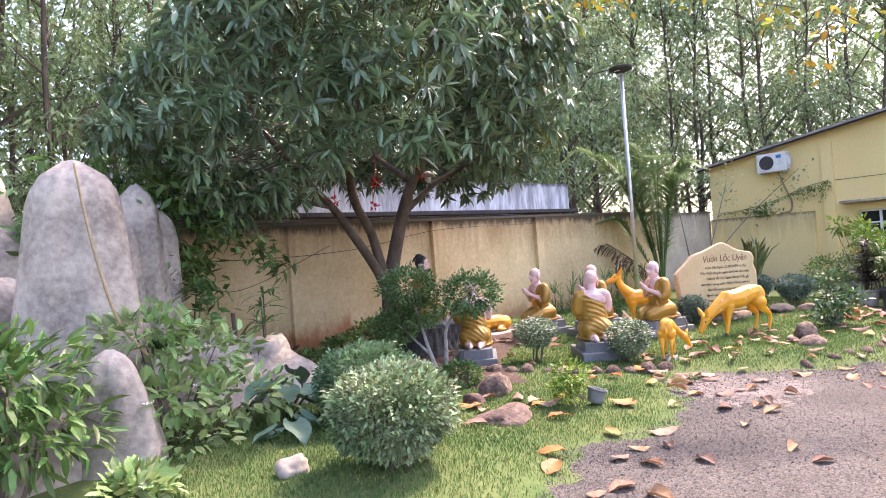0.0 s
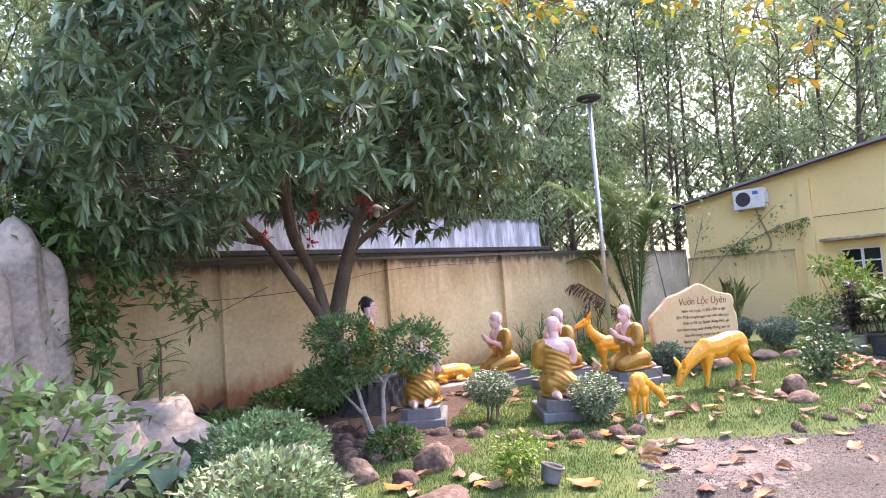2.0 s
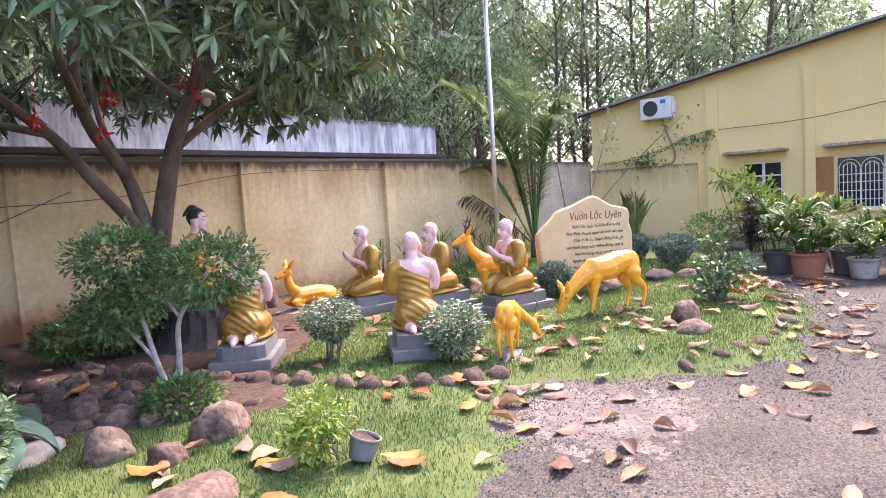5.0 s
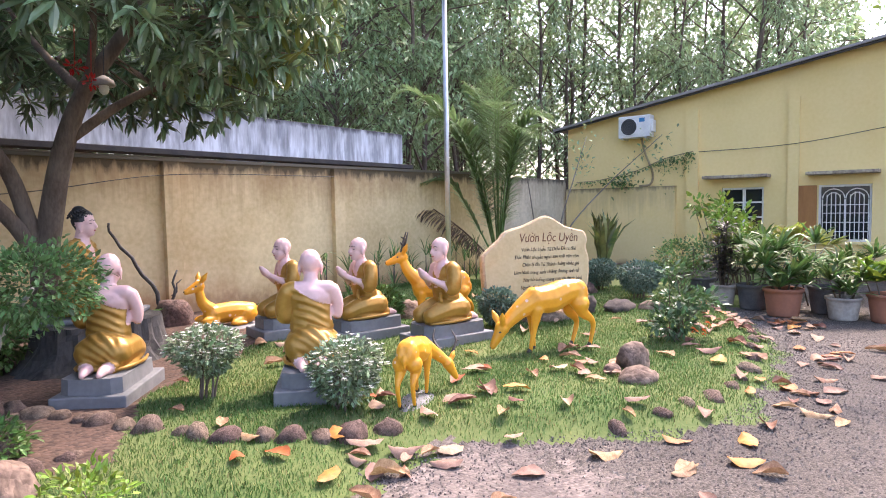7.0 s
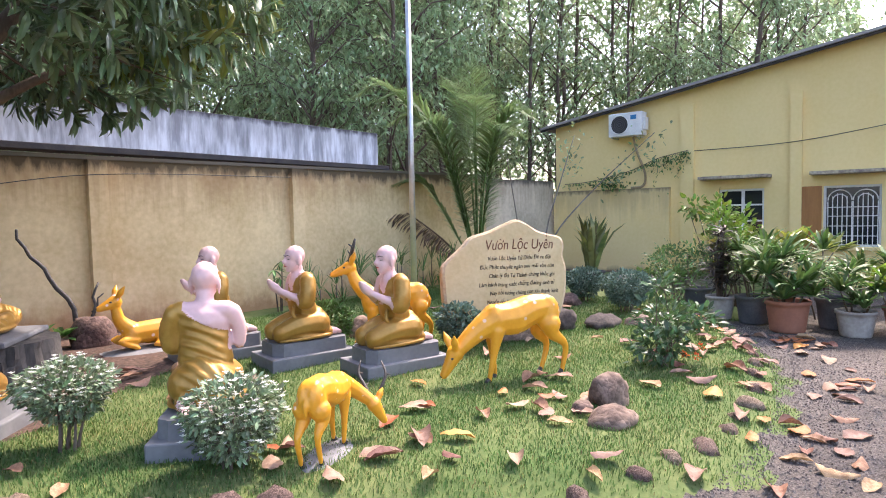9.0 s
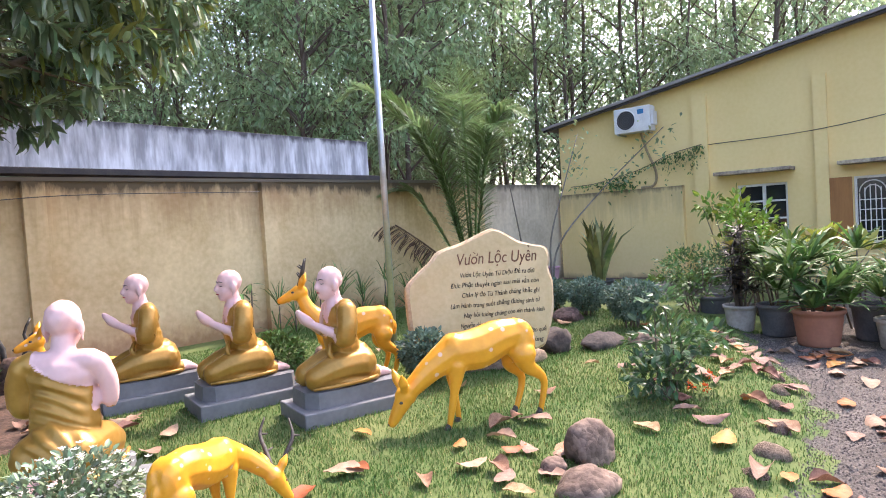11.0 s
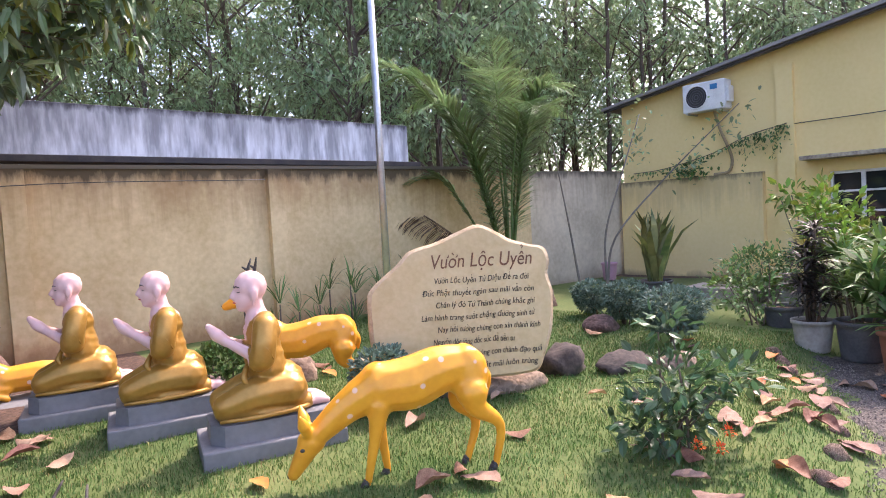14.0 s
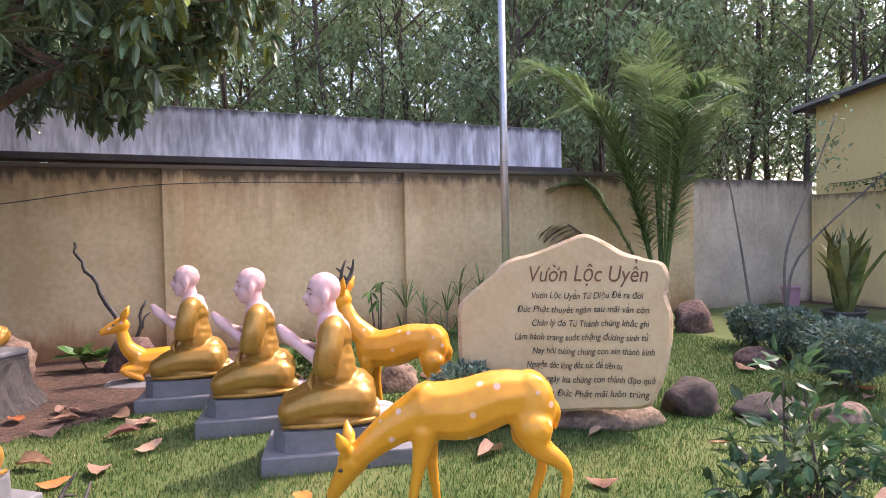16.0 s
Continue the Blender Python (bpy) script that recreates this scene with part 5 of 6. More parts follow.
def pot(at, r, h, mat, label, ribs=0, taper=0.78):
    ob = thing("flower_pot", at, label, "pot")
    prof = [(r * taper * 0.96, 0.0), (r * taper, 0.01)]
    for i in range(1, 9):
        t = i / 9
        prof.append((r * (taper + (0.96 - taper) * t) * (1 + (0.012 if ribs and i % 2 else 0)), h * 0.86 * t))
    prof += [(r * 0.96, h * 0.86), (r * 1.04, h * 0.88), (r * 1.05, h * 0.99), (r * 1.0, h), (r * 0.93, h * 0.985), (r * 0.9, h * 0.85)]
    seg = 32
    v = [(q * math.cos(2 * math.pi * k / seg), q * math.sin(2 * math.pi * k / seg), z) for q, z in prof for k in range(seg)]
    f = [(i * seg + k, i * seg + (k + 1) % seg, (i + 1) * seg + (k + 1) % seg, (i + 1) * seg + k) for i in range(len(prof) - 1) for k in range(seg)]
    f.append(tuple(range(seg))[::-1])
    child("body", mesh_from("body", v, f, mat, True), ob)
    seg2 = [(r * 0.9 * math.cos(2 * math.pi * k / seg), r * 0.9 * math.sin(2 * math.pi * k / seg), h * 0.86 + 0.01 * math.sin(k * 3)) for k in range(seg)]
    child("soil", mesh_from("soil", seg2, [tuple(range(seg))], M_SOIL), ob)
    return ob


DR = -0.155
pot(pose(14.85, 3.24, DR), 0.27, 0.42, M_TERRACOTTA, "ribbed terracotta pot with strap-leaved plant", ribs=1)
pot(pose(14.93, 2.48, DR), 0.23, 0.33, M_POT_PALE, "pale cement pot with leafy plant")
pot(pose(15.3, 4.2, DR + 0.03), 0.2, 0.34, M_POT_PALE, "stained pale cement pot with dark croton")
pot(pose(15.3, 3.75, DR), 0.24, 0.40, M_POT_DARK, "dark cement pot under overhanging leaves")
pot(pose(15.9, 4.7, DR + 0.1), 0.22, 0.3, M_POT_DARK, "low dark cement pot beside the lawn")
pot(pose(15.4, 2.75, DR), 0.25, 0.42, M_POT_DARK, "dark pot behind the terracotta pot")
pot(pose(15.0, 1.95, DR), 0.26, 0.40, M_TERRACOTTA, "terracotta pot with pale leafy plant")
rosette_plant("dracaena", pose(14.85, 3.24, DR + 0.36), "dense strap-leaved dracaena in a terracotta pot", [(0, 0, 0.15), (0.2, 0.15, 0.35), (-0.2, 0.2, 0.4), (0.1, -0.25, 0.3), (-0.25, -0.15, 0.25), (0.1, 0.1, 0.6), (0.3, -0.1, 0.55), (-0.05, 0.3, 0.55), (-0.3, 0.0, 0.1), (0.0, -0.3, 0.12)], 34, 0.42, 0.45, M_GREEN, 51)
rosette_plant("dracaena", pose(14.93, 2.48, DR + 0.28), "strap-leaved plant in a pale pot", [(0, 0, 0.12), (0.2, 0.1, 0.3), (-0.2, 0.15, 0.3), (0.05, -0.2, 0.28), (-0.2, -0.1, 0.1), (0.1, 0.1, 0.5)], 32, 0.36, 0.45, M_GREEN, 52)
rosette_plant("dark_croton", pose(15.3, 4.2, DR + 0.36), "upright croton with near-black narrow leaves", [(0.05 * math.sin(i * 2), 0.05 * math.cos(i * 2), 0.12 + 0.105 * i) for i in range(9)] + [(0.16, 0.1, 0.3), (-0.16, 0.05, 0.4), (0.05, -0.18, 0.2), (-0.1, -0.15, 0.5), (0.14, 0.12, 0.62)], 44, 0.22, 0.05, M_PURPLE, 53)
rosette_plant("dracaena", pose(15.3, 3.75, DR + 0.36), "leafy strap-leaved plant over a dark pot", [(0, 0, 0.2), (0.2, 0.15, 0.4), (-0.2, 0.1, 0.35), (0, -0.2, 0.5), (0.1, 0.2, 0.65)], 32, 0.40, 0.4, M_GREEN, 54)
rosette_plant("yellow_leaved_plant", pose(16.6, 3.9, DR), "upright plant with broad yellow-green leaves", [(0.6, 0, 0.9), (0.8, 0.45, 0.95), (0.5, -0.4, 0.95), (0.7, -0.9, 0.9), (0.6, 0.9, 0.9)], 12, 0.42, 0.8, M_YELLOW, 55, kind="oval")
rosette_plant("dracaena", pose(15.9, 2.9, DR), "tall leafy clump before the house wall", [(0, 0, 0.6), (0.3, 0.4, 0.8), (-0.1, -0.4, 0.75), (0.2, 0.1, 1.0), (0.3, -0.7, 0.8), (0.1, 0.8, 0.7), (0.4, 0.9, 1.0)], 34, 0.42, 0.5, M_GREEN, 56)
rosette_plant("yellow_leaved_plant", pose(15.3, 1.9, DR), "low plant with pale yellow-green leaves", [(0, 0, 0.6), (-0.3, 0.2, 0.55), (0.2, 0.4, 0.65), (-0.4, -0.3, 0.6), (0.1, -0.5, 0.6)], 26, 0.36, 0.6, M_LIGHT, 57, kind="oval")
rosette_plant("snake_plant", pose(17.6, 7.3, 0.2), "tall snake plant with upright banded leaves", [(0.08 * math.cos(i), 0.08 * math.sin(i), 0.02) for i in range(6)], 9, 1.08, 1.3, M_SNAKE, 58, spread=0.7)
pot(pose(17.6, 7.3, -0.02), 0.27, 0.28, M_POT_DARK, "low dark pot holding the snake plant")
rosette_plant("bedding_plant", pose(17.6, 6.3, 0.22), "low bright green bedding plants in a planter", [(0.15 * (i % 3), -0.16 * i, 0.0) for i in range(8)], 16, 0.17, 0.5, M_LIGHT, 59, kind="oval")
planter = thing("planter", pose(17.7, 5.75, 0), "low weathered cement planter with bedding plants", "planter")
part("body", boxed(-0.3, 0.3, -0.95, 0.95, -0.05, 0.2, bevel=0.02), M_POT_PALE, planter)
# potted herb on the lawn
pot(pose(5.6, 4.16, 0.02, 10, 14, 0), 0.095, 0.14, M_PLINTH, "small tilted grey pot on the lawn")
bush("potted_herb", pose(5.5, 4.26, 0.13), "yellow-green herb growing out of a tilted pot", [((-0.07, 0.04, 0.17), (0.21, 0.19, 0.18)), ((-0.1, 0.08, 0.04), (0.2, 0.18, 0.12))], 620, 0.05, M_LIGHT, stems=12, stem_r=0.005, seed=61, shell=0.2, category="plant")


def taro(at, label, leaves, seed):
    """Broad heart-shaped blades, each on its own stalk."""
    ob = thing("taro", at, label, "plant")
    r = random.Random(seed)
    for i in range(leaves):
        a = i * 2.4 + r.uniform(-0.3, 0.3)
        ln, z = r.uniform(0.26, 0.4), r.uniform(0.14, 0.42)
        foot = Vector((math.cos(a), math.sin(a), 0)) * r.uniform(0.08, 0.34)
        vs, fs = [], []
        for k in range(11):
            t = k / 10
            w = ln * 0.46 * math.sin(math.pi * min(1, 0.12 + 0.9 * t ** 0.8)) ** 0.7 * (1 - t) ** 0.25 + 0.002
            for s in (-1, -0.5, 0, 0.5, 1):
                back = -0.16 * ln * abs(s) * max(0, 1 - t * 4)
                vs.append((t * ln + back - 0.1 * ln, s * w, 0.10 * ln * abs(s) + 0.03 * ln * math.cos(s * 6 + t * 9) - 0.35 * ln * t * t))
        for k in range(10):
            for j in range(4):
                fs.append((k * 5 + j, (k + 1) * 5 + j, (k + 1) * 5 + j + 1, k * 5 + j + 1))
        leaf = child("leaf", mesh_from("leaf", vs, fs, M_TARO, True), ob, at=Matrix.Translation(foot + Vector((0, 0, z))) @ pose(0, 0, 0, r.uniform(-12, 12), r.uniform(0, 28), math.degrees(a)))
        child("stalk", mesh_from("stalk", *tube_data(smooth_path([(0, 0, -0.05), foot * 0.6 + Vector((0, 0, z * 0.7)), foot + Vector((0, 0, z))], 3), [0.012] * 7, 6), M_GREEN, True), ob)
    return ob


taro(pose(4.22, 5.92, 0), "taro with broad blue-green leaves beside boulders", 7, 62)
taro(pose(3.3, 6.15, 0.1), "taro with broad blue-green leaves in the rockery", 8, 162)
taro(pose(2.95, 5.5, 0.02) @ Matrix.Scale(0.72, 4), "taro with broad blue-green leaves at the lawn edge", 7, 163)
rosette_plant("fern", pose(3.1, 7.9, 0.55), "arching green fern on the rockery", [(0, 0, 0), (0.3, -0.2, -0.1), (-0.3, 0.1, 0.1)], 34, 0.62, 0.45, M_GREEN, 63)
rosette_plant("small_dracaena", pose(3.72, 7.35, 0.35), "slender dark dracaena behind the rocks", [(0, 0, 0.4), (0, 0, 0.6), (0, 0.02, 0.8), (0.02, 0, 0.95)], 16, 0.28, 0.0, M_GREEN, 64)


def bamboo():
    rng = np.random.default_rng(70)
    ob = thing("bamboo_clump", pose(2.85, 9.5, 0), "dense drooping bamboo in front of the yard wall", "bamboo")
    P, W, S = [], [], []
    r = random.Random(70)
    for i in range(30):
        a, ln = r.uniform(0, 6.283), r.uniform(0.7, 1.7)
        b = Vector((r.uniform(-1.4, 0.7), r.uniform(-0.25, 0.3), -0.05))
        top = Vector((b.x + math.cos(a) * 0.5, b.y + 0.3 * math.sin(a) - 0.3, r.uniform(1.7, 3.0)))
        tip = top + Vector((math.cos(a) * ln * 0.6, -abs(math.sin(a)) * ln * 0.5, -ln * 0.55))
        path = smooth_path([b, b.lerp(top, 0.6), top, tip], 5)
        child("cane", mesh_from("cane", *tube_data(path, np.linspace(0.015, 0.004, len(path)), 6), M_PALM, True), ob)
        for q in path[5:]:
            n = 17
            P.append(np.array(q) + rng.normal(0, 0.12, (n, 3)))
            W.append(np.c_[rng.normal(0, 0.8, (n, 2)), rng.normal(-0.45, 0.4, n)])
            S.append(rng.uniform(0.14, 0.26, n))
    v, f = scatter_leaves(rng, np.concatenate(P), np.concatenate(W), np.concatenate(S), "diamond")
    child("foliage", mesh_from("foliage", v, f, M_LEAFY), ob, "narrow drooping green leaves")


bamboo()


def palm():
    rng = np.random.default_rng(80)
    r = random.Random(80)
    ob = thing("coconut_palm", pose(15.95, 9.0, 0), "young coconut palm with arching feathered fronds", "palm")
    child("trunk", mesh_from("trunk", *tube_data([(0, 0, -0.1), (0, 0, 0.2), (0.02, 0, 0.5)], [0.14, 0.12, 0.08], 12), M_BARK, True), ob)
    # each frond: its heading, then reach and height of three points along its bow
    fronds = [
        (134, (0.65, 2.6), (1.75, 4.0), (2.5, 3.75), False), (146, (0.55, 2.5), (1.35, 3.75), (2.2, 3.6), False), (118, (0.5, 2.4), (1.2, 3.5), (1.9, 3.3), False),
        (134, (0.85, 1.85), (1.25, 2.15), (1.95, 2.0), False), (170, (0.5, 2.2), (1.1, 3.2), (1.9, 3.0), False), (215, (0.25, 2.4), (0.7, 3.5), (1.4, 3.6), False),
        (240, (0.4, 2.2), (1.0, 3.1), (1.8, 2.8), False), (275, (0.35, 2.5), (0.8, 3.4), (1.4, 3.2), False), (310, (0.3, 2.5), (0.6, 3.5), (1.2, 3.5), False),
        (44, (0.1, 2.8), (0.2, 4.1), (0.6, 4.8), False), (80, (0.2, 2.7), (0.5, 3.9), (1.0, 4.4), False), (200, (0.1, 2.6), (0.2, 3.8), (0.4, 4.4), False),
        (350, (0.4, 2.4), (0.9, 3.3), (1.6, 3.1), False), (20, (0.5, 2.3), (1.2, 3.2), (2.0, 2.9), False), (130, (0.9, 1.15), (1.9, 1.72), (2.6, 1.1), True),
    ]
    for a, low, top, end, dry in fronds:
        a = radians(a)
        bow = smooth_path([(0, 0, 0.25)] + [(math.cos(a) * q, math.sin(a) * q, z) for q, z in (low, top, end)], 5)
        pts = bow[:14] + bow[-1:]
        ln = len(pts)
        fr = child("frond_stem", mesh_from("frond_stem", *tube_data(pts, np.linspace(0.024, 0.004, ln), 6), M_DRY if dry else M_PALM, True), ob)
        sp = smooth_path(pts[2:], 9)
        P, W, S = [], [], []
        for i, q in enumerate(sp[:-1]):
            t = i / len(sp)
            ax = (sp[i + 1] - q).normalized()
            side = ax.cross(Vector((0, 0, 1))).normalized()
            for s in (1, -1):
                w = side * s * 0.95 + ax * (0.45 + 0.45 * t) + Vector((0, 0, -0.8 if dry else -0.08)) + Vector((rng.normal(0, 0.08), rng.normal(0, 0.08), rng.normal(0, 0.08)))
                P.append(q), W.append(w), S.append(0.52 * math.sin(math.pi * min(0.97, 0.22 + 0.75 * t)) + 0.08)
        v, f = scatter_leaves(rng, np.array(P), np.array(W), np.array(S) * 1.05, "frond", 0.2)
        child("leaflet_fan", mesh_from("leaflet_fan", v, f, M_DRY if dry else M_PALM), ob, "drooping dry brown leaflets" if dry else "")


palm()
for i in range(17):
    x = 12.0 + 0.26 * i + 0.05 * math.sin(i * 7)
    rosette_plant("tall_grass", pose(x, 9.55 + 0.2 * math.sin(i * 3), 0), "tuft of tall thin grass along the wall", [(0, 0, 0.0), (0.02, 0.02, 0.45 + 0.15 * math.sin(i * 5))], 13, 0.42, 0.95, M_LEAFY, 200 + i, kind="blade", category="grass")


def climber():
    """Two thin leaning stems in the corner, with sparse leaves at their heads."""
    rng = np.random.default_rng(90)
    ob = thing("sapling", pose(18.6, 8.9, 0), "thin leaning sapling with sparse leafy top", "sapling")
    stems = [[(0, 0, -0.05), (0.1, 0.05, 1.0), (0.55, -0.1, 2.2), (0.9, -0.3, 3.3)], [(0, 0, -0.05), (0.2, -0.1, 0.9), (0.9, -0.8, 2.0), (1.0, -2.2, 3.2)], [(-0.45, 0.3, -0.05), (-0.62, 0.38, 1.2), (-0.85, 0.5, 2.7)]]
    P, W, S = [], [], []
    for st in stems:
        p = smooth_path(st, 5)
        child("stem", mesh_from("stem", *tube_data(p, np.linspace(0.026, 0.009, len(p)), 7), M_BARK_PALE, True), ob)
        for q in p[11:]:
            n = 14
            P.append(np.array(q) + rng.normal(0, 0.2, (n, 3))), W.append(rng.normal(0, 1, (n, 3)) - [0, 0, 0.5]), S.append(rng.uniform(0.07, 0.15, n))
    v, f = scatter_leaves(rng, np.concatenate(P), np.concatenate(W), np.concatenate(S), "oval")
    child("foliage", mesh_from("foliage", v, f, M_FOREST), ob)


climber()


def vine():
    rng = np.random.default_rng(91)
    ob = thing("vine", pose(20.36, 0, 0), "creeper hanging along a cable on the house wall", "vine")
    p = smooth_path([(0, 9.3, 2.18), (0, 8.6, 2.22), (0, 7.6, 2.42), (0, 6.9, 2.68), (0, 6.2, 2.82)], 10)
    child("stem", mesh_from("stem", *tube_data(p, [0.008] * len(p), 5), M_BARK, True), ob)
    P, W, S = [], [], []
    for i, q in enumerate(p):
        n = 5 if i < 28 else 22
        dz = rng.exponential(0.03 if i < 28 else 0.16, n)
        P.append(np.array(q) + np.c_[rng.normal(-0.03, 0.02, n), rng.normal(0, 0.04, n), -dz]), W.append(np.c_[rng.normal(-0.3, 0.3, n), rng.normal(0, 0.5, n), rng.normal(-0.7, 0.3, n)]), S.append(rng.uniform(0.04, 0.08, n))
    n = 160
    P.append(np.array([-0.1, 8.0, 2.12]) + rng.normal(0, 1, (n, 3)) * [0.08, 0.22, 0.08]), W.append(rng.normal(0, 1, (n, 3))), S.append(rng.uniform(0.06, 0.12, n))
    v, f = scatter_leaves(rng, np.concatenate(P), np.concatenate(W), np.concatenate(S), "oval")
    child("leaves", mesh_from("leaves", v, f, M_GREEN), ob)


vine()


def almond_tree():
    """The almond tree beside the drive whose boughs hang over it and whose leaves lie about."""
    rng = np.random.default_rng(95)
    r = random.Random(95)
    ob = thing("almond_tree", pose(15.2, -1.0, -0.16), "tropical almond tree with yellowing leaves", "tree")
    bars = [tube_data(smooth_path([(0, 0, -0.1), (0.05, 0, 2), (0, 0.1, 4.2), (0, 0, 7)], 4), np.linspace(0.19, 0.06, 13), 10)]
    P, W, S = [], [], []
    for i in range(26):
        a, z = i * 2.4, 4.2 + 0.13 * i
        ln = r.uniform(2.4, 4.2)
        path = smooth_path([(0, 0, z), (math.cos(a) * ln * 0.5, math.sin(a) * ln * 0.5, z + 0.45), (math.cos(a) * ln, math.sin(a) * ln, z + 0.5)], 4)
        bars.append(tube_data(path, np.linspace(0.05, 0.012, len(path)), 6))
        for q in path[3:]:
            n = 13
            P.append(np.array(q) + rng.normal(0, 0.22, (n, 3))), W.append(np.c_[rng.normal(0, 1, (n, 2)), rng.normal(-0.2, 0.4, n)]), S.append(rng.uniform(0.14, 0.26, n))
    # long thin boughs that reach over the drive and end in loose yellow sprays
    for pts in (
        [(0, 0, 4.6), (-4.2, 2.2, 5.2), (-6.7, 3.3, 4.3), (-7.85, 3.6, 3.45)],
        [(0, 0, 4.8), (-4.7, 3.0, 5.6), (-6.8, 4.3, 5.0), (-7.75, 4.75, 4.6)],
        [(0, 0, 5.0), (-5.7, 4.0, 5.6), (-7.6, 4.9, 4.95), (-8.4, 5.3, 4.6), (-9.0, 5.8, 4.75)],
        [(0, 0, 4.7), (-4.4, 2.7, 5.4), (-6.6, 3.9, 4.65), (-7.4, 4.0, 4.15)],
    ):
        path = smooth_path(pts, 6)
        bars.append(tube_data(path, np.linspace(0.032, 0.005, len(path)), 6))
        for q in path[-9:]:
            side = np.array(q) + np.array([r.uniform(-0.3, 0.3), r.uniform(-0.3, 0.3), r.uniform(-0.25, 0.1)])
            bars.append(tube_data([q, side], [0.008, 0.004], 4))
            n = 7
            P.append(side + rng.normal(0, 0.09, (n, 3))), W.append(np.c_[rng.normal(0, 1, (n, 2)), rng.normal(-0.4, 0.4, n)]), S.append(rng.uniform(0.08, 0.15, n))
    child("trunk", mesh_from("trunk", *merged(*bars), M_BARK, True), ob)
    v, f = scatter_leaves(rng, np.concatenate(P), np.concatenate(W), np.concatenate(S), "oval")
    pale = rng.random(len(f) // 6) < 0.35
    pale[-4 * 9 * 7:] = rng.random(4 * 9 * 7) < 0.75
    child("crown", mesh_from("crown", v, f, [M_LIGHT, M_ALMOND], False, np.repeat(pale.astype(int), 6)), ob)


almond_tree()


# ---- rocks ----
def rock(x, y, z, size, seed, label="brown weathered boulder on the ground", turn=0, mat=None, rough=0.22, name="boulder", group="", sub=3):
    ob = new(name, rock_mesh(name, size, seed, mat or M_BOULDER, rough, sub))
    ob.matrix_basis = pose(x, y, z - size[2] * 0.1, 0, 0, turn)
    return tagged(ob, label, "rock", group)


def tall_rock(x, y, z, w, d, h, seed, label, turn=0, lean=0.0, top=0.45):
    """A standing cement rock: an upright tapered column with creases."""
    n, seg = 22, 40
    vs, fs = [], []
    o = Vector((seed * 5.1, seed * 2.3, 0))
    for i in range(n):
        t = i / (n - 1)
        k = (1 - (1 - top) * t ** 1.6) * math.sqrt(max(0.0, 1 - max(0, (t - 0.86) / 0.14) ** 2 * 0.96))
        for s in range(seg):
            a = 2 * math.pi * s / seg
            dv = Vector((math.cos(a), math.sin(a), 0))
            q = 1 + 0.18 * noise.noise(dv * 1.2 + o + Vector((0, 0, t * 1.6))) + 0.13 * noise.noise(dv * 3.4 + o + Vector((0, 0, t * 1.1))) - 0.10 * max(0.0, 0.25 - abs(noise.noise(dv * 2.1 + o * 2 + Vector((0, 0, t * 0.9))))) + 0.03 * noise.noise(dv * 9 + o + Vector((0, 0, t * 8)))
            q *= (abs(math.cos(a)) ** 3.2 + abs(math.sin(a)) ** 3.2) ** (-1 / 3.2)
            vs.append((dv.x * w / 2 * k * q + lean * t * h, dv.y * d / 2 * k * q, h * t - 0.05 + 0.02 * h * noise.noise(dv * 1.5 + o) * (t > 0.9)))
    for i in range(n - 1):
        for s in range(seg):
            a, b = i * seg + s, i * seg + (s + 1) % seg
            fs.append((a, b, b + seg, a + seg))
    fs.append(tuple(range((n - 1) * seg, n * seg)))
    ob = new("standing_rock", mesh_from("standing_rock", vs, fs, M_ROCK, True))
    ob.matrix_basis = pose(x, y, z, 0, 0, turn)
    return tagged(ob, label, "rock", "rockery")


tall_rock(1.72, 6.75, 0, 1.12, 0.7, 2.72, 1, "tall flat-faced grey cement rock with a bare stem", turn=-35, top=0.55)
tall_rock(1.72, 5.75, 0, 0.66, 0.5, 1.12, 2, "small leaning grey cement rock at the lawn edge", turn=-30, lean=-0.05, top=0.4)
tall_rock(2.75, 8.45, 0, 0.62, 0.5, 2.75, 3, "slender fluted grey cement rock pillar", turn=-20, top=0.7)
tall_rock(3.05, 8.6, 0, 0.5, 0.45, 2.45, 4, "narrow grey cement rock pillar", turn=10, top=0.7)
tall_rock(2.4, 8.1, 0, 0.6, 0.5, 2.3, 5, "fluted grey cement rock pillar", turn=30, top=0.75)
tall_rock(1.25, 7.75, 0, 0.9, 0.8, 1.75, 10, "rounded grey cement ledge rock", turn=15, top=0.75)
tall_rock(1.2, 8.5, 0, 1.3, 0.9, 2.35, 6, "broad grey cement rock with ledges", turn=0, top=0.6)
tall_rock(1.15, 9.15, 0, 1.4, 0.9, 3.35, 7, "dark weathered cement rock peak", turn=20, top=0.35)
tall_rock(0.4, 6.9, 0, 1.2, 0.8, 1.6, 8, "rounded grey cement rock", turn=10, top=0.7)
tall_rock(1.2, 5.9, 0, 0.9, 0.5, 0.7, 9, "low grey cement rock under a shrub", turn=10, top=0.7)
rock(3.75, 7.35, 0.0, (0.62, 0.5, 0.55), 11, "stepped grey cement rock in the bed", mat=M_ROCK)
rock(3.7, 7.4, 0.5, (0.28, 0.26, 0.26), 12, "rounded grey cap rock", mat=M_ROCK)
rock(2.9, 7.3, 0.0, (0.7, 0.5, 0.7), 13, "rounded grey cement rock behind shrubs", mat=M_ROCK)
stem = thing("bare_stem", pose(1.6, 6.33, 0), "bare creeper stem running down the tall rock", "creeper")
sp = smooth_path([(0.06, 0.06, 2.6), (0.10, 0.02, 2.2), (0.16, -0.08, 1.7), (0.26, -0.16, 1.25), (0.42, -0.30, 0.95)], 6)
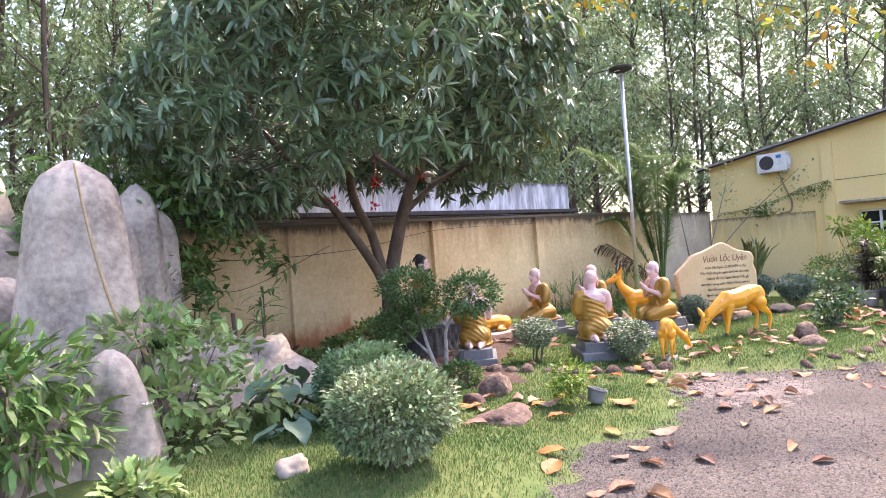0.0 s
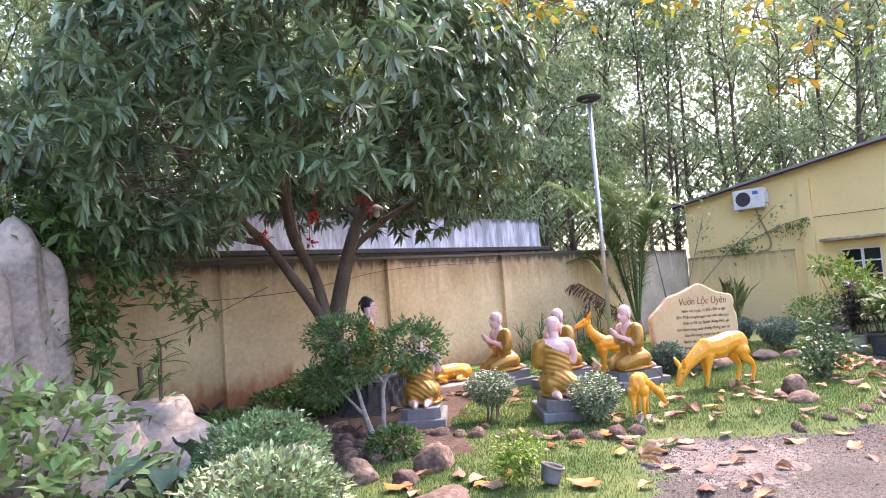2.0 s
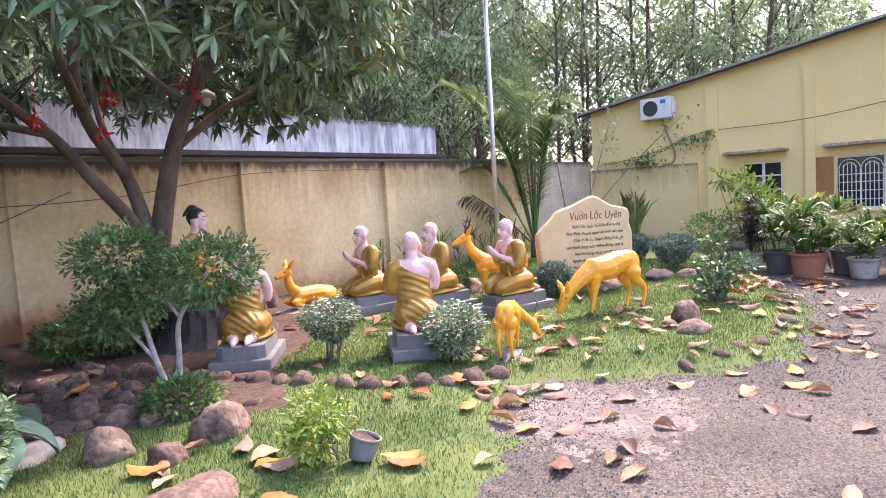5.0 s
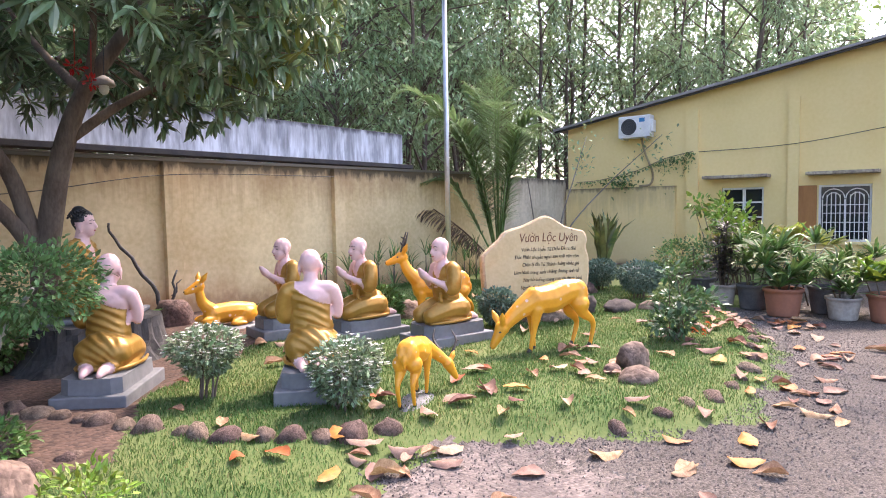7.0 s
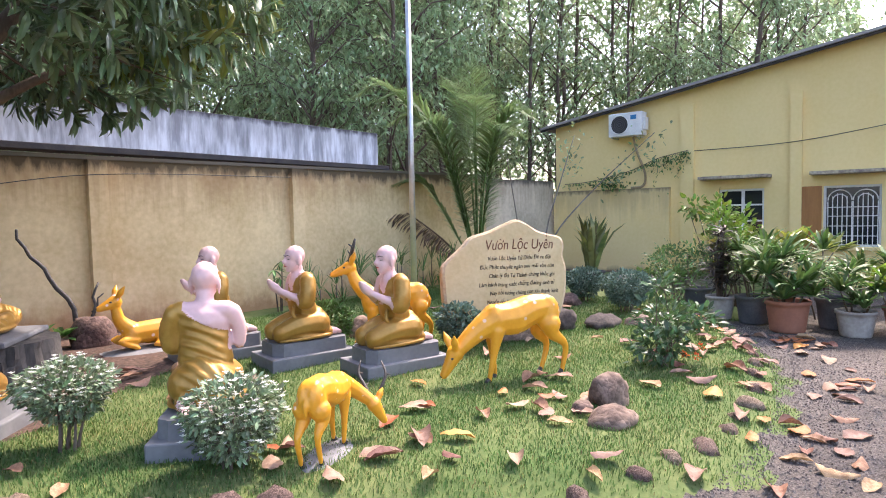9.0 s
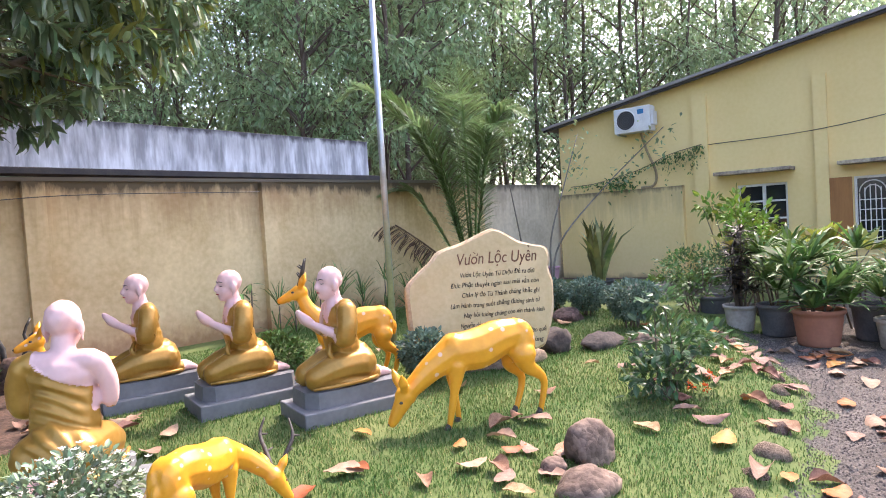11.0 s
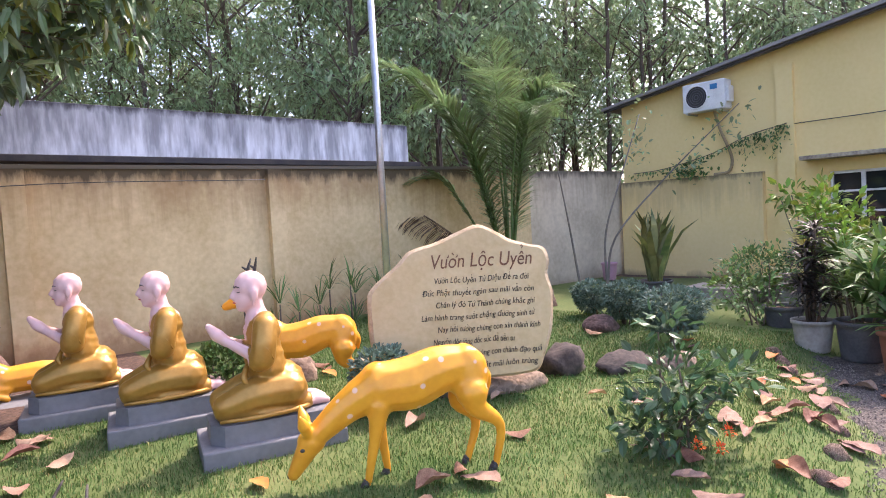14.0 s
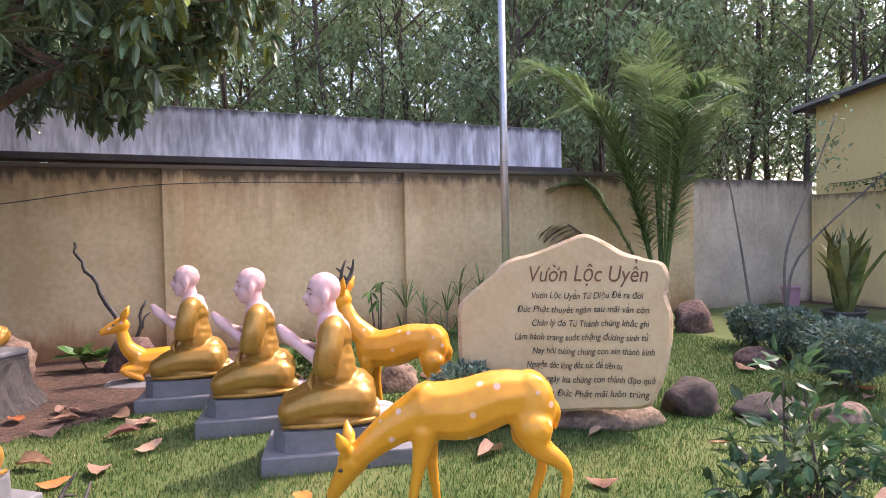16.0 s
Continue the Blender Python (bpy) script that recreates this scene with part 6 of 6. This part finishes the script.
child("stem", mesh_from("stem", *tube_data(sp, np.linspace(0.010, 0.017, len(sp)), 8), M_PIPE, True), stem)
rock(2.48, 4.55, 0.13, (0.13, 0.10, 0.10), 14, "flat pale stone on the lawn", mat=M_ROCK)
rock(5.4, 5.3, 0.0, (0.2, 0.17, 0.18), 15, "large rounded pink-grey boulder at the bed edge")
rock(4.66, 4.5, 0.0, (0.34, 0.24, 0.1), 16, "low brown stone sunk in the lawn")
rock(4.95, 5.2, 0.0, (0.13, 0.11, 0.1), 17, "small brown stone at the bed edge")
rock(4.78, 5.62, 0.0, (0.15, 0.13, 0.15), 18, "rough boulder among rubble stones")
rock(4.4, 6.1, 0.0, (0.28, 0.2, 0.12), 19, "broad pale boulder beside taro leaves", mat=M_ROCK)
rock(10.05, 3.68, 0.0, (0.165, 0.14, 0.19), 20, "brown boulder on the lawn")
rock(9.62, 3.46, 0.0, (0.19, 0.15, 0.11), 21, "low brown stone beside a boulder")
rock(9.75, 3.75, 0.0, (0.09, 0.08, 0.07), 22, "small brown stone beside a boulder")
rock(12.75, 5.5, 0.0, (0.24, 0.2, 0.2), 23, "dark boulder beside the inscribed stone", mat=M_ROCK_DARK)
rock(13.15, 5.1, 0.0, (0.32, 0.2, 0.12), 24, "flat brown boulder on the lawn", mat=M_ROCK_DARK)
rock(13.5, 4.75, 0.0, (0.2, 0.16, 0.1), 25, "low brown stone on the lawn")
rock(14.6, 6.3, 0.0, (0.22, 0.2, 0.14), 26, "grey stone between clipped shrubs")
rock(10.95, 7.25, 0.0, (0.2, 0.18, 0.2), 27, "dark boulder behind the stag statue")
rock(7.55, 9.75, 0.0, (0.3, 0.25, 0.3), 28, "dark boulder by the yard wall")
rock(8.75, 9.55, 0.0, (0.25, 0.22, 0.3), 29, "dark boulder by the yard wall")
rock(15.8, 8.3, 0.0, (0.3, 0.25, 0.3), 30, "dark boulder under the palm")
rock(11.78, 5.68, -0.02, (0.66, 0.24, 0.165), 31, "long low base rock carrying the inscribed stone", turn=-36, rough=0.12)

edging = thing("stone_edging", Matrix.Identity(4), "row of rounded brown stones edging the bed", "edging")
stone_meshes = [rock_mesh("stone", (1, 0.85, 0.8), 40 + i, M_BOULDER, 0.2, 2) for i in range(6)]
re_ = random.Random(8)


def row_of_stones(points, size, step, sink=0.1):
    path = smooth_path([(*p, 0) for p in points], 12)
    left = 0.0
    for a, b in zip(path, path[1:]):
        left -= (b - a).length
        if left <= 0:
            s = size * re_.uniform(0.8, 1.25)
            z = float(ground_height(a.x, a.y))
            child("stone", re_.choice(stone_meshes), edging, at=pose(a.x + re_.uniform(-0.02, 0.02), a.y + re_.uniform(-0.02, 0.02), z - sink * s, 0, 0, re_.uniform(0, 360)) @ Matrix.Diagonal((s, s, s * re_.uniform(0.9, 1.2), 1)))
            left = step * s / size * re_.uniform(0.95, 1.1)


row_of_stones([(5.82, 8.66), (5.8, 8.0), (5.9, 7.46), (6.1, 6.75), (6.26, 6.3), (6.42, 5.82), (6.62, 5.3), (6.85, 4.95), (7.05, 4.7), (7.3, 4.46), (7.5, 4.4)], 0.105, 0.19, 0.4)
row_of_stones([(4.7, 8.4), (5.13, 8.09), (5.29, 7.76), (5.38, 7.25), (5.4, 6.55), (5.36, 6.25)], 0.09, 0.18, 0.3)
row_of_stones([(8.5, 3.2), (8.9, 3.0), (9.2, 2.93), (9.8, 2.8), (10.8, 2.85), (12.0, 3.05), (13.0, 3.35), (13.9, 3.95), (14.6, 4.35)], 0.095, 0.40, 0.6)
rubble = thing("rubble", Matrix.Identity(4), "loose brown rubble stones in the soil bed", "stones")
for i in range(75):
    x, y = re_.uniform(4.3, 6.0), re_.uniform(5.5, 8.0)
    if y < np.interp(x, [4.3, 5.0, 6.0], [6.9, 6.0, 5.3]):
        continue
    s = re_.uniform(0.045, 0.13)
    child("stone", re_.choice(stone_meshes), rubble, at=pose(x, y, -0.12 * s, 0, 0, re_.uniform(0, 360)) @ Matrix.Scale(s, 4))

# ---- house fittings ----
M_WOOD = material("orange_wood", (0.38, 0.17, 0.05), (0.28, 0.12, 0.035), scale=3, fine=30, rough=0.55, bump=0.1, stretch=(1, 4, 0.3))
M_AWNING = material("mossy_concrete", (0.20, 0.16, 0.13), (0.50, 0.42, 0.30), scale=6, fine=24, rough=0.95, bump=0.5)
M_BLUE = material("blue_sticker", (0.03, 0.20, 0.42), (0.03, 0.17, 0.36), rough=0.4, bump=0)

for n, (a, b, z0, z1) in enumerate(wins):
    win = child(f"window_{n + 1}", bpy.data.meshes.new("window"), house)
    part("awning", boxed(-0.42, 0, a - 0.15, b + 0.34 if n == 0 else b + 0.2, z1 + 0.22, z1 + 0.29, bevel=0.012), M_AWNING, house, "weathered concrete awning")
    part("pane", boxed(0.10, 0.11, a, b, z0, z1), M_GLASS, win, "dark glass")
    part("frame", boxed(0.05, 0.13, a, a + 0.045, z0, z1, bevel=0.004), M_WHITE, win)
    part("frame", boxed(0.05, 0.13, b - 0.045, b, z0, z1, bevel=0.004), M_WHITE, win)
    part("frame", boxed(0.05, 0.13, a + 0.045, b - 0.045, z1 - 0.045, z1, bevel=0.004), M_WHITE, win)
    part("frame", boxed(0.05, 0.13, a + 0.045, b - 0.045, z0, z0 + 0.045, bevel=0.004), M_WHITE, win)
    if n == 0:
        m = (a + b) / 2 - 0.03
        part("mullion", boxed(0.05, 0.12, m - 0.03, m + 0.03, z0 + 0.045, z1 - 0.045, bevel=0.004), M_WHITE, win)
        for k in (1, 2):
            z = z0 + (z1 - z0) * k / 3
            part("bar", boxed(0.06, 0.11, a + 0.045, m - 0.03, z - 0.018, z + 0.018), M_WHITE, win)
            part("bar", boxed(0.06, 0.11, m + 0.03, b - 0.045, z - 0.018, z + 0.018), M_WHITE, win)
    else:
        for half in (0, 1):
            c0 = a + 0.06 + half * (b - a - 0.12) / 2
            wd = (b - a - 0.12) / 2 - 0.02
            arch = [(0.03, c0 + wd / 2 + wd / 2 * math.cos(t), z1 - 0.30 + wd / 2 * math.sin(t)) for t in np.linspace(0, math.pi, 13)]
            part_me = mesh_from("grille_arch", *tube_data(arch, [0.011] * 13, 6), M_WHITE, True)
            child("grille_arch", part_me, win)
            arch2 = [(0.03, c0 + wd / 2 + wd * 0.3 * math.cos(t), z1 - 0.30 + wd * 0.3 * math.sin(t)) for t in np.linspace(0, math.pi, 11)]
            child("grille_arch", mesh_from("grille_arch", *tube_data(arch2, [0.010] * 11, 6), M_WHITE, True), win)
            for k in range(6):
                y = c0 + wd * k / 5
                part("grille_bar", boxed(0.02, 0.035, y - 0.008, y + 0.008, z0 + 0.04, z1 - (0.32 if k in (0, 5) else 0.16 if k in (2, 3) else 0.22)), M_WHITE, win)
            for z in (z0 + 0.22, z0 + 0.42, z0 + 0.62, z0 + 0.8):
                part("grille_rail", boxed(0.018, 0.03, c0, c0 + wd, z - 0.007, z + 0.007), M_WHITE, win)
part("sill", boxed(-0.08, 0, 2.45, 3.65, 0.59, 0.655, bevel=0.008), M_HOUSE, house)
part("shutter", boxed(-0.07, -0.03, 3.57, 4.07, 0.66, 1.9, bevel=0.006), M_WOOD, house, "open orange-brown wooden shutter")

ac = thing("air_conditioner", pose(20.5, 7.17, 3.24), "white split air conditioner outdoor unit on wall", "air conditioner")
part("casing", boxed(-0.40, -0.10, 0, 0.83, 0, 0.55, bevel=0.018), M_WHITE, ac)
for r0, w in ((0.215, 0.012), (0.17, 0.006), (0.125, 0.006), (0.08, 0.006), (0.04, 0.008)):
    ringp = [(-0.408, 0.55 + r0 * math.cos(t), 0.275 + r0 * math.sin(t)) for t in np.linspace(0, 2 * math.pi, 33)]
    child("fan_guard", mesh_from("fan_guard", *tube_data(ringp, [w] * 33, 6), M_POT_DARK if r0 < 0.2 else M_WHITE, True), ac)
disc = [(-0.404, 0.55 + 0.21 * math.cos(t), 0.275 + 0.21 * math.sin(t)) for t in np.linspace(0, 2 * math.pi, 32, endpoint=False)]
child("fan_opening", mesh_from("fan_opening", disc, [tuple(range(32))], M_DARK), ac, "dark fan opening")
part("sticker", boxed(-0.4045, -0.4015, 0.14, 0.28, 0.38, 0.48), M_BLUE, ac, "blue rating sticker")
part("service_cover", boxed(-0.36, -0.14, -0.06, 0.0, 0.12, 0.42, bevel=0.015), M_WHITE, ac)
for y in (0.1, 0.72):
    part("bracket", boxed(-0.42, 0.0, y, y + 0.035, -0.035, 0.0), M_STEEL, ac)
pp = smooth_path([(-0.2, 0.3, -0.01), (-0.12, 0.22, -0.4), (-0.05, 0.06, -0.9), (-0.05, 0.12, -1.18), (-0.08, 0.4, -1.22)], 6)
child("pipe", mesh_from("pipe", *tube_data(pp, [0.03] * len(pp), 8), M_PIPE, True), ac, "tan wrapped refrigerant pipe")
cable = smooth_path([(20.46, 6.3, 2.80), (20.4, 4.0, 2.84), (20.38, 1.5, 3.15), (20.4, -2, 3.4)], 8)
tagged(new("cable", mesh_from("cable", *tube_data(cable, [0.008] * len(cable), 5), M_DARK, True)), "thin cable strung along the house wall", "cable")
for pts in ([(1.5, 10.0, 1.95), (4.5, 10.1, 1.75), (7, 10.2, 1.8), (9.2, 10.25, 2.1), (12.2, 10.1, 2.15)], [(2.6, 10.0, 1.9), (4.2, 10.2, 1.35), (5.0, 10.3, 1.3), (6.5, 10.2, 1.9)]):
    cb = smooth_path(pts, 8)
    tagged(new("cable", mesh_from("cable", *tube_data(cb, [0.006] * len(cb), 5), M_DARK, True)), "thin dark cable sagging along the yard wall", "cable")

# ---- lamp post, lanterns, loose things ----
lamp = thing("street_lamp", pose(12.38, 7.64, 0), "thin galvanised lamp post with flat solar head", "lamp")
child("pole", mesh_from("pole", *tube_data([(0, 0, -0.1), (0, 0, 5.15)], [0.045, 0.036], 16), M_STEEL, True), lamp, "galvanised steel pole")
child("head", mesh_from("head", *merged(tube_data([(0, 0, 5.12), (0, 0, 5.2), (0, 0, 5.24), (0, 0, 5.27)], [0.06, 0.24, 0.25, 0.10], 24)), M_DARK, False), lamp, "dark round solar lamp head")
part("lens", boxed(-0.15, 0.15, -0.06, 0.06, 5.155, 5.175), M_WHITE, lamp)


def hanging(x, y, z, kind):
    if kind == "lantern":
        ob = thing("lantern", pose(x, y, z), "small pale hanging lantern in the mango tree", "lantern")
        child("shade", mesh_from("shade", *tube_data([(0, 0, 0.0), (0, 0, 0.06), (0, 0, 0.11)], [0.12, 0.10, 0.02], 16), M_POT_PALE, True), ob)
        child("globe", mesh_from("globe", *ball_data((0, 0, -0.03), (0.055, 0.055, 0.07)), M_WHITE, True), ob)
        child("cord", mesh_from("cord", *tube_data([(0, 0, 0.1), (0.02, 0, 0.5)], [0.005, 0.005], 5), M_DARK), ob)
    else:
        ob = thing("red_ribbon", pose(x, y, z), "red ribbon flower hanging in the mango tree", "ribbon")
        rng = np.random.default_rng(int(x * 100))
        n = 24
        d = rng.normal(0, 1, (n, 3))
        v, f = scatter_leaves(rng, d * [0.028, 0.028, 0.02], d + [0, 0, -0.2], rng.uniform(0.04, 0.075, n), "oval", 2)
        child("bow", mesh_from("bow", v, f, M_RED), ob)
        child("cord", mesh_from("cord", *tube_data([(0, 0, 0.0), (0.02, 0, 0.45)], [0.004, 0.004], 5), M_RED), ob)


hanging(7.55, 8.6, 2.93, "lantern")
for x, y, z in ((7.42, 8.6, 2.95), (7.3, 8.7, 3.1), (6.2, 8.3, 2.78), (5.6, 8.55, 2.52), (6.12, 8.3, 2.42), (6.3, 8.4, 2.77)):
    hanging(x, y, z, "ribbon")

branch = thing("dead_branch", pose(8.75, 9.7, 0), "dark dead branch leaning up beside the stump", "branch")
for pts, r0 in (([(0, 0, -0.05), (-0.1, 0.1, 0.45), (-0.33, 0.3, 0.95), (-0.48, 0.4, 1.2), (-0.55, 0.45, 1.42)], 0.035), ([(0.02, 0, -0.05), (0.08, 0.0, 0.4), (0.16, 0.05, 0.75)], 0.028), ([(0.08, 0, 0.4), (0.2, 0, 0.62)], 0.016)):
    p = smooth_path(pts, 4)
    p = [q + Vector((0.02 * math.sin(i * 1.7), 0.02 * math.cos(i * 2.1), 0)) for i, q in enumerate(p)]
    child("limb", mesh_from("limb", *tube_data(p, np.linspace(r0, r0 * 0.45, len(p)), 8), M_ANTLER, True), branch)
rosette_plant("small_sapling", pose(11.75, 9.9, 0), "thin sapling with drooping leaves by the wall", [(0, 0, 0.55), (0.05, 0, 0.8), (-0.1, 0.03, 0.68)], 7, 0.2, -0.5, M_GREEN, 120, kind="long")
rosette_plant("small_sapling", pose(8.45, 9.65, 0), "small dark leafy plant by the dead branch", [(0, 0, 0.15), (-0.2, 0.05, 0.2)], 12, 0.25, 0.3, M_GREEN, 121, kind="oval")
rosette_plant("small_sapling", pose(4.75, 9.2, 0), "dark broad-leaved seedling by the yard wall", [(0, 0, 0.15), (0.3, 0.1, 0.2)], 9, 0.26, 0.5, M_PURPLE, 122, kind="oval")
M_PINK = material("pink_plastic", (0.52, 0.30, 0.36), (0.46, 0.27, 0.34), rough=0.5, bump=0)
pot(pose(19.3, 9.3, 0), 0.16, 0.36, M_PINK, "faded pink plastic bucket in the corner")
post = thing("stake", pose(3.55, 9.0, 0), "short dark wooden stake by the wall", "stake")
child("post", mesh_from("post", *tube_data([(0.55, 0, -0.05), (0.56, 0, 0.5), (0.53, 0, 1.0)], [0.04, 0.035, 0.03], 8), M_BARK, True), post)

# ---- fallen leaves ----
M_FALLEN = material("fallen_leaf", (0.20, 0.092, 0.05), (0.36, 0.205, 0.125), scale=6, fine=30, rough=0.7, bump=0.15, rand=0.45, trans=0.1)
M_FALLEN_ORANGE = material("fallen_leaf_orange", (0.50, 0.19, 0.04), (0.36, 0.13, 0.04), scale=6, fine=30, rough=0.6, bump=0.15, rand=0.3, trans=0.1)
M_FALLEN_PALE = material("fallen_leaf_pale", (0.37, 0.245, 0.175), (0.26, 0.155, 0.105), scale=6, fine=30, rough=0.75, bump=0.15, rand=0.25, trans=0.1)


def fallen_leaf_mesh(seed, mat):
    """A curled almond leaf, 1 long, with a rib and a little thickness."""
    r = random.Random(seed)
    nx, ny = 8, 4
    curl, arch, tw = r.uniform(0.1, 0.75), r.uniform(0.0, 0.22), r.uniform(-0.6, 0.6)
    top = []
    for i in range(nx + 1):
        t = i / nx
        w = 0.30 * math.sin(math.pi * min(1, t ** 0.75 * 0.97 + 0.02)) ** 0.8 + 0.004
        for j in range(-ny, ny + 1):
            s = j / ny
            z = curl * w * abs(s) ** 1.7 * (1 + 0.4 * math.sin(t * 5 + seed)) + arch * 0.35 * math.sin(math.pi * t) + tw * (t - 0.5) * s * w + 0.02 * math.sin(t * 17 + s * 4 + seed)
            top.append((t - 0.5, s * w * (1 - 0.25 * curl * abs(s)), z))
    k = 2 * ny + 1
    faces = [(i * k + j, (i + 1) * k + j, (i + 1) * k + j + 1, i * k + j + 1) for i in range(nx) for j in range(2 * ny)]
    low = min(p[2] for p in top)
    vs = [(x, y, z - low + 0.012) for x, y, z in top]
    return mesh_from("fallen_leaf", vs, faces, mat, True)


leaf_meshes = [fallen_leaf_mesh(i, (M_FALLEN, M_FALLEN_PALE, M_FALLEN, M_FALLEN_ORANGE, M_FALLEN_PALE)[i % 5]) for i in range(15)]
rl = random.Random(17)


def drop_leaf(x, y, s=None):
    ob = new("fallen_leaf", rl.choice(leaf_meshes))
    s = s or rl.uniform(0.14, 0.26)
    flip = 180 if rl.random() < 0.35 else 0
    z = float(ground_height(x, y)) + (0.025 if inside_lawn(x, y) > 0 else 0.004)
    m = pose(x, y, z + (0.05 * s * 4 if flip else 0), flip + rl.uniform(-8, 8), rl.uniform(-8, 8), rl.uniform(0, 360)) @ Matrix.Scale(s, 4)
    ob.matrix_basis = m
    tagged(ob, "curled dry brown almond leaf on the ground", "leaf", "fallen leaves")


for _ in range(215):
    u = rl.random()
    if u < 0.40:
        x = rl.uniform(3.5, 14.5)
        y = float(np.interp(x, LAWN_X, LAWN_Y)) + rl.gauss(-0.3, 0.5)
    elif u < 0.62:
        x, y = rl.uniform(3.5, 15), rl.uniform(-1.0, 3.4)
    else:
        x, y = rl.uniform(6.6, 14.5), rl.uniform(2.9, 8.0)
    if any(math.hypot(x - mx, y - my) < 0.5 for mx, my, *_ in MONKS) or math.hypot(x - BX, y - BY) < 0.75:
        continue
    drop_leaf(x, y)
for cx, cy, n in ((9.55, 3.95, 10), (13.4, 3.6, 12), (12.4, 3.5, 9), (11.4, 3.35, 6), (6.9, 4.35, 4), (5.3, 4.55, 7), (14.2, 3.1, 12), (8.6, 7.5, 10), (5.6, 7.3, 9), (5.2, 8.2, 8), (4.9, 5.0, 5)):
    for _ in range(n):
        drop_leaf(cx + rl.gauss(0, 0.28), cy + rl.gauss(0, 0.25))


# ---- grass ----
def grass_mesh(name, n, seed, low, high, mat, area, keep):
    rng = np.random.default_rng(seed)
    x, y = rng.uniform(area[0], area[1], n), rng.uniform(area[2], area[3], n)
    ok = keep(x, y, rng)
    x, y = x[ok], y[ok]
    n = len(x)
    z = ground_height(x, y)
    h = rng.uniform(low, high, n)
    a = rng.uniform(0, 6.283, n)
    lean = rng.uniform(0.2, 1.0, n) * h
    b = rng.uniform(0, 6.283, n)
    w = 0.0016 + 0.0018 * rng.random(n)
    v = np.empty((n, 5, 3))
    cx, cy = np.cos(a), np.sin(a)
    v[:, 0] = np.c_[x - cx * w, y - cy * w, z - 0.01]
    v[:, 1] = np.c_[x + cx * w, y + cy * w, z - 0.01]
    mx, my = x + np.cos(b) * lean * 0.35, y + np.sin(b) * lean * 0.35
    v[:, 2] = np.c_[mx + cx * w * 0.8, my + cy * w * 0.8, z + h * 0.65]
    v[:, 3] = np.c_[mx - cx * w * 0.8, my - cy * w * 0.8, z + h * 0.65]
    v[:, 4] = np.c_[x + np.cos(b) * lean, y + np.sin(b) * lean, z + h]
    me = bpy.data.meshes.new(name)
    me.vertices.add(n * 5)
    me.vertices.foreach_set("co", v.ravel())
    base = np.arange(n) * 5
    loops = np.stack([base, base + 1, base + 2, base + 3, base + 3, base + 2, base + 4], 1).ravel()
    me.loops.add(n * 7)
    me.loops.foreach_set("vertex_index", loops.astype(np.int32))
    me.polygons.add(n * 2)
    starts = np.stack([np.arange(n) * 7, np.arange(n) * 7 + 4], 1).ravel()
    me.polygons.foreach_set("loop_start", starts.astype(np.int32))
    me.materials.append(mat)
    me.update(calc_edges=True)
    me.validate()
    return me


def on_lawn(x, y, rng):
    wob = 0.10 * np.sin(x * 5.1) * np.sin(y * 4.3) + 0.06 * np.sin(x * 11 + y * 7)
    d = inside_lawn(x, y) + wob
    patchy = 0.55 + 0.45 * np.sin(x * 2.3 + 1.3 * np.sin(y * 1.7)) * np.sin(y * 2.9 + np.sin(x * 1.1))
    thin = (rng.random(len(x)) < np.clip(patchy + 0.45, 0.25, 1)) & (rng.random(len(x)) < np.clip(0.15 + d / 0.5, 0, 1))
    return (d > 0) & (bed_mask(x, y) + wob < 0.5) & thin


tagged(new("grass", grass_mesh("grass", 400000, 1, 0.012, 0.040, M_GRASS, (1.5, 15.5, 2.4, 9.8), on_lawn)), "short bright green lawn grass", "grass", kind="stuff")
tagged(new("dry_grass", grass_mesh("dry_grass", 20000, 2, 0.012, 0.04, M_GRASS_DRY, (1.5, 15.5, 2.4, 7.5), on_lawn)), "dry straw-coloured blades among the lawn grass", "grass", kind="stuff")


# ---- grit on the drive ----
def grit_mesh(n, seed):
    """Loose chips of gravel, thickest along the lawn's edge."""
    rng = np.random.default_rng(seed)
    x = rng.uniform(2.5, 15.0, n)
    y = np.interp(x, LAWN_X, LAWN_Y) + 0.12 - rng.exponential(0.75, n)
    z = ground_height(x, y)
    k = rng.uniform(0.004, 0.012, n)
    a = rng.uniform(0, 6.283, n)
    ring = np.array([(1, 0, -0.3), (-0.4, 0.8, -0.3), (-0.5, -0.7, -0.3), (0.1, 0.05, 0.75)])
    c, q = np.cos(a)[:, None], np.sin(a)[:, None]
    v = np.stack([x[:, None] + k[:, None] * (ring[:, 0] * c - ring[:, 1] * q), y[:, None] + k[:, None] * (ring[:, 0] * q + ring[:, 1] * c), z[:, None] + k[:, None] * (ring[:, 2] + 0.3)], -1)
    f = [(o + i, o + j, o + 3) for o in range(0, 4 * n, 4) for i, j in ((0, 1), (1, 2), (2, 0))]
    return mesh_from("gravel", v.reshape(-1, 3), f, M_GRIT)


M_GRIT = material("gravel_chip", (0.10, 0.09, 0.085), (0.24, 0.20, 0.17), scale=3, fine=60, rough=0.95, bump=0.2, island=0.5)
tagged(new("gravel", grit_mesh(16000, 9)), "loose grey-brown gravel chips on the drive", "gravel", kind="stuff")
